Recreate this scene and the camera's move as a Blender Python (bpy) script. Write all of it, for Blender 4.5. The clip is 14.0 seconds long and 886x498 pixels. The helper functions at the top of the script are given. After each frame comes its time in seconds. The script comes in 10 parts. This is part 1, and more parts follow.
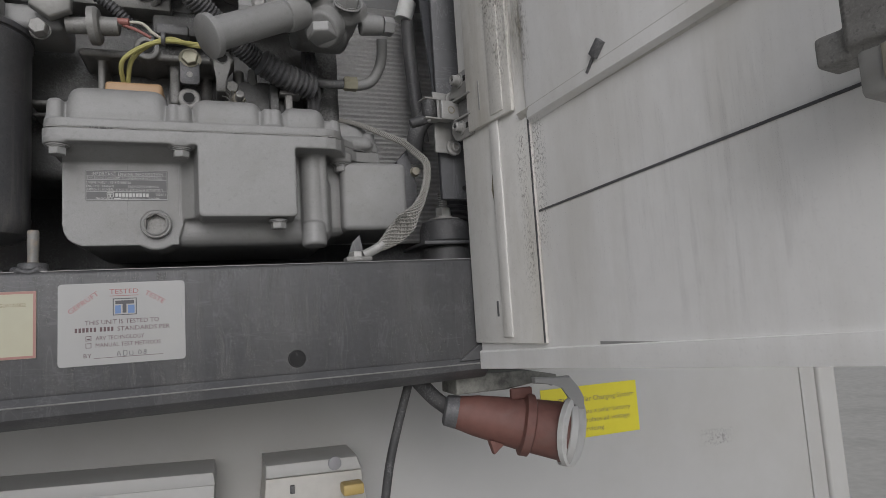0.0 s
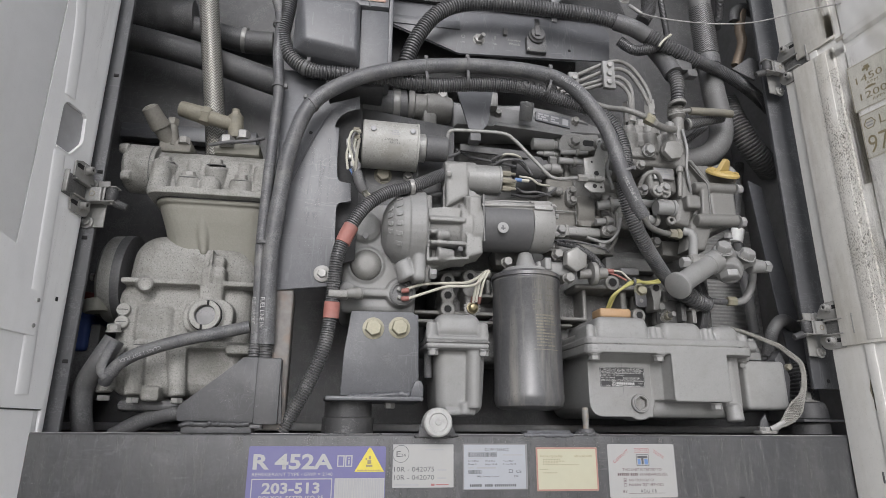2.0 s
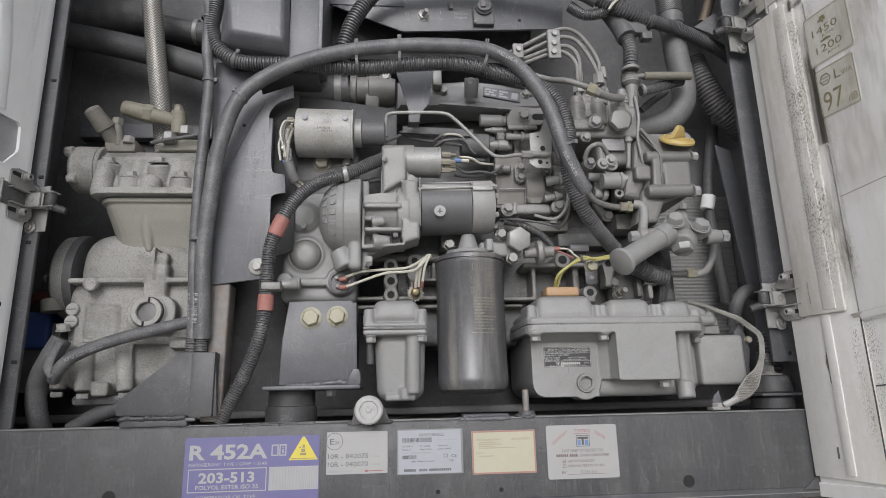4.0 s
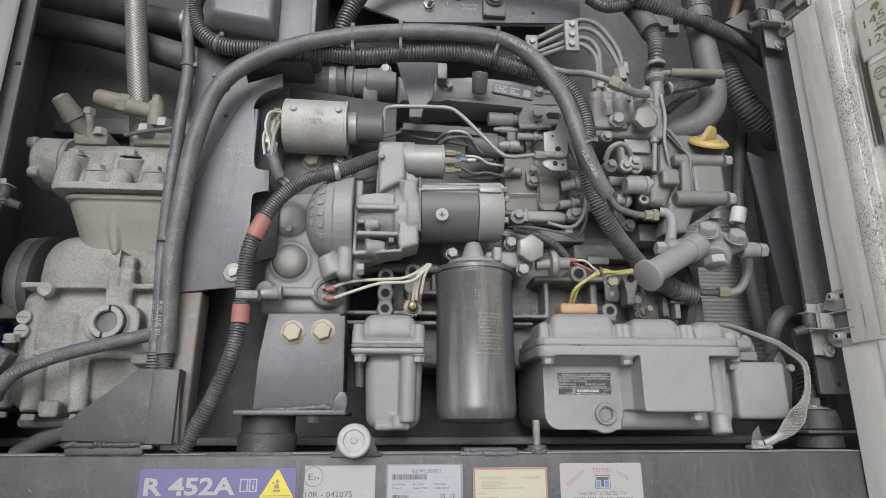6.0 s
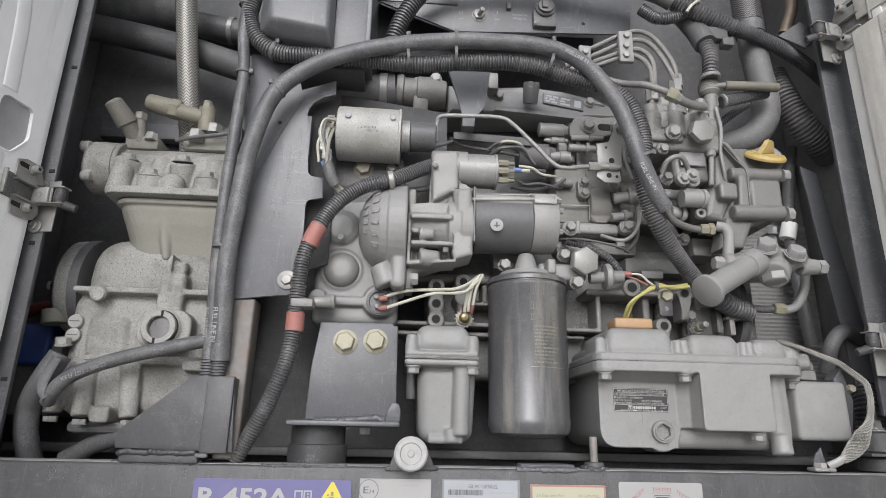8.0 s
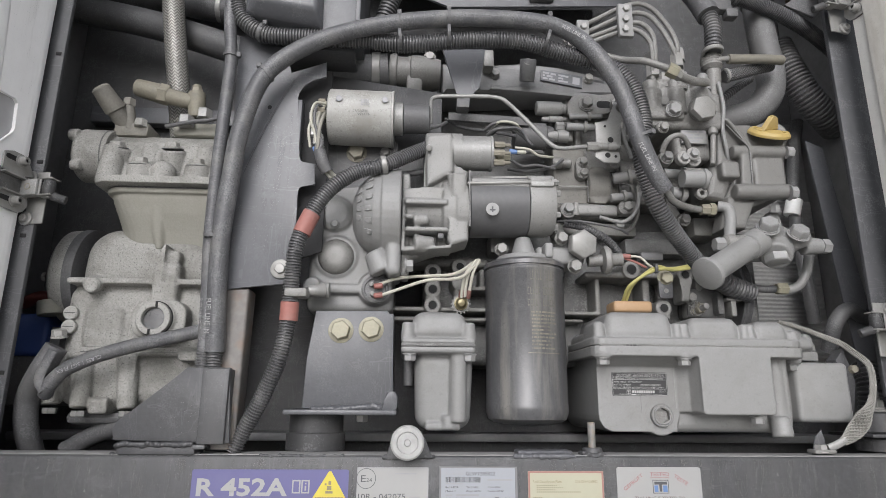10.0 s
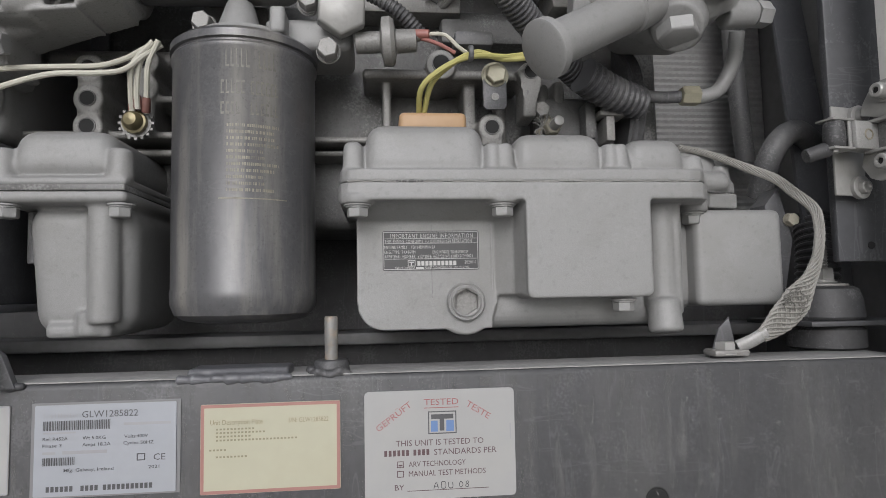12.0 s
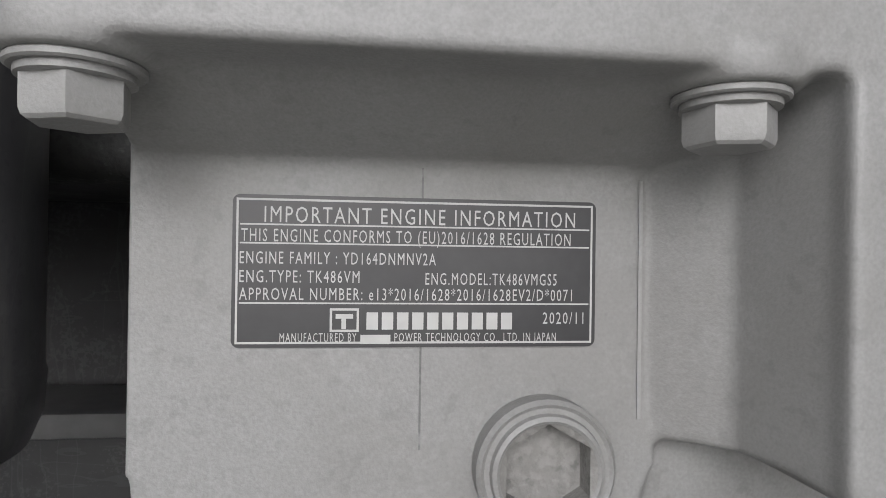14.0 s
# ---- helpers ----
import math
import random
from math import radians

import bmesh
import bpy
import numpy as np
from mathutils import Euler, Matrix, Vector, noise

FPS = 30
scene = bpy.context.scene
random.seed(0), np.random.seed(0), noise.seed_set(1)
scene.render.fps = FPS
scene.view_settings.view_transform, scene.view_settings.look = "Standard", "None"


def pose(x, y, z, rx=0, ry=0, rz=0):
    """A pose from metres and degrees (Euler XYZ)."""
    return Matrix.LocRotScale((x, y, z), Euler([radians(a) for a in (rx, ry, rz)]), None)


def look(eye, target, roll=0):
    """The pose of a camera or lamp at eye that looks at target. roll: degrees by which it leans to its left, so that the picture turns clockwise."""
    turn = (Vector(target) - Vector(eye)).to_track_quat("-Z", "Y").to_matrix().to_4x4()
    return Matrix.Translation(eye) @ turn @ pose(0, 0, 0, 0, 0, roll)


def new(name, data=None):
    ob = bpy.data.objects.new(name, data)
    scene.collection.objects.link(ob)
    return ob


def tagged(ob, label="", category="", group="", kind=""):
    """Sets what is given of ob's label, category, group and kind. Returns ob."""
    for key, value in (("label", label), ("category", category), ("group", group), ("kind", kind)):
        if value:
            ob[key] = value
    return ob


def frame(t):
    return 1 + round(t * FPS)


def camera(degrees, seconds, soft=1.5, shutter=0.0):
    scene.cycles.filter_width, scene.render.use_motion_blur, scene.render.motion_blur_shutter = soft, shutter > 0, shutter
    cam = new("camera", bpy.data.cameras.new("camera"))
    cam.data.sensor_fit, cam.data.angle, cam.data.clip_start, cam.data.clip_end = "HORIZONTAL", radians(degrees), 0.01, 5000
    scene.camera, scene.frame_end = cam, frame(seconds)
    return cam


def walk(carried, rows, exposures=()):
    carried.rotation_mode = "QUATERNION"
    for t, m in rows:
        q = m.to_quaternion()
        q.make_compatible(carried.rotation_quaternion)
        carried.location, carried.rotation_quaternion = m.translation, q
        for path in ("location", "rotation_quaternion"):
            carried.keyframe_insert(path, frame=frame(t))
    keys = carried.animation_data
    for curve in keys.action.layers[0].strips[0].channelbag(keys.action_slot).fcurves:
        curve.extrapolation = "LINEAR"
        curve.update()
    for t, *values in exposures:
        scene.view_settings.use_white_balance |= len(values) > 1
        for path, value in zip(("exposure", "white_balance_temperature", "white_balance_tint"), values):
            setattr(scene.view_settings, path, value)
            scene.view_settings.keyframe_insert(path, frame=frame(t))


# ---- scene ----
cam = camera(72.0, 14.0, soft=0.2)
PATH = [
    (0, (0.331, -0.591, 1.456), (1.01, 1.279, 1.667), -3.6),
    (0.5, (0.172, -0.577, 1.496), (0.947, 1.235, 1.839), -3.2),
    (1, (0.091, -0.688, 1.516), (0.378, 1.247, 1.93), -1.3),
    (1.5, (-0.026, -0.773, 1.517), (0.151, 1.172, 1.95), 1.8),
    (2, (-0.167, -0.829, 1.518), (0.148, 1.062, 2.086), 0.3),
    (2.5, (-0.146, -0.873, 1.521), (0.171, 1.017, 2.092), -0.3),
    (3, (-0.085, -0.869, 1.534), (0.113, 1.035, 2.115), -0.7),
    (3.5, (-0.025, -0.866, 1.54), (0.154, 1.072, 2.002), -1.4),
    (6, (0.002, -0.742, 1.545), (0.162, 1.175, 2.096), -0.1),
    (6.5, (-0.034, -0.761, 1.555), (0.138, 1.153, 2.108), 0.5),
    (7, (-0.057, -0.74, 1.552), (0.158, 1.165, 2.119), 1.5),
    (7.5, (-0.049, -0.732, 1.55), (0.112, 1.18, 2.114), 1.1),
    (8, (-0.054, -0.728, 1.548), (0.072, 1.182, 2.13), 1.2),
    (10.5, (-0.026, -0.719, 1.58), (0.072, 1.235, 1.994), 0.0),
    (11, (0.089, -0.673, 1.586), (0.206, 1.3, 1.893), -1.2),
    (11.5, (0.173, -0.571, 1.569), (0.395, 1.409, 1.745), -1.7),
    (12, (0.212, -0.403, 1.563), (0.414, 1.582, 1.708), -1.1),
    (12.5, (0.225, -0.216, 1.566), (0.471, 1.763, 1.717), 0.3),
    (13, (0.249, -0.105, 1.591), (0.473, 1.881, 1.65), -0.6),
    (13.5, (0.231, -0.079, 1.596), (0.505, 1.902, 1.627), 0.9),
    (14, (0.238, -0.081, 1.598), (0.482, 1.904, 1.61), 0.8),
]
EXPOSURES = [(0, -1.93, 6120, 12), (0.5, -1.72, 6120, 12), (1, -1.55, 6120, 12), (1.5, -1.2, 6120, 12), (2, -1.2, 6120, 12), (3, -1.25, 6120, 12), (3.5, -1.3, 6120, 12), (6, -1.12, 6120, 12), (8, -1.0, 6120, 12), (10.5, -1.13, 6120, 12), (11.5, -1.34, 6120, 12), (12, -1.38, 6120, 12), (12.5, -1.3, 6120, 12), (13, -1.2, 6120, 12), (14, -1.2, 6120, 12)]
walk(cam, [(t, look(eye, target, roll)) for t, eye, target, roll in PATH], EXPOSURES)

# world: overcast daylight
world = bpy.data.worlds.new("sky")
scene.world = world
world.use_nodes = True
wn, wl = world.node_tree.nodes, world.node_tree.links
sky = wn.new("ShaderNodeTexSky")
sky.sky_type, sky.sun_disc = "NISHITA", False
sky.sun_elevation, sky.sun_rotation = radians(24), radians(190)
sky.air_density, sky.dust_density = 1.0, 6.0
grey = wn.new("ShaderNodeHueSaturation")
grey.inputs["Saturation"].default_value = 0.25
wl.new(sky.outputs[0], grey.inputs["Color"])
wl.new(grey.outputs[0], wn["Background"].inputs["Color"])
wn["Background"].inputs["Strength"].default_value = 0.4
sun = new("sun", bpy.data.lights.new("sun", "SUN"))
sun.data.energy, sun.data.angle, sun.data.color = 0.55, radians(60), (0.97, 0.985, 1.0)
sun.matrix_world = look((-0.2, -2.0, 0.9), (0, 0, 0))

# ---- materials ----


def mat(name, base, rough=0.5, metal=0.0, grain=60.0, amount=0.15, bump=0.1, stain=None, stain_scale=6.0, stain_amount=0.0, speck=0.0, coat=0.0, stretch=None, edge=0.0, speck_scale=420, dust=0.0, scratch=0.0):
    """A surface with fine grain, broad blotches in a second colour, specks, pale dust, scratches and relief."""
    m = bpy.data.materials.new(name)
    m.use_nodes = True
    n, l = m.node_tree.nodes, m.node_tree.links
    bs = n["Principled BSDF"]
    bs.inputs["Metallic"].default_value, bs.inputs["Coat Weight"].default_value = metal, coat
    co = n.new("ShaderNodeTexCoord").outputs["Object"]
    fine = n.new("ShaderNodeTexNoise")
    fine.inputs["Scale"].default_value, fine.inputs["Detail"].default_value = grain, 6
    broad = n.new("ShaderNodeTexNoise")
    broad.inputs["Scale"].default_value, broad.inputs["Detail"].default_value, broad.inputs["Roughness"].default_value = stain_scale, 8, 0.65
    l.new(co, fine.inputs["Vector"]), l.new(co, broad.inputs["Vector"])
    if stretch:
        run = n.new("ShaderNodeMapping")
        run.inputs["Scale"].default_value = stretch
        l.new(co, run.inputs["Vector"]), l.new(run.outputs[0], broad.inputs["Vector"])
    dark = [c * (1 - amount) for c in base]
    light = [min(1, c * (1 + amount)) for c in base]
    ramp = n.new("ShaderNodeMix")
    ramp.data_type = "RGBA"
    ramp.inputs["A"].default_value, ramp.inputs["B"].default_value = (*dark, 1), (*light, 1)
    l.new(fine.outputs["Fac"], ramp.inputs["Factor"])
    out = ramp.outputs["Result"]
    if stain_amount:
        rim = n.new("ShaderNodeMapRange")
        rim.inputs["From Min"].default_value, rim.inputs["From Max"].default_value = 0.48, 0.68
        rim.inputs["To Max"].default_value = stain_amount
        l.new(broad.outputs["Fac"], rim.inputs["Value"])
        mix = n.new("ShaderNodeMix")
        mix.data_type = "RGBA"
        mix.inputs["B"].default_value = (*(stain or [c * 0.5 for c in base]), 1)
        l.new(out, mix.inputs["A"]), l.new(rim.outputs[0], mix.inputs["Factor"])
        out = mix.outputs["Result"]
    if speck:
        dots = n.new("ShaderNodeTexNoise")
        dots.inputs["Scale"].default_value, dots.inputs["Detail"].default_value = speck_scale, 3
        l.new(co, dots.inputs["Vector"])
        cut = n.new("ShaderNodeMapRange")
        cut.inputs["From Min"].default_value, cut.inputs["From Max"].default_value = 0.6, 0.68
        cut.inputs["To Max"].default_value = speck
        l.new(dots.outputs["Fac"], cut.inputs["Value"])
        mix = n.new("ShaderNodeMix")
        mix.data_type = "RGBA"
        mix.inputs["B"].default_value = (*[c * 0.35 for c in base], 1)
        l.new(out, mix.inputs["A"]), l.new(cut.outputs[0], mix.inputs["Factor"])
        out = mix.outputs["Result"]
    if dust:
        grit = n.new("ShaderNodeTexNoise")
        grit.inputs["Scale"].default_value, grit.inputs["Detail"].default_value = 520, 4
        heap = n.new("ShaderNodeTexNoise")
        heap.inputs["Scale"].default_value, heap.inputs["Detail"].default_value = 34, 4
        l.new(co, grit.inputs["Vector"]), l.new(co, heap.inputs["Vector"])
        sift = n.new("ShaderNodeMath")
        sift.operation = "MULTIPLY"
        l.new(grit.outputs["Fac"], sift.inputs[0]), l.new(heap.outputs["Fac"], sift.inputs[1])
        lie = n.new("ShaderNodeMapRange")
        lie.inputs["From Min"].default_value, lie.inputs["From Max"].default_value = 0.285, 0.36
        lie.inputs["To Max"].default_value = dust
        l.new(sift.outputs[0], lie.inputs["Value"])
        mix = n.new("ShaderNodeMix")
        mix.data_type = "RGBA"
        mix.inputs["B"].default_value = (*[c * 1.3 + 0.09 for c in base], 1)
        l.new(out, mix.inputs["A"]), l.new(lie.outputs[0], mix.inputs["Factor"])
        out = mix.outputs["Result"]
    if scratch:
        for turn, size in ((0.5, (60, 60, 9)), (-0.35, (11, 40, 70))):
            lay = n.new("ShaderNodeMapping")
            lay.inputs["Rotation"].default_value, lay.inputs["Scale"].default_value = (0, turn, 0), size
            line_noise = n.new("ShaderNodeTexNoise")
            line_noise.inputs["Scale"].default_value, line_noise.inputs["Detail"].default_value = 1.0, 2
            l.new(co, lay.inputs["Vector"]), l.new(lay.outputs[0], line_noise.inputs["Vector"])
            off = n.new("ShaderNodeMath")
            off.operation = "COMPARE"
            off.inputs[1].default_value, off.inputs[2].default_value = 0.62, 0.008
            l.new(line_noise.outputs["Fac"], off.inputs[0])
            weak = n.new("ShaderNodeMath")
            weak.operation = "MULTIPLY"
            weak.inputs[1].default_value = scratch
            l.new(off.outputs[0], weak.inputs[0])
            mix = n.new("ShaderNodeMix")
            mix.data_type = "RGBA"
            mix.inputs["B"].default_value = (*[c * 1.5 + 0.06 for c in base], 1)
            l.new(out, mix.inputs["A"]), l.new(weak.outputs[0], mix.inputs["Factor"])
            out = mix.outputs["Result"]
    if edge:
        worn = n.new("ShaderNodeMapRange")
        worn.inputs["From Min"].default_value, worn.inputs["From Max"].default_value = 0.53, 0.62
        worn.inputs["To Max"].default_value = edge
        l.new(n.new("ShaderNodeNewGeometry").outputs["Pointiness"], worn.inputs["Value"])
        mix = n.new("ShaderNodeMix")
        mix.data_type = "RGBA"
        mix.inputs["B"].default_value = (*[min(0.6, c * 1.7 + 0.03) for c in base], 1)
        l.new(out, mix.inputs["A"]), l.new(worn.outputs[0], mix.inputs["Factor"])
        out = mix.outputs["Result"]
    l.new(out, bs.inputs["Base Color"])
    rr = n.new("ShaderNodeMapRange")
    rr.inputs["To Min"].default_value, rr.inputs["To Max"].default_value = max(0.02, rough - 0.12), min(1, rough + 0.12)
    l.new(broad.outputs["Fac"], rr.inputs["Value"]), l.new(rr.outputs[0], bs.inputs["Roughness"])
    if bump:
        b = n.new("ShaderNodeBump")
        b.inputs["Strength"].default_value, b.inputs["Distance"].default_value = bump, 0.001
        l.new(fine.outputs["Fac"], b.inputs["Height"]), l.new(b.outputs[0], bs.inputs["Normal"])
    return m


def woven(name, base, dark, pitch, around):
    """A braided sleeve: chevrons of strands along the hose."""
    m = bpy.data.materials.new(name)
    m.use_nodes = True
    n, l = m.node_tree.nodes, m.node_tree.links
    bs = n["Principled BSDF"]
    bs.inputs["Roughness"].default_value, bs.inputs["Metallic"].default_value = 0.45, 0.6
    uv = n.new("ShaderNodeUVMap").outputs[0]
    sep = n.new("ShaderNodeSeparateXYZ")
    l.new(uv, sep.inputs[0])
    turn = n.new("ShaderNodeMath")
    turn.operation = "MULTIPLY"
    turn.inputs[1].default_value = around
    l.new(sep.outputs["X"], turn.inputs[0])
    zig = n.new("ShaderNodeMath")
    zig.operation = "PINGPONG"
    zig.inputs[1].default_value = 1.0
    l.new(turn.outputs[0], zig.inputs[0])
    along = n.new("ShaderNodeMath")
    along.operation = "MULTIPLY_ADD"
    along.inputs[1].default_value = 1.0 / pitch
    l.new(sep.outputs["Y"], along.inputs[0]), l.new(zig.outputs[0], along.inputs[2])
    full = n.new("ShaderNodeMath")
    full.operation = "MULTIPLY"
    full.inputs[1].default_value = 2 * math.pi
    l.new(along.outputs[0], full.inputs[0])
    top = n.new("ShaderNodeMath")
    top.operation = "SINE"
    l.new(full.outputs[0], top.inputs[0])
    r = n.new("ShaderNodeMapRange")
    r.inputs["From Min"].default_value, r.inputs["From Max"].default_value = -0.7, 0.7
    l.new(top.outputs[0], r.inputs["Value"])
    mix = n.new("ShaderNodeMix")
    mix.data_type = "RGBA"
    mix.inputs["A"].default_value, mix.inputs["B"].default_value = (*dark, 1), (*base, 1)
    l.new(r.outputs[0], mix.inputs["Factor"]), l.new(mix.outputs["Result"], bs.inputs["Base Color"])
    bp = n.new("ShaderNodeBump")
    bp.inputs["Strength"].default_value, bp.inputs["Distance"].default_value = 0.8, 0.001
    l.new(r.outputs[0], bp.inputs["Height"]), l.new(bp.outputs[0], bs.inputs["Normal"])
    return m


CAST = mat("grey_engine_paint", (0.215, 0.215, 0.211), 0.55, 0.08, 1500, 0.22, 0.16, (0.165, 0.161, 0.15), 16, 0.45, speck=0.17, speck_scale=260, edge=0.18, dust=0.08)
CAST2 = mat("worn_engine_paint", (0.175, 0.172, 0.163), 0.5, 0.1, 900, 0.3, 0.3, (0.1, 0.096, 0.086), 22, 0.55, speck=0.45, speck_scale=330, edge=0.4, dust=0.25)
RAW = mat("raw_cast_alloy", (0.235, 0.233, 0.225), 0.55, 0.12, 1100, 0.25, 0.35, (0.19, 0.186, 0.174), 18, 0.5, speck=0.4, speck_scale=380, edge=0.12)
COMP = mat("dusty_compressor_casting", (0.285, 0.28, 0.262), 0.75, 0.0, 420, 0.4, 0.8, (0.13, 0.126, 0.112), 17, 0.75, speck=0.85, speck_scale=560, edge=0.2)
CYL = mat("smooth_beige_casting", (0.25, 0.243, 0.21), 0.65, 0.0, 400, 0.12, 0.3, (0.18, 0.172, 0.14), 8, 0.5)
FRAME = mat("dark_grey_frame_paint", (0.043, 0.0435, 0.046), 0.5, 0.0, 160, 0.3, 0.2, (0.082, 0.081, 0.079), 9, 0.7, stretch=(1.6, 1.0, 0.45), edge=0.45, dust=0.25, scratch=0.25)
PANEL = mat("mid_grey_sheet_paint", (0.09, 0.092, 0.099), 0.4, 0.0, 160, 0.15, 0.12, (0.072, 0.072, 0.076), 8, 0.65, edge=0.3, dust=0.2, scratch=0.3)
PANEL2 = mat("stained_bracket_paint", (0.075, 0.077, 0.083), 0.42, 0.0, 200, 0.25, 0.2, (0.055, 0.055, 0.058), 18, 0.75, speck=0.3, edge=0.4, dust=0.2, scratch=0.25)
RUST = mat("rusted_steel_tube", (0.15, 0.141, 0.132), 0.6, 0.1, 120, 0.35, 0.3, (0.19, 0.13, 0.09), 22, 0.8)
BLACK = mat("black_rubber", (0.09, 0.09, 0.092), 0.55, 0.0, 300, 0.35, 0.25, (0.14, 0.138, 0.133), 14, 0.55, dust=0.4)
HOSE = mat("dusty_grey_rubber_hose", (0.082, 0.083, 0.087), 0.5, 0.0, 400, 0.4, 0.3, (0.17, 0.167, 0.16), 26, 0.7, speck=0.55, speck_scale=320, dust=0.5, scratch=0.3)
CONDUIT = mat("dusty_corrugated_plastic", (0.05, 0.05, 0.052), 0.4, 0.0, 300, 0.35, 0.15, (0.15, 0.147, 0.142), 24, 0.75, edge=0.9, dust=0.5)
BAYWALL = mat("grey_bay_sheet", (0.2, 0.2, 0.202), 0.6, 0.0, 120, 0.2, 0.1, (0.11, 0.109, 0.106), 7, 0.7)
MOUNT = mat("dusty_mount_rubber", (0.038, 0.038, 0.039), 0.6, 0.0, 300, 0.35, 0.25, (0.08, 0.079, 0.076), 30, 0.55, dust=0.5)
BEAM = mat("black_beam_and_void_shade", (0.045, 0.045, 0.046), 0.55, 0.0, 160, 0.3, 0.1, (0.04, 0.04, 0.04), 9, 0.5, dust=0.4)
POST = mat("blue_grey_post_paint", (0.046, 0.047, 0.051), 0.5, 0.0, 160, 0.25, 0.15, (0.075, 0.075, 0.078), 12, 0.6, edge=0.3, dust=0.4, scratch=0.3)
SOILED = mat("soiled_door_paint", (0.55, 0.538, 0.505), 0.75, 0.0, 120, 0.1, 0.15, (0.33, 0.305, 0.25), 12, 0.7, speck=0.25, stretch=(1.6, 1.6, 0.3))
DARK = mat("dark_bay_paint", (0.09, 0.09, 0.092), 0.6, 0.0, 90, 0.3, 0.1, (0.11, 0.11, 0.107), 6, 0.6, dust=0.3, scratch=0.2)
WHITE = mat("white_door_paint", (0.76, 0.755, 0.742), 0.75, 0.0, 60, 0.05, 0.05, (0.56, 0.545, 0.505), 7, 0.5, speck=0.06, stretch=(1.5, 1.5, 0.3))
FLANGE = mat("weathered_flange_paint", (0.62, 0.612, 0.588), 0.75, 0.0, 90, 0.07, 0.08, (0.47, 0.45, 0.4), 9, 0.6, speck=0.12, stretch=(1.6, 1.6, 0.3))
CLEAN = mat("clean_door_paint", (0.8, 0.8, 0.8), 0.7, 0.0, 60, 0.04, 0.05, (0.7, 0.695, 0.68), 6, 0.5, speck=0.06, stretch=(1.5, 1.5, 0.3))
GRIME = mat("brown_grime", (0.16, 0.14, 0.1), 0.8, 0.0, 300, 0.4, 0.4, (0.4, 0.38, 0.33), 40, 0.8)
ALU = mat("bare_aluminium", (0.245, 0.244, 0.236), 0.45, 0.2, 700, 0.2, 0.2, (0.22, 0.215, 0.202), 18, 0.5, speck=0.25, speck_scale=300, edge=0.12, dust=0.3)
STEEL = mat("zinc_plated_steel", (0.29, 0.287, 0.275), 0.45, 0.3, 240, 0.2, 0.15, (0.15, 0.145, 0.133), 30, 0.7)
BRASS = mat("dull_brass", (0.2, 0.186, 0.146), 0.62, 0.1, 300, 0.25, 0.25, (0.13, 0.124, 0.105), 34, 0.75, edge=0.3)
GOLD = mat("yellow_zinc_bolt", (0.25, 0.236, 0.172), 0.48, 0.15, 300, 0.2, 0.2, (0.19, 0.178, 0.14), 40, 0.65, edge=0.1)
# The upright pale streaks mix dust with painted reflections on the can.
FILTER = mat("filter_dust_and_reflections", (0.068, 0.068, 0.071), 0.36, 0.0, 160, 0.25, 0.04, (0.17, 0.163, 0.148), 30, 0.85, stretch=(1.4, 1.4, 0.14), speck=0.3, coat=0.2, dust=0.12, scratch=0.12)
ORANGE = mat("orange_plastic", (0.34, 0.22, 0.12), 0.55, 0.0, 120, 0.12, 0.1, (0.28, 0.205, 0.135), 24, 0.5)
YELLOW = mat("yellow_plastic", (0.4, 0.295, 0.1), 0.5, 0.0, 160, 0.12, 0.08, (0.3, 0.24, 0.125), 24, 0.5)
RED = mat("faded_red_tape", (0.29, 0.12, 0.1), 0.6, 0.0, 200, 0.15, 0.1, (0.24, 0.15, 0.13), 20, 0.6)
SOCKET = mat("weathered_red_plastic", (0.14, 0.062, 0.05), 0.65, 0.0, 120, 0.25, 0.1, (0.15, 0.1, 0.088), 16, 0.75, stretch=(0.6, 1, 1))
BLUE = mat("blue_plastic", (0.03, 0.06, 0.2), 0.5)
WIRE_W = mat("cream_wire", (0.42, 0.41, 0.35), 0.5)
WIRE_Y = mat("yellow_wire", (0.36, 0.335, 0.12), 0.5)
WIRE_R = mat("red_wire", (0.24, 0.1, 0.085), 0.5)
PAPER = mat("white_sticker", (0.285, 0.285, 0.28), 0.45, 0, 80, 0.04, 0.03, (0.31, 0.305, 0.285), 24, 0.4)
SILVER = mat("silver_sticker", (0.275, 0.288, 0.31), 0.42, 0.1, 80, 0.05, 0.03, (0.26, 0.265, 0.28), 18, 0.4)
CREAM = mat("cream_sticker", (0.35, 0.34, 0.255), 0.5, 0, 80, 0.05, 0.03, (0.33, 0.31, 0.22), 18, 0.4)
PURPLE = mat("purple_sticker", (0.095, 0.09, 0.21), 0.45, 0, 80, 0.06, 0.03, (0.13, 0.127, 0.22), 18, 0.5)
SALMON = mat("faded_orange_sticker", (0.36, 0.235, 0.18), 0.5, 0, 80, 0.05, 0.03, (0.32, 0.25, 0.21), 18, 0.5)
REDINK = mat("red_ink", (0.25, 0.09, 0.09), 0.5)
BLUEINK = mat("blue_ink", (0.1, 0.17, 0.33), 0.5)
INK = mat("black_ink", (0.06, 0.06, 0.064), 0.5)
GREYINK = mat("grey_ink", (0.26, 0.26, 0.27), 0.5)
YSTICK = mat("yellow_sticker", (0.62, 0.55, 0.03), 0.5, 0, 80, 0.04, 0.02)
OLDINK = mat("yellowed_print", (0.2, 0.17, 0.1), 0.5)
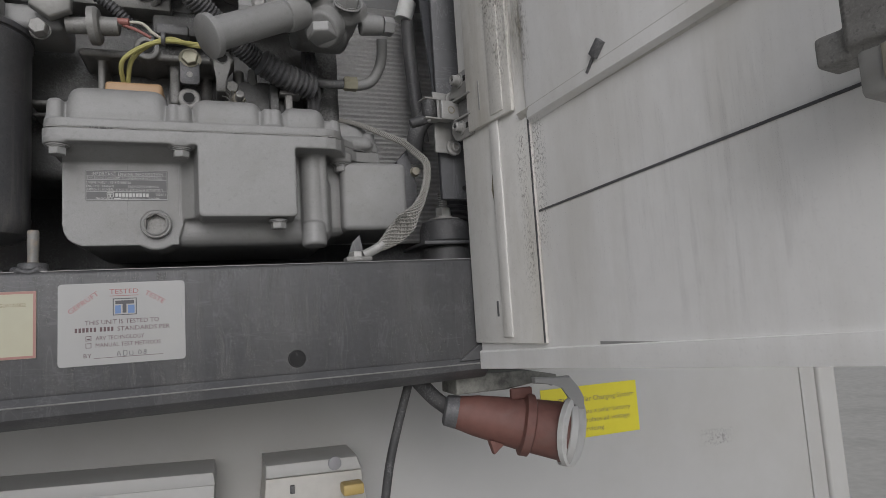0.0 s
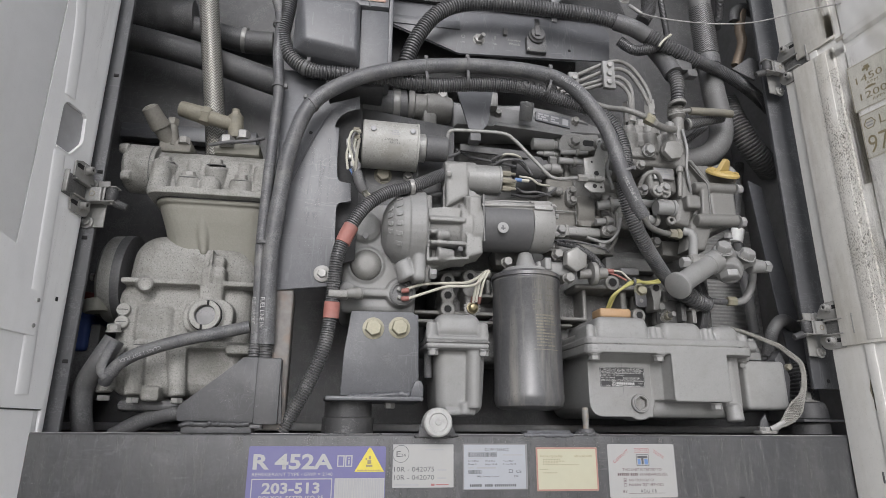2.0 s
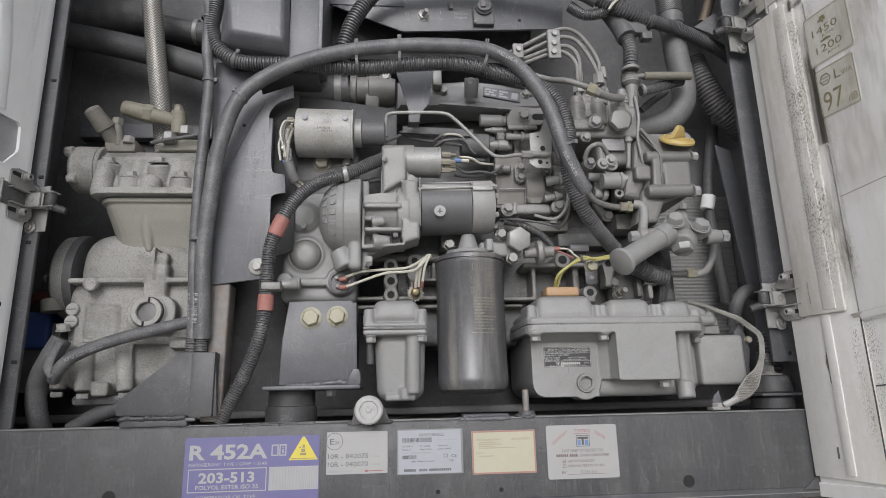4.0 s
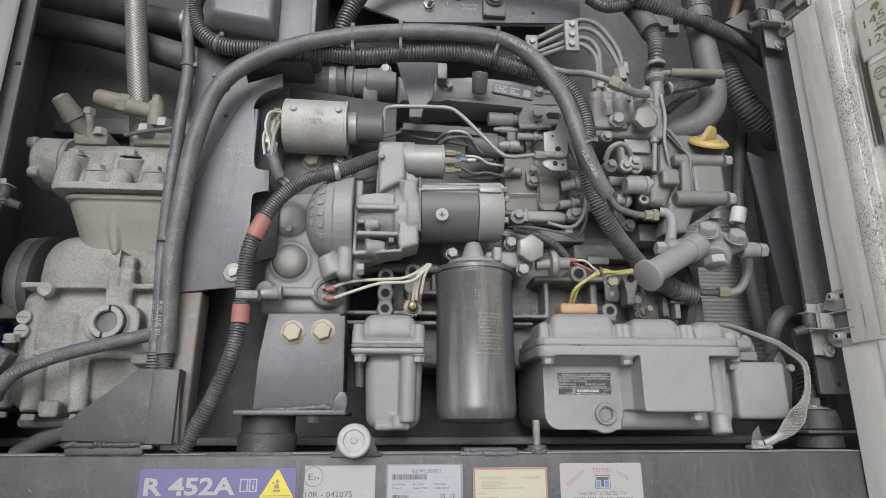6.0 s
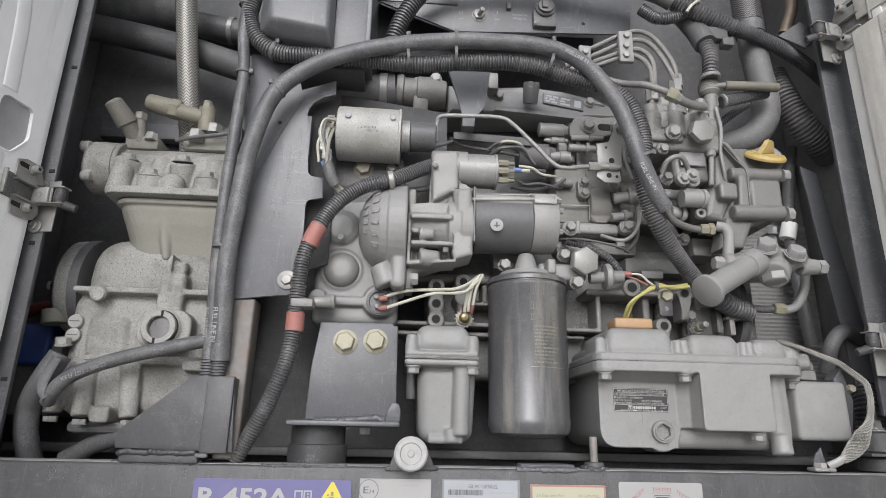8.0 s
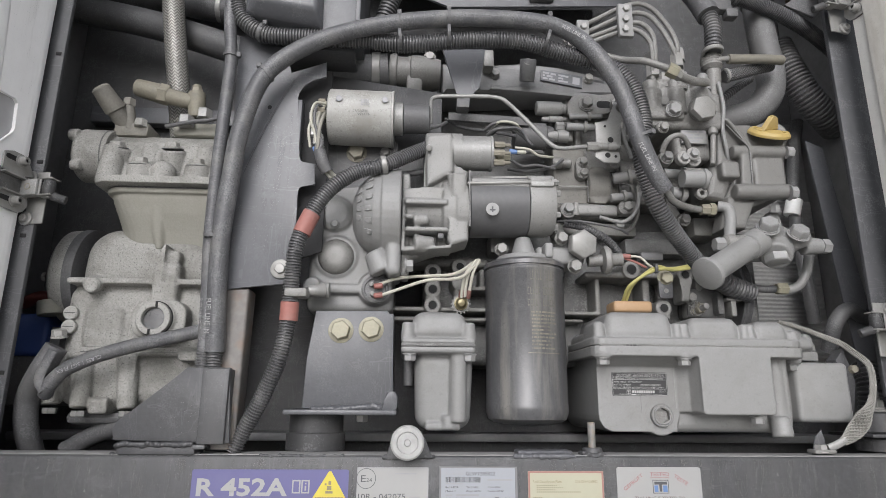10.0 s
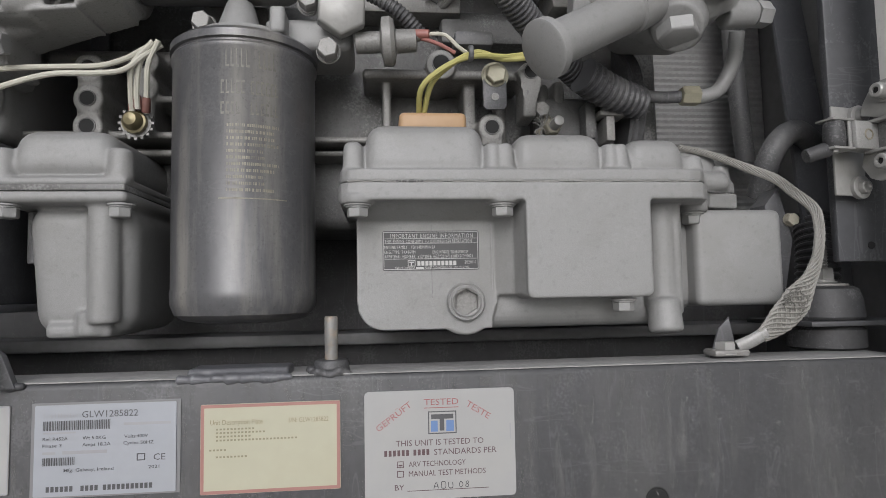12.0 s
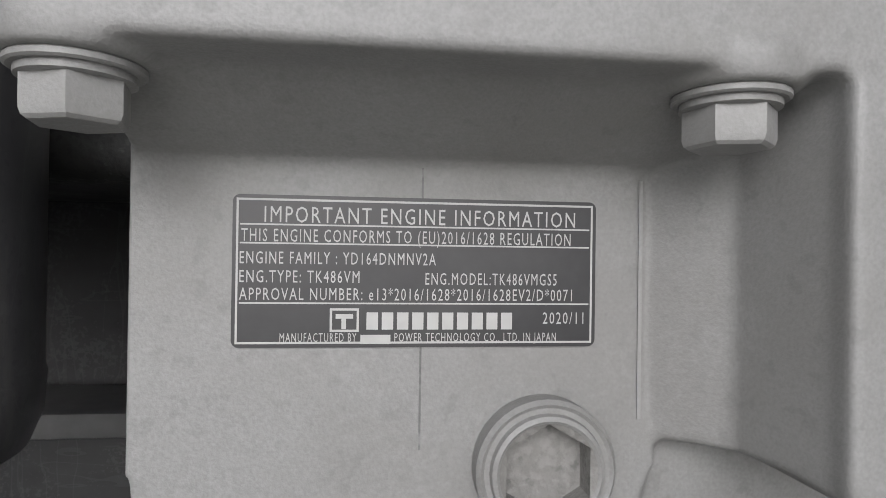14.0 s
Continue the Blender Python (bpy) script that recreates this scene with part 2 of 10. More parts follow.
TANLAB = mat("faded_door_sticker", (0.52, 0.51, 0.465), 0.5, 0, 80, 0.05, 0.03, (0.36, 0.345, 0.29), 18, 0.5)
BLUEGREY = mat("plate_black", (0.022, 0.022, 0.023), 0.42, 0.0, 300, 0.25, 0.05, (0.045, 0.045, 0.044), 40, 0.5)
TRAILER = mat("white_trailer_panel", (0.42, 0.42, 0.41), 0.5, 0, 30, 0.03, 0.02, (0.36, 0.35, 0.32), 2.5, 0.5)
GROUND = mat("concrete_yard", (0.46, 0.445, 0.405), 0.85, 0, 12, 0.2, 0.3, (0.3, 0.285, 0.255), 1.2, 0.5)
BRAID = woven("steel_braid", (0.42, 0.412, 0.385), (0.2, 0.195, 0.178), 0.005, 22)
SLEEVE = woven("grey_heat_sleeve", (0.2, 0.2, 0.2), (0.07, 0.07, 0.07), 0.004, 30)
STRAP = woven("tinned_copper_braid", (0.3, 0.293, 0.27), (0.16, 0.155, 0.142), 0.0019, 14)
GRIMY = mat("oily_shaded_block_paint", (0.115, 0.115, 0.112), 0.5, 0.1, 300, 0.35, 0.5, (0.06, 0.058, 0.054), 26, 0.85, speck=0.4, speck_scale=300, dust=0.5)



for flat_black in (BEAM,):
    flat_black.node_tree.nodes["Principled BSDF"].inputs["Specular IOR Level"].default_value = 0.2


def smudge(name, base, scale, lo, hi, most, patch=20.0, run=(1, 1, 1), fade=True):
    """A thin film of dirt: specks and runs with gaps between, thinning towards its sides."""
    m = bpy.data.materials.new(name)
    m.use_nodes = True
    n, l = m.node_tree.nodes, m.node_tree.links
    bs = n["Principled BSDF"]
    bs.inputs["Roughness"].default_value = 0.8
    tc = n.new("ShaderNodeTexCoord")
    go = n.new("ShaderNodeMapping")
    go.inputs["Scale"].default_value = run
    l.new(tc.outputs["Object"], go.inputs["Vector"])
    facs = []
    for s, a, b in ((scale, lo, hi), (patch, 0.38, 0.62)):
        t = n.new("ShaderNodeTexNoise")
        t.inputs["Scale"].default_value, t.inputs["Detail"].default_value, t.inputs["Roughness"].default_value = s, 5, 0.65
        l.new(go.outputs[0], t.inputs["Vector"])
        r = n.new("ShaderNodeMapRange")
        r.inputs["From Min"].default_value, r.inputs["From Max"].default_value = a, b
        l.new(t.outputs["Fac"], r.inputs["Value"])
        facs.append(r.outputs[0])
    mul = n.new("ShaderNodeMath")
    mul.operation = "MULTIPLY"
    l.new(facs[0], mul.inputs[0]), l.new(facs[1], mul.inputs[1])
    out = mul.outputs[0]
    if fade:
        sep = n.new("ShaderNodeSeparateXYZ")
        l.new(tc.outputs["Generated"], sep.inputs[0])
        for axis in ("X", "Z"):
            ping = n.new("ShaderNodeMath")
            ping.operation = "PINGPONG"
            ping.inputs[1].default_value = 0.5
            l.new(sep.outputs[axis], ping.inputs[0])
            soft = n.new("ShaderNodeMapRange")
            soft.inputs["From Max"].default_value = 0.35 if axis == "X" else 0.15
            l.new(ping.outputs[0], soft.inputs["Value"])
            mm = n.new("ShaderNodeMath")
            mm.operation = "MULTIPLY"
            l.new(out, mm.inputs[0]), l.new(soft.outputs[0], mm.inputs[1])
            out = mm.outputs[0]
    top = n.new("ShaderNodeMath")
    top.operation = "MULTIPLY"
    top.inputs[1].default_value = most
    l.new(out, top.inputs[0]), l.new(top.outputs[0], bs.inputs["Alpha"])
    bs.inputs["Base Color"].default_value = (*base, 1)
    return m


SPECKS = smudge("brown_specks", (0.15, 0.125, 0.08), 650, 0.5, 0.62, 0.65, 40, (1, 1, 0.45))
TINGE = smudge("beige_weather_film", (0.36, 0.325, 0.235), 26, 0.3, 0.62, 0.75, 7, (1, 1, 0.3))
RUNOFF = smudge("olive_runoff", (0.16, 0.14, 0.085), 75, 0.45, 0.7, 0.36, 9, (1, 1, 0.07))
MOSS = smudge("green_brown_run", (0.13, 0.112, 0.065), 110, 0.42, 0.62, 0.75, 12, (1, 1, 0.12))
STREAKS = smudge("faint_brown_runs", (0.2, 0.185, 0.15), 90, 0.5, 0.7, 0.3, 14, (1, 1, 0.08))
SCUFFS = smudge("pale_dust_scuffs", (0.2, 0.198, 0.192), 130, 0.5, 0.66, 0.36, 16, (1, 1, 0.16), False)
SPATTER = smudge("dried_splashes", (0.3, 0.295, 0.28), 260, 0.62, 0.68, 0.5, 20, (1, 1, 0.7), False)

# ---- building helpers ----


INVERSE = {}


def thing(name, label, category, loc=(0, 0, 0), group="", kind="", rz=0, own=False):
    """An Empty at the base of a thing. Its parts are given in the world's coordinates, or in its own."""
    ob = new(name)
    ob.empty_display_size = 0.05
    ob.matrix_basis = pose(*loc, 0, 0, rz)
    if not own:
        INVERSE[ob.name] = ob.matrix_basis.inverted()
    return tagged(ob, label, category, group, kind)


def link(name, bm, material, smooth=35):
    me = bpy.data.meshes.new(name)
    bmesh.ops.recalc_face_normals(bm, faces=bm.faces)
    bm.to_mesh(me)
    bm.free()
    me.materials.append(material)
    if smooth:
        me.shade_smooth()
        me.set_sharp_from_angle(angle=radians(smooth))
    return new(name, me)


def part(name, bm, material, parent, label="", smooth=35):
    """One mesh object under a thing or under a part."""
    ob = link(name, bm, material, smooth)
    ob.parent = parent
    if parent.name in INVERSE:
        ob.matrix_parent_inverse = INVERSE[parent.name]
    if label:
        ob["label"] = label
    return ob


def solid(name, bm, material, label, category, kind="", group="", smooth=35):
    return tagged(link(name, bm, material, smooth), label, category, group, kind)


def box(lo, hi, bevel=0.002, seg=2, bm=None, taper=None):
    """A rounded box. taper: (sx, sy) by which its lower end is scaled."""
    bm = bm or bmesh.new()
    lo, hi = Vector(lo), Vector(hi)
    c, s = (lo + hi) / 2, hi - lo
    made = bmesh.ops.create_cube(bm, size=1.0)["verts"]
    for v in made:
        k = taper if taper and v.co.z < 0 else (1, 1)
        v.co = Vector((c.x + v.co.x * s.x * k[0], c.y + v.co.y * s.y * k[1], c.z + v.co.z * s.z))
    if bevel:
        edges = {e for v in made for e in v.link_edges}
        bmesh.ops.bevel(bm, geom=list(edges), offset=min(bevel, 0.49 * min(s)), segments=seg, profile=0.5, affect="EDGES")
    return bm


def lathe(p, way, profile, seg=28, bm=None, close=True):
    """A turned body: profile of (distance along the axis, radius)."""
    bm = bm or bmesh.new()
    p, q = Vector(p), Vector(way).normalized().to_track_quat("Z", "Y").to_matrix()
    rings = []
    for s, r in profile:
        rings.append([bm.verts.new(p + q @ Vector((r * math.cos(a), r * math.sin(a), s))) for a in (2 * math.pi * i / seg for i in range(seg))])
    for a, b in zip(rings, rings[1:]):
        for i in range(seg):
            j = (i + 1) % seg
            bm.faces.new((a[i], a[j], b[j], b[i]))
    if close:
        bm.faces.new(rings[0][::-1]), bm.faces.new(rings[-1])
    return bm


def rod(a, b, r, r2=None, bevel=0.001, seg=24, bm=None):
    """A cylinder from a to b with softened rims."""
    a, b = Vector(a), Vector(b)
    d = (b - a).length
    r2 = r if r2 is None else r2
    e = min(bevel, d / 3, r / 3)
    return lathe(a, b - a, [(0, r - e), (e * 0.3, r - e * 0.3), (e, r), (d - e, r2), (d - e * 0.3, r2 - e * 0.3), (d, r2 - e)], seg, bm)


def plate(outline, y, thick, bm=None, bevel=0.0008):
    """A sheet in the x-z plane with its face at y and its back at y + thick."""
    bm = bm or bmesh.new()
    f = [bm.verts.new((x, y, z)) for x, z in outline]
    b = [bm.verts.new((x, y + thick, z)) for x, z in outline]
    n = len(f)
    faces = [bm.faces.new(f), bm.faces.new(b[::-1])]
    for i in range(n):
        faces.append(bm.faces.new((f[i], b[i], b[(i + 1) % n], f[(i + 1) % n])))
    if bevel:
        bmesh.ops.bevel(bm, geom=list(faces[0].edges), offset=bevel, segments=2, profile=0.5, affect="EDGES")
    return bm


def rounded(x0, z0, x1, z1, r, n=5):
    """The outline of a rounded rectangle."""
    out = []
    for cx, cz, a0 in ((x1 - r, z1 - r, 0), (x0 + r, z1 - r, 90), (x0 + r, z0 + r, 180), (x1 - r, z0 + r, 270)):
        out += [(cx + r * math.cos(radians(a0 + 90 * i / n)), cz + r * math.sin(radians(a0 + 90 * i / n))) for i in range(n + 1)]
    return out


def smooth_line(pts, step):
    """Points along a Catmull-Rom curve, about step apart."""
    pts = [Vector(p) for p in pts]
    ext = [pts[0] * 2 - pts[1], *pts, pts[-1] * 2 - pts[-2]]
    fine = []
    for i in range(1, len(ext) - 2):
        p0, p1, p2, p3 = ext[i - 1:i + 3]
        for k in range(24):
            t = k / 24
            fine.append(0.5 * ((2 * p1) + (p2 - p0) * t + (2 * p0 - 5 * p1 + 4 * p2 - p3) * t * t + (3 * p1 - p0 - 3 * p2 + p3) * t ** 3))
    fine.append(pts[-1])
    at = [0.0]
    for a, b in zip(fine, fine[1:]):
        at.append(at[-1] + (b - a).length)
    n = max(2, round(at[-1] / step))
    want = np.linspace(0, at[-1], n + 1)
    arr = np.array([tuple(p) for p in fine])
    return [Vector([float(np.interp(w, at, arr[:, k])) for k in range(3)]) for w in want], want


def tube(pts, r, seg=14, step=0.006, ribs=None, flat=None, bm=None):
    """A hose along a smooth line. ribs: (pitch, depth) of its corrugation; flat: (width, thickness) of a strap."""
    bm = bm or bmesh.new()
    if ribs:
        step = ribs[0] / 4
    line, at = smooth_line(pts, step)
    uv = bm.loops.layers.uv.verify()
    side = None
    rings = []
    for i, p in enumerate(line):
        way = (line[min(i + 1, len(line) - 1)] - line[max(i - 1, 0)]).normalized()
        if side is None:
            side = way.orthogonal().normalized() if not flat else way.cross(Vector((0, 1, 0))).normalized()
        side = (side - way * side.dot(way)).normalized()
        other = way.cross(side)
        rr = r - (ribs[1] if ribs and i % 4 >= 2 else 0)
        a, b = flat if flat else (rr, rr)
        rings.append([bm.verts.new(p + side * a * math.cos(2 * math.pi * k / seg) + other * b * math.sin(2 * math.pi * k / seg)) for k in range(seg)])
    for i, (a, b) in enumerate(zip(rings, rings[1:])):
        for k in range(seg):
            j = (k + 1) % seg
            f = bm.faces.new((a[k], a[j], b[j], b[k]))
            for lp, u, v in zip(f.loops, (k, k + 1, k + 1, k), (at[i], at[i], at[i + 1], at[i + 1])):
                lp[uv].uv = (u / seg, v)
    bm.faces.new(rings[0][::-1]), bm.faces.new(rings[-1])
    return bm


def hex_head(p, way, across, high, washer=0.0, bm=None, turn=0.0):
    """A hexagon bolt head with a chamfer, on a round washer."""
    bm = bm or bmesh.new()
    way = Vector(way).normalized()
    p = Vector(p)
    if washer:
        lathe(p, way, [(0, washer * 0.96), (0.0004, washer), (0.0012, washer), (0.0015, washer * 0.95), (0.0015, washer * 0.86), (0.0026, washer * 0.86), (0.0028, washer * 0.8)], 28, bm)
        p = p + way * 0.0024
    q = way.to_track_quat("Z", "Y").to_matrix()
    r = across / math.sqrt(3)
    rings = []
    for s, k in ((0, 1.0), (high * 0.78, 1.0), (high * 0.92, 0.955), (high, 0.86)):
        rings.append([bm.verts.new(p + q @ Vector((r * k * math.cos(a), r * k * math.sin(a), s))) for a in (turn + math.pi * i / 3 for i in range(6))])
    for a, b in zip(rings, rings[1:]):
        for i in range(6):
            j = (i + 1) % 6
            bm.faces.new((a[i], a[j], b[j], b[i]))
    bm.faces.new(rings[-1])
    bm.faces.new(rings[0][::-1])
    return bm


def bolt(p, way, across, high, parent, material=None, washer=0.0, turn=0.3, label=""):
    return part("bolt", hex_head(p, way, across, high, washer, None, turn), material or STEEL, parent, label, 30)


def ring(p, way, r_in, r_out, high, bm=None, seg=28):
    """A flat collar with a hole."""
    e = min(0.0008, high / 4)
    return lathe(p, way, [(0, r_in), (0, r_out - e), (e, r_out), (high - e, r_out), (high, r_out - e), (high, r_in + e), (high - e, r_in), (0, r_in)], seg, bm, close=False)


def tie(p, way, r, parent, material=None):
    """A cable tie round a hose, with its lock and tail."""
    p, way = Vector(p), Vector(way).normalized()
    bm = lathe(p - way * 0.0022, way, [(0, r), (0.0002, r + 0.0012), (0.0042, r + 0.0012), (0.0044, r)], 20, None, close=False)
    q = Vector((0, 0, 1)) - way * way.z
    q = q.normalized() if q.length > 0.1 else Vector((1, 0, 0))
    c = p + q * (r + 0.002) + Vector((0, -0.002, 0))
    box(c - Vector((0.003, 0.003, 0.003)), c + Vector((0.003, 0.003, 0.004)), 0.0008, 1, bm)
    return part("cable_tie", bm, material or BLACK, parent)


def letters(text, parent, x, z, y, width, high, material, name="lettering", tilt=0.0, shear=0.0, bold=0.0, spread=1.0):
    """Writing in the parent's x-z plane: left end of its base at (x, z), fitted to a width and a height of capitals."""
    cu = bpy.data.curves.new(name, "FONT")
    cu.body, cu.size, cu.resolution_u, cu.shear, cu.offset, cu.space_character = text, 1.0, 2, shear, bold, spread
    tmp = bpy.data.objects.new(name, cu)
    me = bpy.data.meshes.new_from_object(tmp)
    bpy.data.objects.remove(tmp)
    co = np.empty(len(me.vertices) * 3)
    me.vertices.foreach_get("co", co)
    co = co.reshape(-1, 3)
    w = co[:, 0].max() - co[:, 0].min()
    sx, sz = width / w, high / 0.729
    px, pz = (co[:, 0] - co[:, 0].min()) * sx, co[:, 1] * sz
    c, s = math.cos(radians(tilt)), math.sin(radians(tilt))
    co = np.stack([x + c * px - s * pz, np.full(len(co), y), z + s * px + c * pz], 1)
    me.vertices.foreach_set("co", co.ravel())
    me.materials.clear()
    me.materials.append(material)
    ob = new(name, me)
    ob.parent = parent
    if parent.name in INVERSE:
        ob.matrix_parent_inverse = INVERSE[parent.name]
    return ob


def bars(rects, y, thick=0.0002, bm=None):
    """Flat printed bars (x0, z0, x1, z1) in the x-z plane."""
    bm = bm or bmesh.new()
    for x0, z0, x1, z1 in rects:
        vs = [bm.verts.new(v) for v in ((x0, y, z0), (x1, y, z0), (x1, y, z1), (x0, y, z1))]
        bm.faces.new(vs)
    return bm


def frame_bars(x0, z0, x1, z1, w):
    return [(x0, z0, x1, z0 + w), (x0, z1 - w, x1, z1), (x0, z0 + w, x0 + w, z1 - w), (x1 - w, z0 + w, x1, z1 - w)]


def casting(name, bm, material, parent, label="", voxel=0.0015, soft=5):
    """One cast body: its rough solids are melted together and softened."""
    ob = link(name, bm, material, 0)
    melt = ob.modifiers.new("melt", "REMESH")
    melt.mode, melt.voxel_size, melt.use_smooth_shade = "VOXEL", voxel, True
    ease = ob.modifiers.new("ease", "SMOOTH")
    ease.factor, ease.iterations = 0.5, soft
    done = bpy.data.meshes.new_from_object(ob.evaluated_get(bpy.context.evaluated_depsgraph_get()))
    ob.modifiers.clear()
    ob.data = done
    done.name = name
    done.shade_smooth()
    ob.parent = parent
    if parent.name in INVERSE:
        ob.matrix_parent_inverse = INVERSE[parent.name]
    if label:
        ob["label"] = label
    return ob


def slab_z(outline, z0, z1, bm=None, bevel=0.0):
    """A flat body with its outline in the x-y plane."""
    bm = bm or bmesh.new()
    f = [bm.verts.new((x, y, z0)) for x, y in outline]
    b = [bm.verts.new((x, y, z1)) for x, y in outline]
    n = len(f)
    bm.faces.new(f[::-1])
    top = bm.faces.new(b)
    for i in range(n):
        bm.faces.new((f[i], f[(i + 1) % n], b[(i + 1) % n], b[i]))
    if bevel:
        bmesh.ops.bevel(bm, geom=list(top.edges), offset=bevel, segments=3, profile=0.5, affect="EDGES")
    return bm


def loft(sections, bm=None):
    """A body through level outlines of equal length: (z, [(x, y), ...]) from below upwards."""
    bm = bm or bmesh.new()
    rings = [[bm.verts.new((x, y, z)) for x, y in line] for z, line in sections]
    n = len(rings[0])
    bm.faces.new(rings[0][::-1]), bm.faces.new(rings[-1])
    for a, b in zip(rings, rings[1:]):
        for i in range(n):
            bm.faces.new((a[i], a[(i + 1) % n], b[(i + 1) % n], b[i]))
    return bm


def bead(a, b, r, parent, n=None, material=None):
    """An uneven weld bead from a to b: overlapping lumps run together."""
    a, b = Vector(a), Vector(b)
    n = n or max(4, int((b - a).length / 0.003))
    rnd = random.Random(int(a.x * 9999))
    bm = bmesh.new()
    for i in range(n + 1):
        c = a.lerp(b, (i + rnd.uniform(-0.3, 0.3)) / n) + Vector((0, rnd.uniform(-0.15, 0.15), rnd.uniform(-0.2, 0.2))) * r
        k = r * rnd.uniform(0.8, 1.0)
        lathe(c - Vector((k, 0, 0)), (1, rnd.uniform(-0.4, 0.4), rnd.uniform(-0.4, 0.4)), [(0, k * 0.3), (k * 0.4, k * 0.8), (k, k), (k * 1.6, k * 0.8), (k * 2, k * 0.3)], 10, bm)
    rod(a, b, r * 0.8, None, 0.001, 10, bm)
    return casting("weld_bead", bm, material or FRAME, parent, "", r * 0.28, 3)


def sticker(name, label, x0, z0, x1, z1, material, y=-0.0012, tilt=0.0, r=0.003, category="sticker"):
    """A sheet stuck flat; its own coordinates start at its lower left corner."""
    ob = thing(name, label, category, (x0, y, z0), own=True)
    ob.rotation_euler = (0, radians(-tilt), 0)
    part("sheet", plate(rounded(0, 0, x1 - x0, z1 - z0, r), 0, 0.0007, None, 0), material, ob, "", 0)
    return ob

# ---- setting ----
hole = mat("hole_shadow", (0.014, 0.014, 0.014), 0.9)
ground = solid("ground", box((-60, -60, -0.05), (60, 60, 0), 0), GROUND, "grey concrete yard under the trailer", "ground", "structure", smooth=0)
wall = solid("wall_front", box((-1.38, 0.3, 1.0), (1.437, 0.36, 3.9), 0.004), TRAILER, "white front wall of the trailer", "wall", "structure")
under = solid("wall_lower", box((-1.38, 0.9, 0.0), (1.42, 0.96, 1.0), 0.004), DARK, "dark panel under the trailer wall", "wall", "structure")
solid("wall_left", box((-1.38, 0.362, 1.0), (-1.33, 3.2, 3.9), 0.004), TRAILER, "white side wall of the trailer", "wall", "structure")
solid("wall_right", box((1.37, 0.362, 1.0), (1.42, 3.2, 3.9), 0.004), TRAILER, "white side wall of the trailer", "wall", "structure")
solid("wall_rear", box((-1.328, 3.15, 1.0), (1.368, 3.2, 3.9), 0.004), TRAILER, "white rear wall closing the trailer", "wall", "structure")
solid("roof", box((-1.38, 0.3, 3.902), (1.42, 3.2, 3.94), 0.004), TRAILER, "white roof of the trailer", "roof", "structure")
solid("trailer_floor", box((-1.328, 0.362, 1.0), (1.368, 3.148, 1.05), 0.004), DARK, "dark underside of the trailer", "floor", "structure")
solid("wall_stand", box((-1.38, 3.0, 0.0), (1.42, 3.06, 0.998), 0.004), DARK, "dark panel under the rear of the trailer", "wall", "structure")
seam = part("corner_trim", box((1.4, 0.292, 1.0), (1.447, 0.36, 3.9), 0.006, 3), TRAILER, wall)
part("panel_joint", box((1.36, 0.297, 1.0), (1.3655, 0.301, 3.9), 0.001), TRAILER, wall)
back = solid("wall_back", box((-0.66, 0.27, 1.4), (0.72, 0.29, 2.9), 0), DARK, "dark back wall of the engine bay", "wall", "structure", smooth=0)
solid("panel_back", box((0.4, 0.25, 1.8), (0.654, 0.265, 2.06), 0.002), BAYWALL, "grey sheet behind the engine", "panel", "structure")
foil = mat("quilted_foil", (0.4, 0.4, 0.39), 0.35, 0.5, 200, 0.2, 0.3)
foil_bm = bmesh.new()
grid = {}
for i in range(53):
    for j in range(105):
        deep = 0.0 if i % 2 and j % 2 else 0.005
        grid[i, j] = foil_bm.verts.new((0.44 + i * 0.0041, 0.246 + deep * 0.45, 1.56 + j * 0.0034))
for i in range(52):
    for j in range(104):
        foil_bm.faces.new((grid[i, j], grid[i + 1, j], grid[i + 1, j + 1], grid[i, j + 1]))
solid("foil_insulation", foil_bm, foil, "silver quilted foil insulation on the back wall", "insulation", "stuff")
sheet = solid("floor", box((-0.66, 0.06, 1.40), (0.72, 0.29, 1.42), 0), DARK, "dark floor pan of the engine bay", "floor", "structure", smooth=0)
top = solid("ceiling", box((-0.72, -0.02, 2.62), (0.74, 0.29, 2.66), 0), DARK, "dark upper deck over the engine bay", "ceiling", "structure", smooth=0)
solid("wall_upper", box((-0.72, -0.06, 2.66), (0.74, 0.3, 3.3), 0.03, 4), WHITE, "white upper housing over the engine bay", "housing", "structure")

post_l = thing("post", "dark grey steel side post of the unit frame", "post", (-0.55, 0.1, 1.4), kind="structure")
part("web", box((-0.64, 0.045, 1.4), (-0.62, 0.27, 2.62), 0.002), BAYWALL, post_l)
part("flange", box((-0.62, 0.036, 1.4), (-0.509, 0.044, 2.62), 0.002), POST, post_l)
for x, z in ((-0.5148, 1.865), (-0.5195, 1.767), (-0.516, 2.02), (-0.516, 1.6)):
    part("slot", box((x - 0.0035, 0.0345, z - 0.0025), (x + 0.0035, 0.0365, z + 0.0025), 0.0008), hole, post_l)
post_r = thing("post", "dark grey steel side post of the unit frame", "post", (0.62, 0.1, 1.4), kind="structure")
part("web", box((0.655, 0.04, 1.4), (0.68, 0.27, 2.62), 0.002), BAYWALL, post_r)
part("flange", box((0.559, 0.028, 1.581), (0.655, 0.036, 2.62), 0.002), POST, post_r)
part("flange_hole", lathe((0.586, 0.0278, 1.5935), (0, -1, 0), [(0, 0.003), (0.0004, 0.0028), (0.0005, 0.0)], 14), hole, post_r)
part("brace", plate([(0.569, 1.968), (0.595, 1.957), (0.644, 1.589), (0.65, 1.5), (0.613, 1.5), (0.603, 1.589)], 0.12, 0.004), PANEL2, post_r)

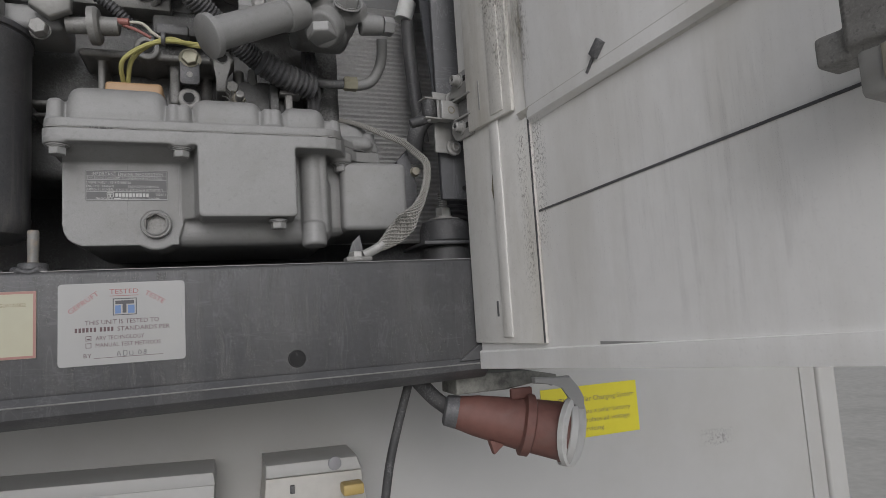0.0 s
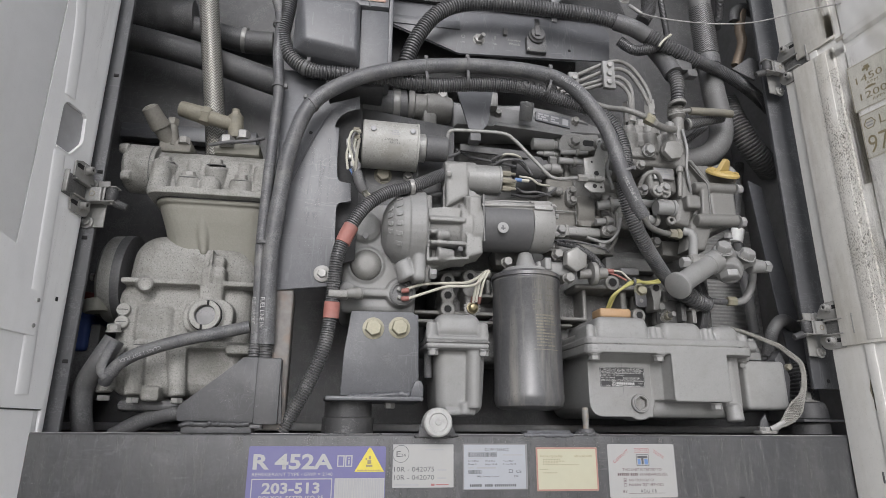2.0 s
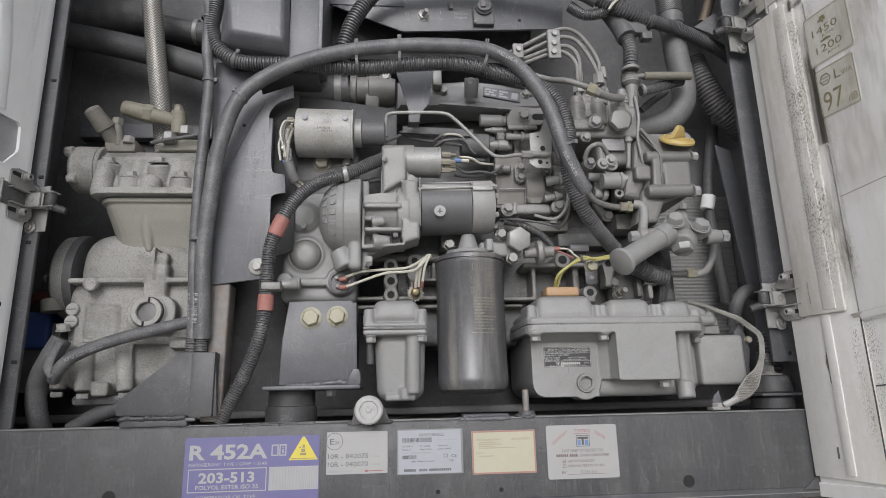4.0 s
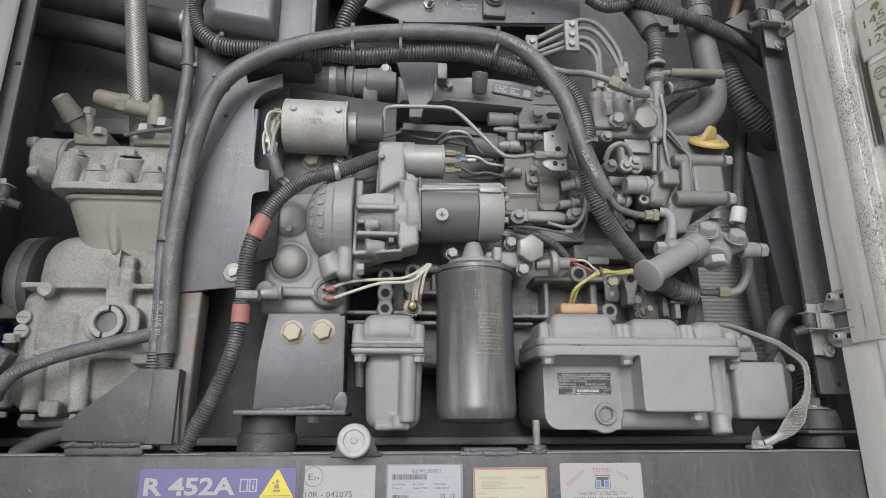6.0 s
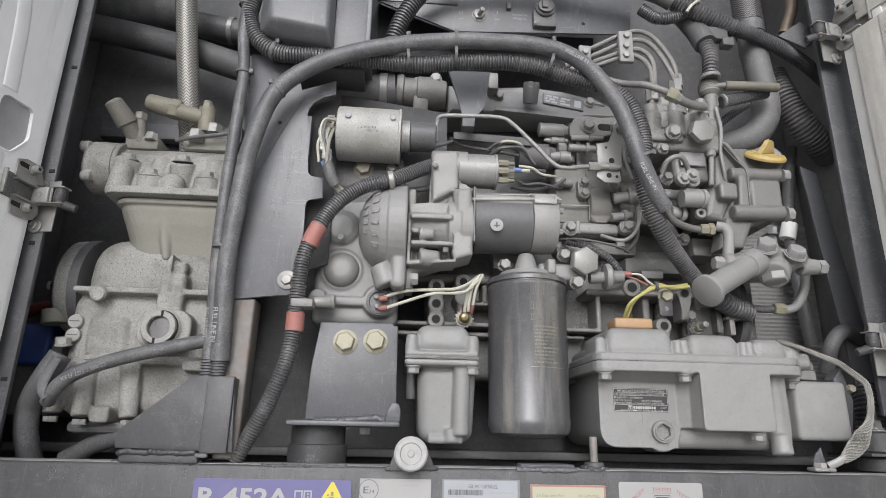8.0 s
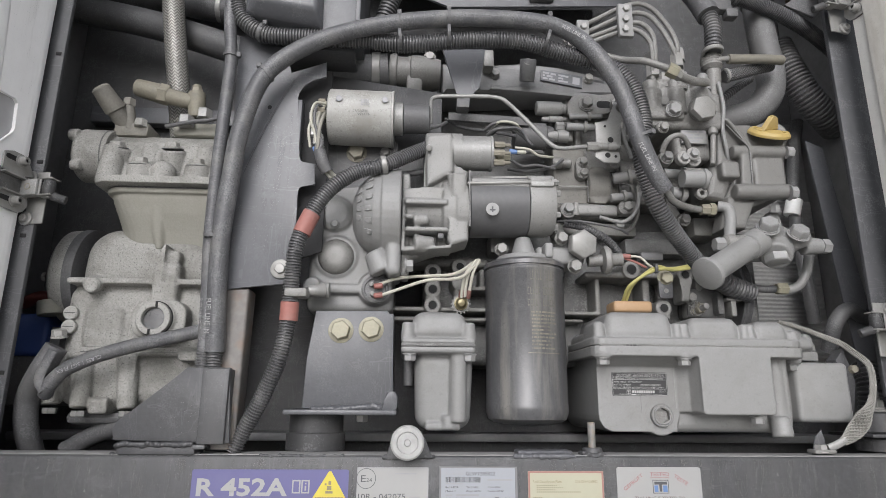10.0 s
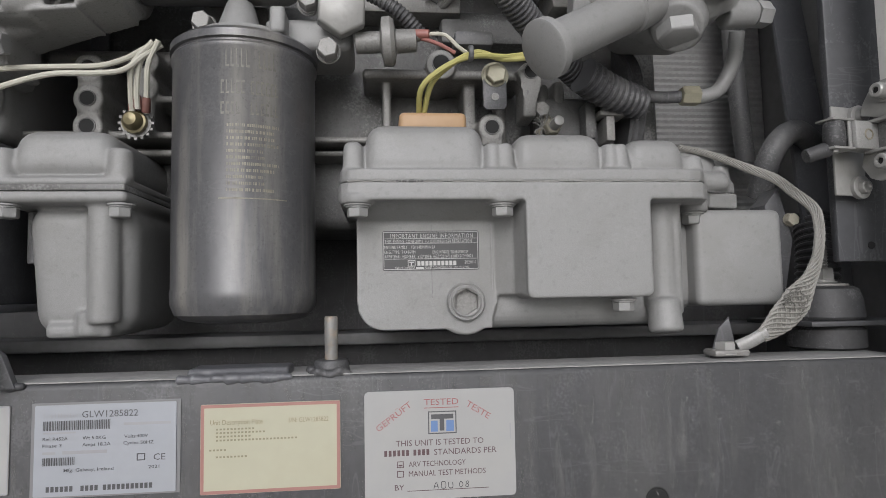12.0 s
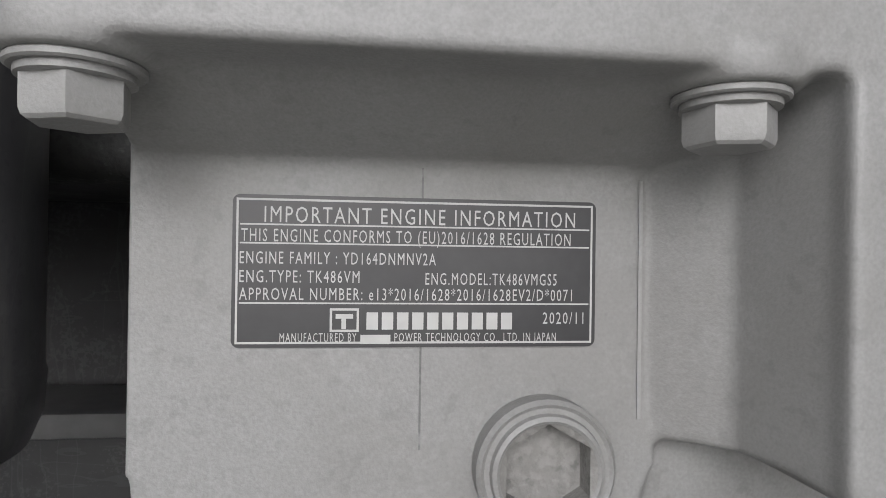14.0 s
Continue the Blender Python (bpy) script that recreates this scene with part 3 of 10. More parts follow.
rear = solid("rear_rail", box((-0.6, 0.2, 1.5145), (0.62, 0.26, 1.5265), 0.003), BAYWALL, "grey rear frame rail behind the sump", "rail", "structure")

# ---- lower frame rail ----
rail = thing("frame_rail", "dark grey painted steel rail carrying stickers across the front", "rail", (0, 0.03, 1.39))
bm = box((-0.64, 0, 1.407), (0.588, 0.05, 1.512), 0.004, 3)
part("beam", bm, FRAME, rail)
bm = bmesh.new()
n = 40
prev = None
for i in range(n + 1):
    x = -0.64 + 1.228 * i / n
    sag = 0.006 * (1 - ((x + 0.02) / 0.62) ** 2)
    rows = [bm.verts.new(v) for v in ((x, 0.001, 1.409), (x, -0.004, 1.404 - sag * 0.3), (x, -0.002, 1.398 - sag), (x, 0.012, 1.388 - sag), (x, 0.05, 1.386 - sag), (x, 0.05, 1.409))]
    if prev:
        for a in range(6):
            b = (a + 1) % 6
            bm.faces.new((prev[a], prev[b], rows[b], rows[a]))
    prev = rows
part("lower_lip", bm, FRAME, rail)
for x, z, r in ((0.394, 1.423, 0.0075), (-0.361, 1.4284, 0.0075), (0.052, 1.421, 0.0022), (0.136, 1.421, 0.0022)):
    part("hole", lathe((x, 0.0, z), (0, 1, 0), [(-0.0006, r + 0.0008), (-0.0009, r), (-0.0004, r - 0.0006)], 24), hole, rail)
bead((-0.366, 0.004, 1.511), (-0.27, 0.004, 1.511), 0.0035, rail)
bm = box((0.088, 0.003, 1.509), (0.152, 0.03, 1.5178), 0.002)
rnd = random.Random(12)
for i in range(16):
    x = 0.086 + 0.0044 * i
    k = rnd.uniform(0.0026, 0.0042)
    rod((x - k, rnd.uniform(0.0005, 0.002), 1.5115 + rnd.uniform(-0.0006, 0.0006)), (x + k, rnd.uniform(0.0005, 0.002), 1.5115), k, k * 0.8, 0.002, 10, bm)
casting("lug", bm, PANEL, rail, "welded steel lug", 0.0011, 2)
bead((-0.2, 0.002, 1.511), (-0.11, 0.002, 1.511), 0.0022, rail)
part("corner_gusset", plate([(0.555, 1.407), (0.588, 1.407), (0.588, 1.43)], -0.004, 0.004), FRAME, rail)

# Pale strip: dust, with the light caught by the rounded edge painted in.
part("top_dust_and_light", box((-0.638, 0.0012, 1.5118), (0.586, 0.048, 1.5126), 0.0003), mat("dust_and_edge_light", (0.27, 0.268, 0.262), 0.8, 0, 300, 0.3, 0.1, (0.12, 0.12, 0.12), 20, 0.6), rail)
# Thin uneven pale line along the lower lip.
part("edge_line", tube([(-0.63, -0.0043, 1.4035), (-0.2, -0.0043, 1.4022), (0.2, -0.0043, 1.4022), (0.58, -0.0043, 1.4035)], 0.0007, 6, 0.02), mat("pale_lip_edge", (0.2, 0.198, 0.19), 0.6, 0, 200, 0.3, 0, (0.07, 0.07, 0.07), 25, 0.8), rail)
part("dust_film", bars([(-0.635, 1.41, 0.584, 1.508)], -0.0005), SCUFFS, rail, smooth=0)
part("splash_film", bars([(-0.635, 1.41, 0.584, 1.508)], -0.0007), SPATTER, rail, smooth=0)

roller = thing("buffer_roller", "grey plastic buffer roller on a steel bracket on the rail", "roller", (-0.038, 0.0, 1.512))
part("bracket", plate([(-0.062, 1.508), (-0.056, 1.53), (-0.047, 1.541), (-0.03, 1.541), (-0.018, 1.53), (-0.01, 1.51)], -0.004, 0.005), FRAME, roller)
part("wheel", lathe((-0.038, -0.005, 1.527), (0, -1, 0), [(0, 0.0165), (0.001, 0.0185), (0.02, 0.0185), (0.022, 0.0165), (0.0222, 0.012), (0.0205, 0.011), (0.0205, 0.004), (0.022, 0.003), (0.022, 0.0)], 30), mat("grey_plastic", (0.33, 0.33, 0.322), 0.55, 0, 200, 0.15, 0.1, (0.22, 0.218, 0.21), 30, 0.6), roller)
bead((-0.064, -0.001, 1.511), (-0.008, -0.001, 1.511), 0.003, roller)

stud = thing("stud", "steel threaded stud welded to the rail", "stud", (0.178, 0.015, 1.512))
part("shank", lathe((0.178, 0.015, 1.512), (0, 0, 1), [(0, 0.0045)] + [(0.006 + 0.0014 * i, 0.0045 if i % 2 else 0.0041) for i in range(10)] + [(0.036, 0.0045), (0.037, 0.0038)], 16), mat("rust_patched_steel", (0.17, 0.168, 0.16), 0.55, 0.1, 300, 0.25, 0.3, (0.27, 0.19, 0.11), 60, 0.8), stud)
part("collar", rod((0.178, 0.015, 1.511), (0.178, 0.015, 1.5205), 0.0125, 0.0112, 0.0015), FRAME, stud)
bead((0.167, 0.004, 1.5125), (0.19, 0.004, 1.5125), 0.0036, stud)
bead((0.166, 0.008, 1.514), (0.164, 0.018, 1.513), 0.0032, stud)

# ---- front stickers on the rail ----
s = sticker("refrigerant_sticker", "purple refrigerant and oil sticker with a yellow warning triangle", -0.2725, 1.4142, -0.1022, 1.497, PURPLE, r=0.002)
letters("R 452A", s, 0.006, 0.056, -0.0003, 0.098, 0.018, PAPER, bold=0.03)
letters("REFRIGERANT TYPE / GWP = 2140", s, 0.006, 0.0475, -0.0003, 0.098, 0.0042, PAPER)
part("frame_print", bars(frame_bars(0.006, 0.016, 0.104, 0.0445, 0.0012), -0.0003), PAPER, s, smooth=0)
letters("203-513", s, 0.019, 0.0275, -0.0003, 0.07, 0.0125, PAPER, bold=0.03)
letters("POLYOL ESTER ISO 35", s, 0.016, 0.0195, -0.0003, 0.078, 0.0052, PAPER, bold=0.015)
letters("COMPRESSOR OIL TYPE", s, 0.017, 0.0075, -0.0003, 0.074, 0.0046, PAPER)
rnd = random.Random(4)
x, code = 0.108, []
while x < 0.168:
    w = rnd.choice((0.0006, 0.0009, 0.0014, 0.0019))
    code.append((x, 0.017, x + w, 0.0435))
    x += w + rnd.choice((0.0005, 0.0007, 0.0012))
part("code_field", bars([(0.107, 0.016, 0.1695, 0.0445)], -0.0003), PAPER, s, smooth=0)
part("code_print", bars(code, -0.0005), GREYINK, s, smooth=0)
part("book_print", bars([(0.109, 0.058, 0.118, 0.072), (0.119, 0.058, 0.128, 0.072)], -0.0003), PAPER, s, smooth=0)
part("book_lines", bars([(0.1105, 0.0595, 0.1165, 0.0705), (0.1205, 0.0595, 0.1265, 0.0705)], -0.0005), PURPLE, s, smooth=0)
part("book_mark", bars([(0.1228, 0.061, 0.1245, 0.066), (0.1228, 0.0675, 0.1245, 0.069)], -0.0007), PAPER, s, smooth=0)
part("triangle", plate([(0.131, 0.052), (0.1685, 0.052), (0.151, 0.081), (0.1485, 0.081)], -0.0004, 0.0003, None, 0), mat("faded_yellow_print", (0.5, 0.42, 0.05), 0.5), s, smooth=0)
bm = bars([(0.1345, 0.0535, 0.165, 0.0544)], -0.0007)
part("triangle_line", bm, OLDINK, s, smooth=0)
part("flame_print", bars([(0.1455, 0.058, 0.1535, 0.0605), (0.147, 0.0615, 0.152, 0.066), (0.1445, 0.0665, 0.1465, 0.0685), (0.1485, 0.067, 0.1515, 0.071)], -0.0007), OLDINK, s, smooth=0)

s = sticker("approval_sticker", "white approval sticker with a circled mark and two number lines", -0.0931, 1.4466, -0.0137, 1.4995, PAPER, r=0.001)
letters("E", s, 0.0045, 0.0375, -0.0003, 0.0055, 0.0075, INK)
letters("24", s, 0.0105, 0.0375, -0.0003, 0.0062, 0.0042, INK)
bm = ring((0.0103, -0.0002, 0.0412), (0, -1, 0), 0.0102, 0.0108, 0.0002)
part("circle_print", bm, INK, s)
part("rim", bars(frame_bars(0.0003, 0.0003, 0.0791, 0.0526, 0.0006), -0.0002), GREYINK, s, smooth=0)
letters("10R - 042075", s, 0.002, 0.0195, -0.0003, 0.052, 0.0062, INK)
letters("10R - 042070", s, 0.002, 0.0095, -0.0003, 0.052, 0.0062, INK)
part("small_print", bars([(0.042, 0.0455, 0.066, 0.047), (0.058, 0.0205, 0.07, 0.0222), (0.058, 0.0105, 0.07, 0.0122), (0.003, 0.0025, 0.034, 0.0048)], -0.0003), GREYINK, s, smooth=0)
part("mark_print", bars([(0.05, 0.0022, 0.0545, 0.0048), (0.056, 0.003, 0.073, 0.0042)], -0.0003), REDINK, s, smooth=0)

s = sticker("serial_sticker", "silver serial number sticker with bar codes", 0.0005, 1.4443, 0.0838, 1.499, SILVER, r=0.001)
part("clear_margin", bars(frame_bars(-0.002, -0.001, 0.0858, 0.0562, 0.0022), 0.0003), mat("clear_film_edge", (0.16, 0.16, 0.163), 0.35, 0, 80, 0.05, 0.02), s, smooth=0)
letters("Serial Number", s, 0.005, 0.047, -0.0003, 0.02, 0.003, GREYINK)
letters("GLW1285822", s, 0.0275, 0.0468, -0.0003, 0.033, 0.0042, INK)
x, code = 0.005, []
while x < 0.044:
    w = rnd.choice((0.0004, 0.0006, 0.001))
    code.append((x, 0.0395, x + w, 0.0452))
    x += w + rnd.choice((0.0004, 0.0006))
x = 0.005
while x < 0.024:
    w = rnd.choice((0.0004, 0.0006, 0.001))
    code.append((x, 0.0185, x + w, 0.0232))
    x += w + rnd.choice((0.0004, 0.0006))
part("code_print", bars(code, -0.0003), INK, s, smooth=0)
for text, x, z, w, high in (("Ref: R452A", 0.005, 0.0335, 0.0145, 0.0021), ("Wt 5.0KG", 0.028, 0.0335, 0.0135, 0.0021), ("Volts:400V", 0.0525, 0.0335, 0.014, 0.0021), ("Phase 3", 0.005, 0.0295, 0.011, 0.0021), ("Amps 18.2A", 0.028, 0.0295, 0.0165, 0.0021), ("Cycles 50HZ", 0.052, 0.0295, 0.018, 0.0021), ("Mfg. Galway, Ireland", 0.0175, 0.0145, 0.029, 0.0021), ("2021", 0.067, 0.0145, 0.0065, 0.0021)):
    letters(text, s, x, z, -0.0003, w, high, INK, bold=0.005)
part("small_print", bars([(0.052, 0.0412, 0.08, 0.0429), (0.005, 0.0375, 0.024, 0.0385), (0.005, 0.0252, 0.0125, 0.0268), (0.0165, 0.025, 0.0425, 0.027)], -0.0003), GREYINK, s, smooth=0)
letters("CE", s, 0.07, 0.0195, -0.0003, 0.007, 0.004, INK)
part("mark_print", bars(frame_bars(0.06, 0.0195, 0.065, 0.0238, 0.0006), -0.0003), INK, s, smooth=0)
part("maker_print", bars([(x0 + 0.0027 * k, 0.0028, x0 + 0.0027 * k + 0.0019, 0.006) for x0, c in ((0.0075, 6), (0.0275, 4), (0.0405, 11)) for k in range(c)], -0.0003), INK, s, smooth=0)

s = sticker("description_sticker", "cream description plate with a red border", 0.0983, 1.4408, 0.1847, 1.496, CREAM, r=0.001)
part("border", bars(frame_bars(0.0002, 0.0002, 0.0862, 0.055, 0.002), -0.0002), mat("faded_red_border", (0.28, 0.14, 0.12), 0.5), s, smooth=0)
letters("Unit Description Plate", s, 0.006, 0.0425, -0.0003, 0.032, 0.0033, OLDINK)
faint = mat("faint_print", (0.2, 0.185, 0.12), 0.5)
letters("S/N: GLW1285822", s, 0.054, 0.0425, -0.0003, 0.025, 0.003, OLDINK)
part("small_print", bars([*((x0 + 0.0022 * k, z0, x0 + 0.0022 * k + 0.0013, z0 + 0.0011) for x0, z0, c in ((0.0095, 0.0392, 11), (0.0095, 0.037, 14), (0.0095, 0.0347, 10), (0.0095, 0.0324, 23), (0.0055, 0.0265, 5), (0.0095, 0.0222, 9)) for k in range(c))], -0.0003), faint, s, smooth=0)

s = sticker("test_sticker", "white unit test sticker with red and blue print", 0.2, 1.4312, 0.298, 1.5003, PAPER, r=0.003)
letters("TESTED", s, 0.0385, 0.0595, -0.0003, 0.0225, 0.0042, REDINK)
letters("GEPRÜFT", s, 0.009, 0.0435, -0.0003, 0.027, 0.0042, REDINK, tilt=36)
letters("TESTE", s, 0.0655, 0.0585, -0.0003, 0.0175, 0.0042, REDINK, tilt=-32)
part("underline", bars([(0.0385, 0.0575, 0.061, 0.058)], -0.0003), REDINK, s, smooth=0)
part("mark_frame", bars(frame_bars(0.041, 0.041, 0.0595, 0.0555, 0.0007), -0.0003), INK, s, smooth=0)
part("mark_ink", bars([(0.043, 0.0505, 0.0575, 0.0535), (0.0485, 0.043, 0.0515, 0.0505)], -0.0003), INK, s, smooth=0)
part("mark_blue", bars([(0.0428, 0.0425, 0.0472, 0.0495), (0.0528, 0.0425, 0.0578, 0.0495)], -0.0003), BLUEINK, s, smooth=0)
MAROON = mat("maroon_print", (0.085, 0.05, 0.055), 0.5)
letters("THIS UNIT IS TESTED TO", s, 0.02, 0.034, -0.0003, 0.057, 0.0039, MAROON)
part("maker_print", bars([(0.0125 + 0.0028 * k, 0.0279, 0.0125 + 0.0028 * k + 0.0018, 0.0316) for k in range(6)] + [(0.0312 + 0.0028 * k, 0.0279, 0.0312 + 0.0028 * k + 0.0018, 0.0316) for k in range(4)], -0.0003), MAROON, s, smooth=0)
letters("STANDARDS PER", s, 0.0445, 0.0278, -0.0003, 0.041, 0.0039, MAROON)
part("tick_boxes", bars(frame_bars(0.0205, 0.0205, 0.0248, 0.0246, 0.0005) + frame_bars(0.0205, 0.0145, 0.0248, 0.0186, 0.0005) + [(0.0215, 0.0215, 0.024, 0.0225)], -0.0003), MAROON, s, smooth=0)
letters("ARV TECHNOLOGY", s, 0.028, 0.0208, -0.0003, 0.037, 0.0036, MAROON)
letters("MANUAL TEST METHODS", s, 0.028, 0.0148, -0.0003, 0.05, 0.0036, MAROON)
letters("BY", s, 0.019, 0.0065, -0.0003, 0.006, 0.0036, MAROON)
part("signing_line", bars([(0.027, 0.0055, 0.08, 0.0059)], -0.0003), MAROON, s, smooth=0)
for k, pts in enumerate(([(0.044, 0.0066), (0.0455, 0.0105), (0.047, 0.0066)], [(0.0448, 0.008), (0.0466, 0.008)], [(0.049, 0.0105), (0.049, 0.0068), (0.0515, 0.0068), (0.0515, 0.0105), (0.049, 0.0105)], [(0.0535, 0.0102), (0.0538, 0.0068), (0.0562, 0.0068), (0.0562, 0.0102)], [(0.0615, 0.0105), (0.0605, 0.0085), (0.0615, 0.0066), (0.063, 0.0085), (0.0615, 0.0105)], [(0.066, 0.0105), (0.0648, 0.0095), (0.0668, 0.0078), (0.0655, 0.0066), (0.0645, 0.0078), (0.0668, 0.0095), (0.066, 0.0105)])):
    part("hand_stroke", tube([(x, -0.0004, z) for x, z in pts], 0.00022, 5, 0.001), INK, s)
part("side_print", bars([(0.0945, 0.036, 0.0955, 0.046)], -0.0003), GREYINK, s, smooth=0)

# ---- doors ----


def make_door(name, label, x0, y0, side):
    """One open side door: a flanged skin. side: 1 hangs at the right of the bay, -1 at the left."""
    rz = -78.7 if side > 0 else -101.3
    d = thing(name, label, "door", (x0, y0, 1.39), own=True, rz=rz)

    def slab(pname, u0, u1, z0, z1, w0, w1, material=WHITE, bevel=0.0015, lab="", parent=None):
        a, b = sorted((-side * w0, -side * w1))
        return part(pname, box((u0, a, z0), (u1, b, z1), bevel, 2), material, parent or d, lab)

    return d, slab


def torx(u, y0, w, z, holder):
    """A round-headed bolt with a socket, on a washer; w: the way it faces."""
    b = part("bolt", lathe((u, y0, z), (0, w, 0), [(0, 0.0078), (0.0014, 0.0078), (0.0016, 0.006), (0.003, 0.006), (0.0032, 0.0056), (0.0085, 0.0053), (0.0095, 0.0044), (0.0095, 0.0026), (0.0075, 0.0024), (0.0075, 0.0)], 22), STEEL, holder)
    part("socket", lathe((u, y0 + 0.0078 * w, z), (0, w, 0), [(0, 0.0024), (0.0002, 0.0023), (0.0002, 0.0)], 6), hole, b)


def lobe(outline, y0, w, thick):
    a, b = sorted((y0, y0 + w * thick))
    return plate(outline, a, b - a, None, 0.0007)


def hinge(door, side, u0, z):
    """A lift-off hinge: a slotted two-eared bracket on the door, a pressed block, a clevis with its bush, and lugs on the post."""
    w = -side

    def flat(a, b, c, d, e, f, bevel=0.0008):
        return box((u0 + a, min(c * w, d * w), z + e), (u0 + b, max(c * w, d * w), z + f), bevel)

    up = [(0.0237, 0.030), (0.012, 0.0345), (-0.003, 0.0345), (-0.013, 0.028), (-0.0176, 0.021), (-0.0197, 0.0125), (0.0, 0.006), (0.018, 0.0077), (0.0235, 0.009)]
    low = [(0.0216, -0.0173), (-0.003, -0.0148), (-0.019, -0.0152), (-0.021, -0.026), (-0.015, -0.035), (-0.0086, -0.038), (0.0193, -0.0372)]
    holder = part("hinge", lobe([(u0 + a, z + b) for a, b in up], 0.0065 * w, w, 0.0028), STEEL, door, "dull zinc-plated lift-off hinge with grime")
    part("lower_ear", lobe([(u0 + a, z + b) for a, b in low], 0.0065 * w, w, 0.0028), STEEL, holder)
    # Dark plate stands in for the shaded opening between the ears.
    part("opening_shade", flat(-0.012, 0.0375, 0.005, 0.0064, -0.02, 0.011, 0.0004), GRIMY, holder)
    part("side_web", flat(0.0365, 0.039, 0.0064, 0.0125, -0.019, 0.0115, 0.0005), STEEL, holder)
    part("ear_web", flat(-0.016, 0.0225, 0.0066, 0.013, 0.0045, 0.0068, 0.0005), STEEL, holder)
    part("ear_web", flat(-0.016, 0.0215, 0.0066, 0.013, -0.0172, -0.015, 0.0005), STEEL, holder)
    for dz in (0.0255, -0.0255):
        part("slot", lobe([(u0 + 0.0135 + 0.0085 * a, z + dz + 0.003 * b) for a, b in ((-1, -1), (0.7, -1), (1, -0.5), (1, 0.5), (0.7, 1), (-1, 1))], 0.0093 * w, w, 0.0003), hole, holder)
        torx(u0, 0.0094 * w, w, z + dz, holder)
    block = part("block", flat(-0.022, -0.009, 0.004, 0.0275, -0.015, 0.0062, 0.002), ALU, holder, "pale pressed hinge block")
    part("block_mark", ring((u0 - 0.0092, 0.0155 * w, z - 0.004), (1, 0, 0), 0.003, 0.0042, 0.0006, None, 16), GRIME, block)
    for dz in (-0.0152, 0.0058):
        part("clevis", flat(-0.026, -0.011, 0.026, 0.046, dz, dz + 0.0018, 0.0005), STEEL, holder)
    part("clevis_web", flat(-0.013, -0.0115, 0.0285, 0.0315, -0.0148, 0.006, 0.0004), ALU, holder)
    part("clevis_gap", flat(-0.0255, -0.0135, 0.0277, 0.0365, -0.0134, 0.0058, 0.0003), hole, holder)
    part("bush", lathe((u0 - 0.017, 0.039 * w, z - 0.0134), (0, 0, 1), [(0, 0.006), (0.001, 0.0068), (0.006, 0.0074), (0.012, 0.0074), (0.018, 0.0066), (0.019, 0.0058)], 20), MOUNT, holder)
    part("pin", rod((u0 - 0.017, 0.04 * w, z - 0.0175), (u0 - 0.017, 0.04 * w, z + 0.0095), 0.0028), STEEL, holder)
    part("stub", rod((u0 - 0.02, 0.041 * w, z - 0.0135), (u0 - 0.026, 0.057 * w, z - 0.019), 0.0056, 0.0052, 0.001), MOUNT, holder)
    lug = part("post_lug", flat(-0.031, -0.0285, -0.004, 0.026, -0.046, 0.022, 0.001), STEEL, holder)
    for dz, dw in ((0.0145, 0.002), (-0.0395, 0.004)):
        c = Vector((u0 - 0.029, dw * w, z + dz))
        part("boss", lathe(c, (1, 0, 0), [(0, 0.0088), (0.0035, 0.0088), (0.004, 0.008), (0.004, 0.0055), (0.0075, 0.005), (0.008, 0.004), (0.0065, 0.0022), (0.0065, 0.0)], 22), STEEL, lug)


def holed(outline, gap, y0, y1):
    """A sheet between y0 and y1 with one opening through it."""
    bm = bmesh.new()
    for y in (y0, y1):
        edges = []
        for loop in (outline, gap):
            vs = [bm.verts.new((x, y, z)) for x, z in loop]
            edges += [bm.edges.new((a, b)) for a, b in zip(vs, vs[1:] + vs[:1])]
        bmesh.ops.triangle_fill(bm, edges=edges, use_beauty=True)
    bm.verts.ensure_lookup_table()
    at = 0
    half = len(outline) + len(gap)
    for loop in (outline, gap):
        n = len(loop)
        for i in range(n):
            j = (i + 1) % n
            bm.faces.new((bm.verts[at + i], bm.verts[at + j], bm.verts[half + at + j], bm.verts[half + at + i]))
        at += n
    return bm


door_r, slab = make_door("unit_door", "open dirty white metal door with specks of grime", 0.58, -0.002, 1)
part("skin", plate([(0.0, 0.008), (0.37, 0.026), (0.78, 0.06), (0.78, 1.22), (0.0, 1.22)], 0.0, 0.006, None, 0.002), WHITE, door_r)
slab("edge_return", 0.0, 0.008, 0.035, 1.22, -0.03, 0.0, FLANGE)
part("lower_edge", plate([(0.0, 0.007), (0.37, 0.025), (0.78, 0.059), (0.78, 0.077), (0.37, 0.043), (0.0, 0.026)], -0.003, 0.006, None, 0.002), WHITE, door_r)
slab("flange_strip", 0.0, 0.108, 0.034, 1.22, 0.0, 0.006, FLANGE)
slab("flange_bead", 0.052, 0.066, 0.04, 1.22, 0.006, 0.0085, FLANGE, bevel=0.0024)
slab("upper_strip", 0.02, 0.094, 0.25, 0.722, 0.006, 0.012, SOILED, bevel=0.004)
slab("strip_bead", 0.062, 0.082, 0.255, 0.72, 0.0115, 0.0132, SOILED, bevel=0.0016)
slab("upper_strip", 0.03, 0.1, 0.735, 1.22, 0.006, 0.011, SOILED, bevel=0.004)
for u0, u1, z0, z1, w in ((0.076, 0.105, 0.25, 0.72, 0.0146), (0.106, 0.132, 0.11, 0.245, 0.0064), (0.088, 0.108, 0.06, 0.25, 0.0064), (0.08, 0.11, 0.74, 1.2, 0.0114), (0.104, 0.128, 0.26, 0.72, 0.0114)):
    part("dirt_specks", bars([(u0, z0, u1, z1)], -w), SPECKS, door_r, smooth=0)
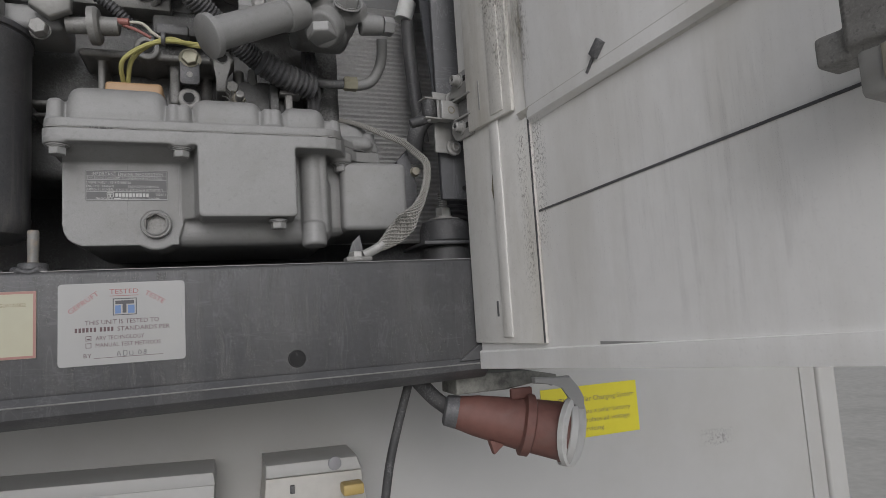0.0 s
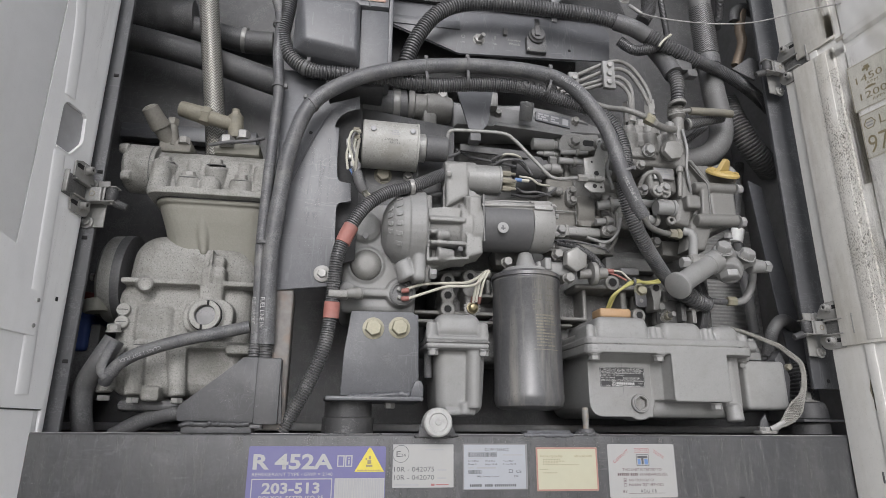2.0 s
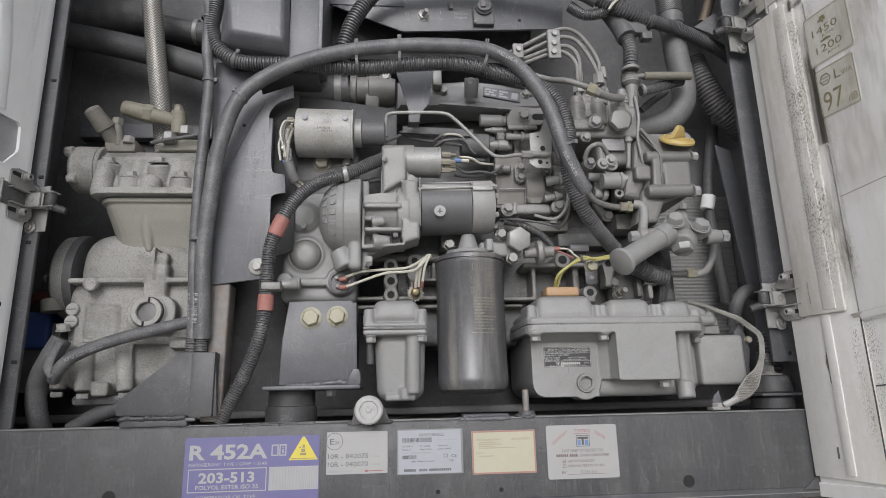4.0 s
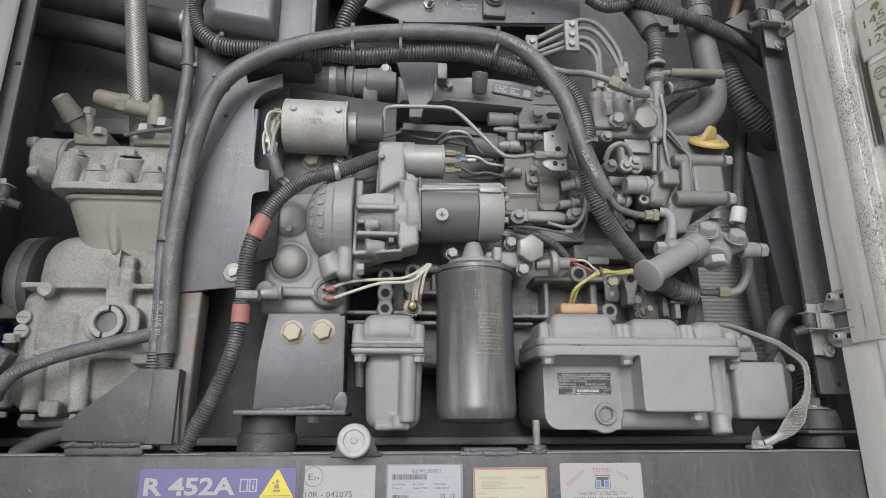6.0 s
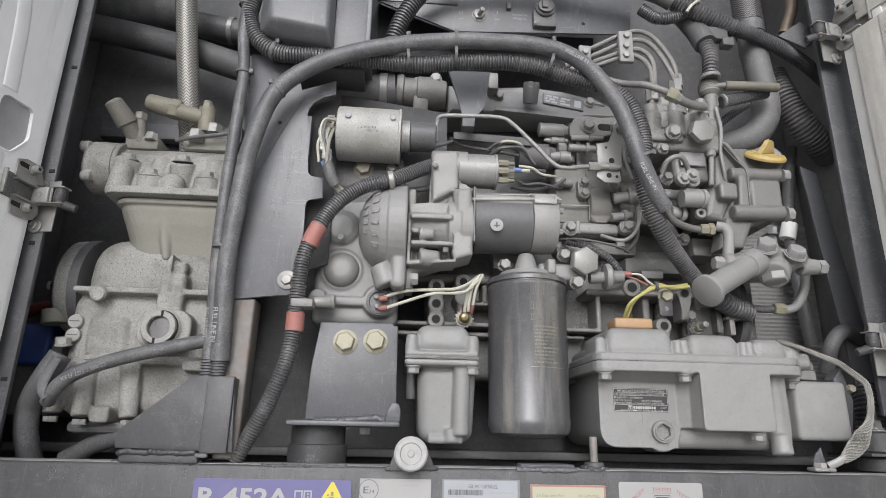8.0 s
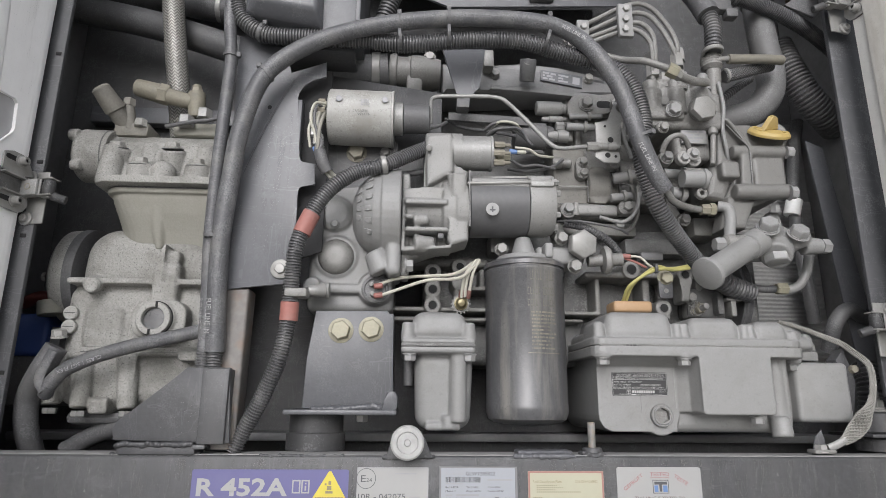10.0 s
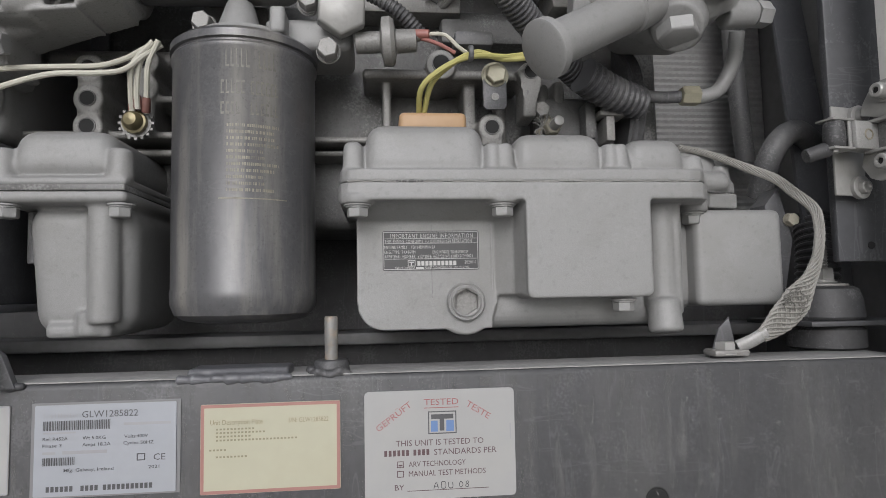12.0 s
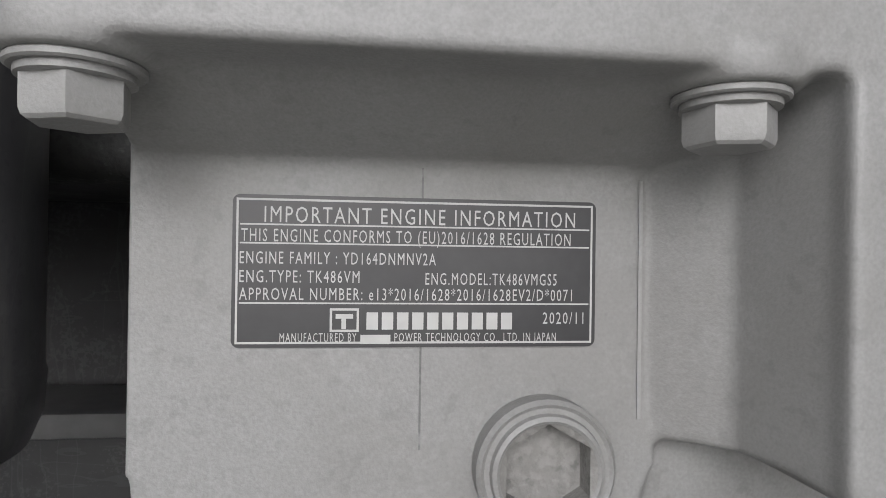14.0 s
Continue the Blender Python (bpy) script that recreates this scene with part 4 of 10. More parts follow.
part("moss_run", bars([(0.09, 0.25, 0.114, 0.72)], -0.0136), MOSS, door_r, smooth=0)
part("dirt_specks", bars([(0.058, 0.27, 0.1, 0.72)], -0.0142), SPECKS, door_r, smooth=0)
part("moss_run", bars([(0.078, 0.74, 0.104, 1.2)], -0.0116), MOSS, door_r, smooth=0)
part("dirt_runs", bars([(0.135, 0.27, 0.77, 0.72)], -0.0114), STREAKS, door_r, smooth=0)
part("dirt_runs", bars([(0.112, 0.04, 0.77, 0.24)], -0.0004), STREAKS, door_r, smooth=0)
# sloping swage and panel seams across the skin
part("raised_skin", plate([(0.108, 0.2345), (0.28, 0.2505), (0.78, 0.3015), (0.78, 0.738), (0.46, 0.724), (0.108, 0.707)], -0.011, 0.0108, None, 0.0098), WHITE, door_r)
part("raised_skin", plate([(0.108, 0.7205), (0.46, 0.745), (0.78, 0.768), (0.78, 1.22), (0.108, 1.22)], -0.011, 0.0108, None, 0.0098), WHITE, door_r)
for (za, zb), (zc, zd) in (((0.2445, 0.3113), (0.2343, 0.287)), ((0.7305, 0.778), (0.7225, 0.75))):
    bm = bmesh.new()
    vs = [bm.verts.new(v) for v in ((0.1, -0.0005, zc), (0.78, -0.0005, zd), (0.78, -0.0113, zb), (0.1, -0.0113, za), (0.1, -0.0005, za + 0.0012), (0.78, -0.0005, zb + 0.0012))]
    for f in ((0, 1, 2, 3), (3, 2, 5, 4), (0, 4, 5, 1), (0, 3, 4), (1, 5, 2)):
        bm.faces.new([vs[i] for i in f])
    # Darker paint carries both dirt and the shade of the downward slope.
    part("swage", bm, SOILED, door_r, "dirt-stained sloping fold with its shade in the paint", 20)
part("panel_seam", plate([(0.109, 0.152), (0.78, 0.204), (0.78, 0.206), (0.109, 0.1538)], -0.0012, 0.001, None, 0), FRAME, door_r)
for z0, z1 in ((0.4, 0.43),):
    part("panel_seam", plate([(0.116, z0), (0.77, z1 + 0.03), (0.77, z1 + 0.0312), (0.116, z0 + 0.001)], -0.0112, 0.001, None, 0), GRIME, door_r)
part("panel_seam", plate([(0.1082, 0.035), (0.1096, 0.035), (0.1096, 0.25), (0.1082, 0.25)], -0.0062, 0.001, None, 0), FRAME, door_r)
slab("slot", 0.0415, 0.0445, 0.06, 0.075, 0.0058, 0.0064, BLACK, 0.0003)
part("scrape", plate([(0.047, 0.185), (0.05, 0.2), (0.05, 0.16), (0.053, 0.15), (0.0525, 0.158)], -0.0066, 0.0006, None, 0), GRIME, door_r)
# latch pocket with a rounded rim; a flat dark plate paints its recess shade
pocket = part("latch_pocket", plate([(0.289, 0.5), (0.2893, 0.34), (0.2918, 0.302), (0.2945, 0.292), (0.2985, 0.2872), (0.304, 0.286), (0.47, 0.3), (0.47, 0.5)], -0.0114, 0.003, None, 0.0006), mat("pocket_wall_shade", (0.16, 0.16, 0.165), 0.5, 0, 120, 0.1, 0.05, (0.12, 0.12, 0.12), 14, 0.5), door_r)
part("pocket_floor", plate([(0.2925, 0.5), (0.2955, 0.365), (0.3, 0.33), (0.306, 0.31), (0.313, 0.3005), (0.323, 0.2975), (0.47, 0.309), (0.47, 0.5)], -0.0118, 0.001, None, 0.0003), WHITE, pocket)
part("pocket_blade", plate([(0.3045, 0.3), (0.304, 0.2965), (0.306, 0.2905), (0.3095, 0.2875), (0.3135, 0.288), (0.318, 0.2925), (0.35, 0.2965), (0.35, 0.3065), (0.335, 0.3045)], -0.0165, 0.004, None, 0.001), CLEAN, pocket)
part("pocket_bar", plate([(0.35, 0.2955), (0.47, 0.305), (0.47, 0.319), (0.35, 0.3075)], -0.0155, 0.003, None, 0.001), STEEL, pocket)
part("pocket_rivet", lathe((0.343, -0.0112, 0.281), (0, -1, 0), [(0, 0.0022), (0.0006, 0.002), (0.0008, 0.0)], 14), FRAME, pocket)
bm = box((0.3795, -0.05, 0.1725), (0.41, -0.03, 0.1885), 0.0022, 2)
box((0.394, -0.054, 0.176), (0.47, -0.004, 0.204), 0.003, 2, bm)
rod((0.409, -0.036, 0.19), (0.403, -0.036, 0.275), 0.0115, 0.0105, 0.003, 20, bm)
latch = casting("latch_body", bm, CAST2, door_r, "grey cast latch handle", 0.0012, 1)
part("latch_tongue", box((0.397, -0.05, 0.152), (0.425, -0.026, 0.176), 0.003), STEEL, latch)
part("latch_key", box((0.408, -0.0515, 0.158), (0.413, -0.049, 0.174), 0.0008), BRASS, latch)
part("latch_stop", box((0.403, -0.03, 0.197), (0.41, -0.012, 0.208), 0.002), BLACK, latch)
for u, z, a in ((0.2015, 0.2585, 45), (0.2025, 0.406, 108)):
    along = Vector((math.sin(radians(a)), 0, math.cos(radians(a))))
    across = Vector((along.z, 0, -along.x))
    c = Vector((u, 0, z))
    clip = part("clip", plate([((c + along * p + across * q).x, (c + along * p + across * q).z) for p, q in ((0, -0.004), (0, 0.004), (0.0135, 0.004), (0.0135, -0.004))], -0.0155, 0.004, None, 0.0006), BLACK, door_r, "black push clip")
    part("clip_tail", tube([c + Vector((0, -0.013, 0)), c - along * 0.007 + Vector((0, -0.012, 0)), c - along * 0.0135 + Vector((0, -0.0112, 0))], 0.0013, 6, 0.004), BLACK, clip)
# Pale strip stands in for the light along a crease in the skin.
slab("scratch", 0.17, 0.5, 0.034, 0.0365, 0.0002, 0.0006, PAPER, 0.0001)
hinge(door_r, 1, 0.006, 0.286)
hinge(door_r, 1, 0.0125, 0.742)
# door labels
for pname, u0, z0, u1, z1 in (("speed_label", 0.108, 0.5935, 0.176, 0.671), ("noise_label", 0.1125, 0.5145, 0.171, 0.5865)):
    part(pname, plate(rounded(u0, z0, u1, z1, 0.004), -0.0116, 0.0008, None, 0), TANLAB, door_r)
part("label_frames", bars(frame_bars(0.1092, 0.595, 0.175, 0.6695, 0.0007) + frame_bars(0.1137, 0.516, 0.17, 0.585, 0.0007), -0.012), OLDINK, door_r, smooth=0)
letters("1450", door_r, 0.119, 0.6365, -0.0121, 0.04, 0.0115, OLDINK)
letters("RPM", door_r, 0.134, 0.6295, -0.0121, 0.017, 0.0045, OLDINK)
letters("1200", door_r, 0.121, 0.6085, -0.0121, 0.04, 0.0115, OLDINK)
letters("RPM", door_r, 0.138, 0.6015, -0.0121, 0.017, 0.0045, OLDINK)
part("label_marks", bars([(0.131, 0.654, 0.143, 0.658), (0.134, 0.658, 0.142, 0.6615), (0.137, 0.651, 0.14, 0.654), (0.13, 0.6235, 0.146, 0.626), (0.134, 0.626, 0.143, 0.6275)], -0.0121), OLDINK, door_r, smooth=0)
letters("97", door_r, 0.1185, 0.522, -0.0121, 0.03, 0.03, OLDINK)
letters("dB", door_r, 0.1545, 0.521, -0.0121, 0.0135, 0.011, OLDINK)
letters("L", door_r, 0.1405, 0.562, -0.0121, 0.009, 0.015, OLDINK)
letters("WA", door_r, 0.151, 0.562, -0.0121, 0.016, 0.0075, OLDINK)
part("label_emblem", ring((0.126, -0.0117, 0.569), (0, -1, 0), 0.0075, 0.0092, 0.0003, None, 6), OLDINK, door_r)
part("emblem_lines", bars([(0.121, 0.565, 0.131, 0.567), (0.121, 0.57, 0.131, 0.572)], -0.0121), GREYINK, door_r, smooth=0)
part("moss_run", bars([(0.1, 0.27, 0.122, 0.62)], -0.0125), MOSS, door_r, smooth=0)
part("moss_run", bars([(0.055, 0.3, 0.078, 0.72)], -0.0138), SPECKS, door_r, smooth=0)
part("dirt_runs", bars([(0.1, 0.48, 0.3, 0.72)], -0.0124), STREAKS, door_r, smooth=0)
part("weather_film", bars([(0.085, 0.36, 0.42, 0.78)], -0.0143), TINGE, door_r, smooth=0)
part("weather_film", bars([(0.06, 0.7, 0.5, 1.2)], -0.0128), TINGE, door_r, smooth=0)
part("runoff", bars([(0.09, 0.72, 0.13, 1.15)], -0.0131), RUNOFF, door_r, smooth=0)

door_l, slab = make_door("unit_door", "open white metal door with a bead and a latch pocket", -0.524, 0.03, -1)
slab("skin", 0.01, 0.78, 0.02, 1.22, -0.006, 0.0, CLEAN)
slab("edge_return", 0.004, 0.01, 0.03, 1.22, -0.03, 0.0015, CLEAN)
slab("edge_strip", 0.0102, 0.018, 0.03, 1.22, 0.0, 0.0042, CLEAN, bevel=0.001)
slab("lower_edge", 0.01, 0.78, 0.004, 0.028, -0.006, 0.003, CLEAN)
part("flange_strip", holed([(0.0184, 0.1495), (0.1145, 0.1495), (0.1145, 0.7), (0.122, 0.716), (0.122, 1.22), (0.0184, 1.22)], [(0.085, 0.4705), (0.085, 0.527), (0.082, 0.534), (0.0765, 0.5372), (0.042, 0.5383), (0.0372, 0.534), (0.0352, 0.502), (0.0372, 0.495), (0.0545, 0.474), (0.06, 0.4705)], 0.0, 0.005), CLEAN, door_l, "", 30)
slab("raised_skin", 0.1162, 0.78, 0.1495, 0.7, 0.0, 0.005, CLEAN, bevel=0.0008)
slab("raised_skin", 0.1235, 0.78, 0.7005, 1.22, 0.0, 0.005, CLEAN, bevel=0.0008)
# Door paint darkened here: the recess shade is in the colour.
part("pocket_floor", bars([(0.0345, 0.47, 0.086, 0.5385)], 0.0004), mat("pocket_recess_shade", (0.36, 0.36, 0.365), 0.6, 0, 120, 0.1, 0.05, (0.28, 0.275, 0.26), 14, 0.5), door_l, smooth=0)
part("pocket_lip", tube([(0.084, 0.0052, 0.4712), (0.06, 0.0052, 0.4712), (0.0545, 0.0052, 0.4748), (0.0376, 0.0052, 0.4955)], 0.0012, 8, 0.004), CLEAN, door_l)
part("flange_bead", tube([(0.077, 0.005, 0.545), (0.0835, 0.005, 0.64), (0.0965, 0.005, 0.76), (0.099, 0.005, 1.2)], 0.004, 16, 0.02, None, (0.011, 0.0013)), CLEAN, door_l, "", 60)
part("flange_bead", tube([(0.0755, 0.005, 0.466), (0.067, 0.005, 0.31), (0.0585, 0.005, 0.165)], 0.004, 16, 0.02, None, (0.0115, 0.0013)), CLEAN, door_l, "", 60)
part("lower_panel", plate([(0.0305, 0.03), (0.78, 0.03), (0.78, 0.1475), (0.029, 0.1475)], 0.0001, 0.0028, None, 0.0006), CLEAN, door_l)
part("panel_seam", box((0.1148, 0.0, 0.29), (0.1158, 0.0012, 0.7), 0), FRAME, door_l, smooth=0)
part("panel_seam", plate([(0.122, 0.7155), (0.1232, 0.7155), (0.18, 0.79), (0.1785, 0.79)], 0.0, 0.0012, None, 0), FRAME, door_l, smooth=0)
part("strip_shadow_gap", box((0.0185, 0.001, 0.1478), (0.78, 0.0036, 0.1492), 0), FRAME, door_l, smooth=0)
slab("hole", 0.0265, 0.0315, 0.2815, 0.287, 0.0046, 0.0053, hole, 0.0002)
part("stiffener", plate([(0.0595, 0.2335), (0.062, 0.2855), (0.1, 0.287), (0.115, 0.33), (0.18, 0.345), (0.18, 0.2335)], 0.0052, 0.0022, None, 0.0006), CLEAN, door_l)
for u, z in ((0.0655, 0.2755), (0.0655, 0.2445)):
    part("rivet", rod((u, 0.0072, z), (u, 0.009, z), 0.0026), STEEL, door_l)
part("dirt_runs", bars([(0.02, 0.55, 0.07, 1.2), (0.02, 0.16, 0.055, 0.4)], 0.0056), STREAKS, door_l, smooth=0)
hinge(door_l, -1, 0.0222, 0.438)

# ---- engine ----
engine = thing("engine", "grey-painted diesel engine with a cast sump and injection pump", "engine", (0.25, 0.12, 1.53))
# Darker than the front castings: oily grime plus recess shade in the colour.
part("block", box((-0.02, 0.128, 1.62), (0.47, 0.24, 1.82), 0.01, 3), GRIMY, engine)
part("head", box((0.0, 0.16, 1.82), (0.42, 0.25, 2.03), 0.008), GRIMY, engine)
# main sump: one casting with its cover
corner = [(0.2142 - 0.0195 * math.cos(radians(a)), 1.5565 - 0.0195 * math.sin(radians(a))) for a in range(0, 91, 18)]
bm = plate(corner + [(0.2924, 1.537), (0.2924, 1.645), (0.1947, 1.645)], 0.0363, 0.16, None, 0)
box((0.27, 0.0376, 1.5595), (0.434, 0.2, 1.645), 0.0022, 3, bm)
box((0.25, 0.0395, 1.5365), (0.44, 0.2, 1.61), 0.013, 5, bm)
plate(rounded(0.3108, 1.5585, 0.4, 1.636, 0.004), 0.0025, 0.05, bm, 0.0016)
out = [(0.2922, 1.572), (0.2492, 1.572), (0.2492, 1.5565)] + [(0.2723 + 0.0231 * math.cos(radians(a)), 1.5555 + 0.0231 * math.sin(radians(a))) for a in range(190, 351, 16)] + [(0.2955, 1.5565), (0.2975, 1.5605), (0.2935, 1.562)]
plate(out, 0.0363, 0.04, bm, 0.0015)
for ends, tri in (((0.1955, 0.302), ((0.011, 1.627), (0.0375, 1.6145), (0.0375, 1.63))),):
    a, b = [[bm.verts.new((x, y, z)) for y, z in tri] for x in ends]
    bm.faces.new(a), bm.faces.new(b[::-1])
    for i in range(3):
        bm.faces.new((a[i], b[i], b[(i + 1) % 3], a[(i + 1) % 3]))
slab_z([(0.3112, 0.006), (0.3112, 0.0375), (0.2938, 0.0375), (0.3068, 0.0265)], 1.561, 1.628, bm)
rod((0.4185, 0.027, 1.5315), (0.4185, 0.03, 1.556), 0.0125, 0.0115, 0.003, 24, bm)
rod((0.4205, 0.036, 1.548), (0.4205, 0.036, 1.628), 0.013, 0.013, 0.003, 24, bm)
rod((0.4285, 0.031, 1.545), (0.4285, 0.029, 1.627), 0.0055, 0.0055, 0.001, 16, bm)
box((0.42, 0.052, 1.546), (0.46, 0.18, 1.632), 0.014, 4, bm)
rod((0.4515, 0.044, 1.632), (0.4515, 0.044, 1.6215), 0.012, 0.0115, 0.001, 20, bm)
for x in (0.1962, 0.2965):
    rod((x, 0.0125, 1.63), (x, 0.0125, 1.6243), 0.0115, 0.011, 0.001, 20, bm)
casting("sump_body", slab_z([(0.1832, 0.018), (0.1852, 0.009), (0.19, 0.0045), (0.197, 0.0025), (0.43, 0.0025), (0.44, 0.005), (0.447, 0.012), (0.455, 0.034), (0.47, 0.05), (0.498, 0.058), (0.498, 0.19), (0.1832, 0.19)], 1.6262, 1.6385, bm), CAST, engine, "grey cast sump with ribs", 0.0011, 2)
sump = bpy.context.scene.objects["sump_body"]
bm = slab_z([(0.184, 0.019), (0.186, 0.0105), (0.1905, 0.0055), (0.197, 0.0037), (0.43, 0.0037), (0.439, 0.006), (0.446, 0.013), (0.454, 0.035), (0.469, 0.051), (0.497, 0.059), (0.497, 0.18), (0.184, 0.18)], 1.6392, 1.648)
box((0.19, 0.018, 1.645), (0.446, 0.18, 1.662), 0.008, 3, bm, (1.02, 1.06))
for x0, x1, z1 in ((0.2035, 0.2835, 1.6815), (0.307, 0.3695, 1.676), (0.389, 0.431, 1.6725)):
    box((x0, 0.012, 1.644), (x1, 0.16, z1), 0.011, 4, bm, (1.1, 1.05))
box((0.187, 0.012, 1.644), (0.2, 0.06, 1.669), 0.005, 3, bm, (1.15, 1.1))
for x in (0.2905, 0.2995, 0.3755, 0.383):
    rod((x, 0.013, 1.643), (x, 0.015, 1.667), 0.0072, 0.0058, 0.002, 20, bm)
box((0.437, 0.05, 1.64), (0.49, 0.16, 1.657), 0.009, 3, bm, (1.05, 1.06))
rod((0.487, 0.064, 1.64), (0.487, 0.064, 1.662), 0.009, 0.0075, 0.002, 20, bm)
rod((0.441, 0.02, 1.644), (0.441, 0.022, 1.66), 0.008, 0.007, 0.002, 20, bm)
casting("sump_cover", bm, CAST, engine, "grey cast cover with rounded lobes", 0.0013, 5)
rnd = random.Random(31)
for x0, x1 in ((0.19, 0.436),):
    pts = [(x0 + (x1 - x0) * i / 40, 0.0037 + rnd.uniform(-0.0004, 0.0003), 1.6389 + rnd.uniform(-0.0004, 0.0004)) for i in range(41)]
    part("gasket", tube(pts, 0.00065, 6, 0.002), CAST2, sump)
part("gasket", slab_z([(0.19, 0.012), (0.2, 0.0055), (0.43, 0.0055), (0.444, 0.015), (0.454, 0.038), (0.495, 0.06), (0.495, 0.18), (0.19, 0.18)], 1.638, 1.6396), GRIMY, sump, "", 0)
for i in range(9):
    x = 0.222 + 0.0021 * i + rnd.uniform(0, 0.0008)
    part("sealant", rod((x, 0.0031, 1.6388), (x + rnd.uniform(0.001, 0.0022), 0.0029, 1.6389), rnd.uniform(0.0006, 0.0011), None, 0.0003, 8), GRIMY, sump)
for x, y, z in ((0.1962, 0.0125, 1.6245), (0.2965, 0.0125, 1.6245), (0.4515, 0.044, 1.6215), (0.3828, 0.0165, 1.557)):
    bolt((x, y, z), (0, 0, -1), 0.0128, 0.0066, sump, CAST, 0.0092)
part("mould_line", box((0.2921, 0.0361, 1.565), (0.2929, 0.0368, 1.613), 0), CAST, sump, smooth=0)
part("mould_line", box((0.2481, 0.03605, 1.56), (0.2485, 0.0368, 1.622), 0), GRIMY, sump, smooth=0)
plug = part("drain_plug", lathe((0.2723, 0.0362, 1.5567), (0, -1, 0), [(0.0, 0.0137), (0.0045, 0.0137), (0.0055, 0.0129), (0.005, 0.0122), (0.005, 0.0112), (0.0062, 0.0109), (0.0067, 0.0101), (0.0062, 0.0095)], 40, None, False), CAST, sump, "steel socket-head drain plug")
bm = bmesh.new()
ra, rb, rc = [], [], []
for i in range(36):
    a = 2 * math.pi * i / 36
    k = 0.0081 / math.cos((a + math.pi / 6) % (math.pi / 3) - math.pi / 6)
    ra.append(bm.verts.new((0.2723 + 0.0096 * math.cos(a), 0.03, 1.5567 + 0.0096 * math.sin(a))))
    rb.append(bm.verts.new((0.2723 + k * math.cos(a), 0.0304, 1.5567 + k * math.sin(a))))
    rc.append(bm.verts.new((0.2723 + k * math.cos(a), 0.0361, 1.5567 + k * math.sin(a))))
for i in range(36):
    j = (i + 1) % 36
    bm.faces.new((ra[i], ra[j], rb[j], rb[i])), bm.faces.new((rb[i], rb[j], rc[j], rc[i]))
bm.faces.new(rc)
part("hexagon_socket", bm, CAST2, plug, "", 25)
part("end_box", box((0.4505, 0.038, 1.5495), (0.522, 0.16, 1.6235), 0.006, 3), CAST, engine)
part("end_bracket", plate([(0.516, 1.628), (0.528, 1.642), (0.538, 1.6), (0.53, 1.56), (0.516, 1.56)], 0.05, 0.02), FRAME, engine)
bolt((0.5355, 0.05, 1.616), (0, -1, 0), 0.009, 0.004, engine, BRASS, 0.0055)
# information plate
s = thing("engine_plate", "black printed engine information plate on the sump", "plate", (0.213, 0.0359, 1.5798), own=True)
part("sheet", plate(rounded(0, 0, 0.07, 0.0286, 0.0014), 0, 0.0004, None, 0), BLUEGREY, s, smooth=0)
SILK = mat("silver_print", (0.36, 0.36, 0.35), 0.5, 0, 300, 0.15, 0)
part("border", bars(frame_bars(0.0007, 0.0007, 0.0693, 0.0279, 0.0004) + [(0.0014, 0.0229, 0.0686, 0.0232), (0.0014, 0.0194, 0.0686, 0.0197), (0.0014, 0.0082, 0.0686, 0.0085)], -0.0001), SILK, s, smooth=0)
u = 0.0001092
for text, x0, x1, yb, cap in (("IMPORTANT ENGINE INFORMATION", 470, 1018, 398, 29), ("THIS ENGINE CONFORMS TO (EU)2016/1628 REGULATION", 432, 1010, 431, 23), ("ENGINE FAMILY : YD164DNMNV2A", 430, 765, 469, 22), ("ENG.TYPE: TK486VM", 430, 632, 501, 22), ("ENG.MODEL:TK486VMGS5", 747, 985, 503, 22), ("APPROVAL NUMBER: e13*2016/1628*2016/1628EV2/D*0071", 430, 1014, 531, 22), ("2020/11", 960, 1036, 572, 22), ("MANUFACTURED BY", 498, 628, 603, 16), ("POWER TECHNOLOGY CO., LTD. IN JAPAN", 694, 985, 603, 16)):
    letters(text, s, (x0 - 417) * u, (613 - yb) * u, -0.0002, (x1 - x0) * u, cap * u, SILK, spread=1.22)
part("maker_print", bars([((645 + 26.5 * k - 417) * u, 31 * u, (645 + 26.5 * k + 20 - 417) * u, 61 * u) for k in range(10)] + [((635 - 417) * u, 6 * u, (687 - 417) * u, 22 * u)], -0.0002), SILK, s, smooth=0)
part("mark_print", bars(frame_bars((582 - 417) * u, 27 * u, (632 - 417) * u, 68 * u, 4 * u) + [((592 - 417) * u, 50 * u, (622 - 417) * u, 58 * u), ((602 - 417) * u, 32 * u, (610 - 417) * u, 50 * u)], -0.0002), SILK, s, smooth=0)

# small sump at the flywheel end
bm = box((-0.03213, 0.035, 1.538), (0.04213, 0.16, 1.63), 0.016, 6, None, (0.9, 0.85))
box((-0.04855, 0.02, 1.628), (0.04273, 0.16, 1.637), 0.004, 3, bm)
box((-0.01727, 0.04, 1.537), (0.02609, 0.1, 1.547), 0.003, 2, bm)
rod((0.022, 0.04, 1.547), (0.0229, 0.036, 1.628), 0.0105, 0.0105, 0.002, 20, bm)
rod((0.0117, 0.045, 1.538), (0.012, 0.045, 1.555), 0.01, 0.01, 0.002, 16, bm)
pan = casting("small_sump", bm, CAST, engine, "grey cast end sump", 0.0016, 4)
part("gasket", box((-0.04781, 0.0195, 1.636), (0.04188, 0.15, 1.64), 0.0005), GRIMY, pan)
bm = box((-0.04776, 0.021, 1.639), (0.04225, 0.15, 1.646), 0.003, 3)
box((-0.03359, 0.026, 1.645), (0.03105, 0.16, 1.68), 0.013, 4, bm, (1.1, 1.05))
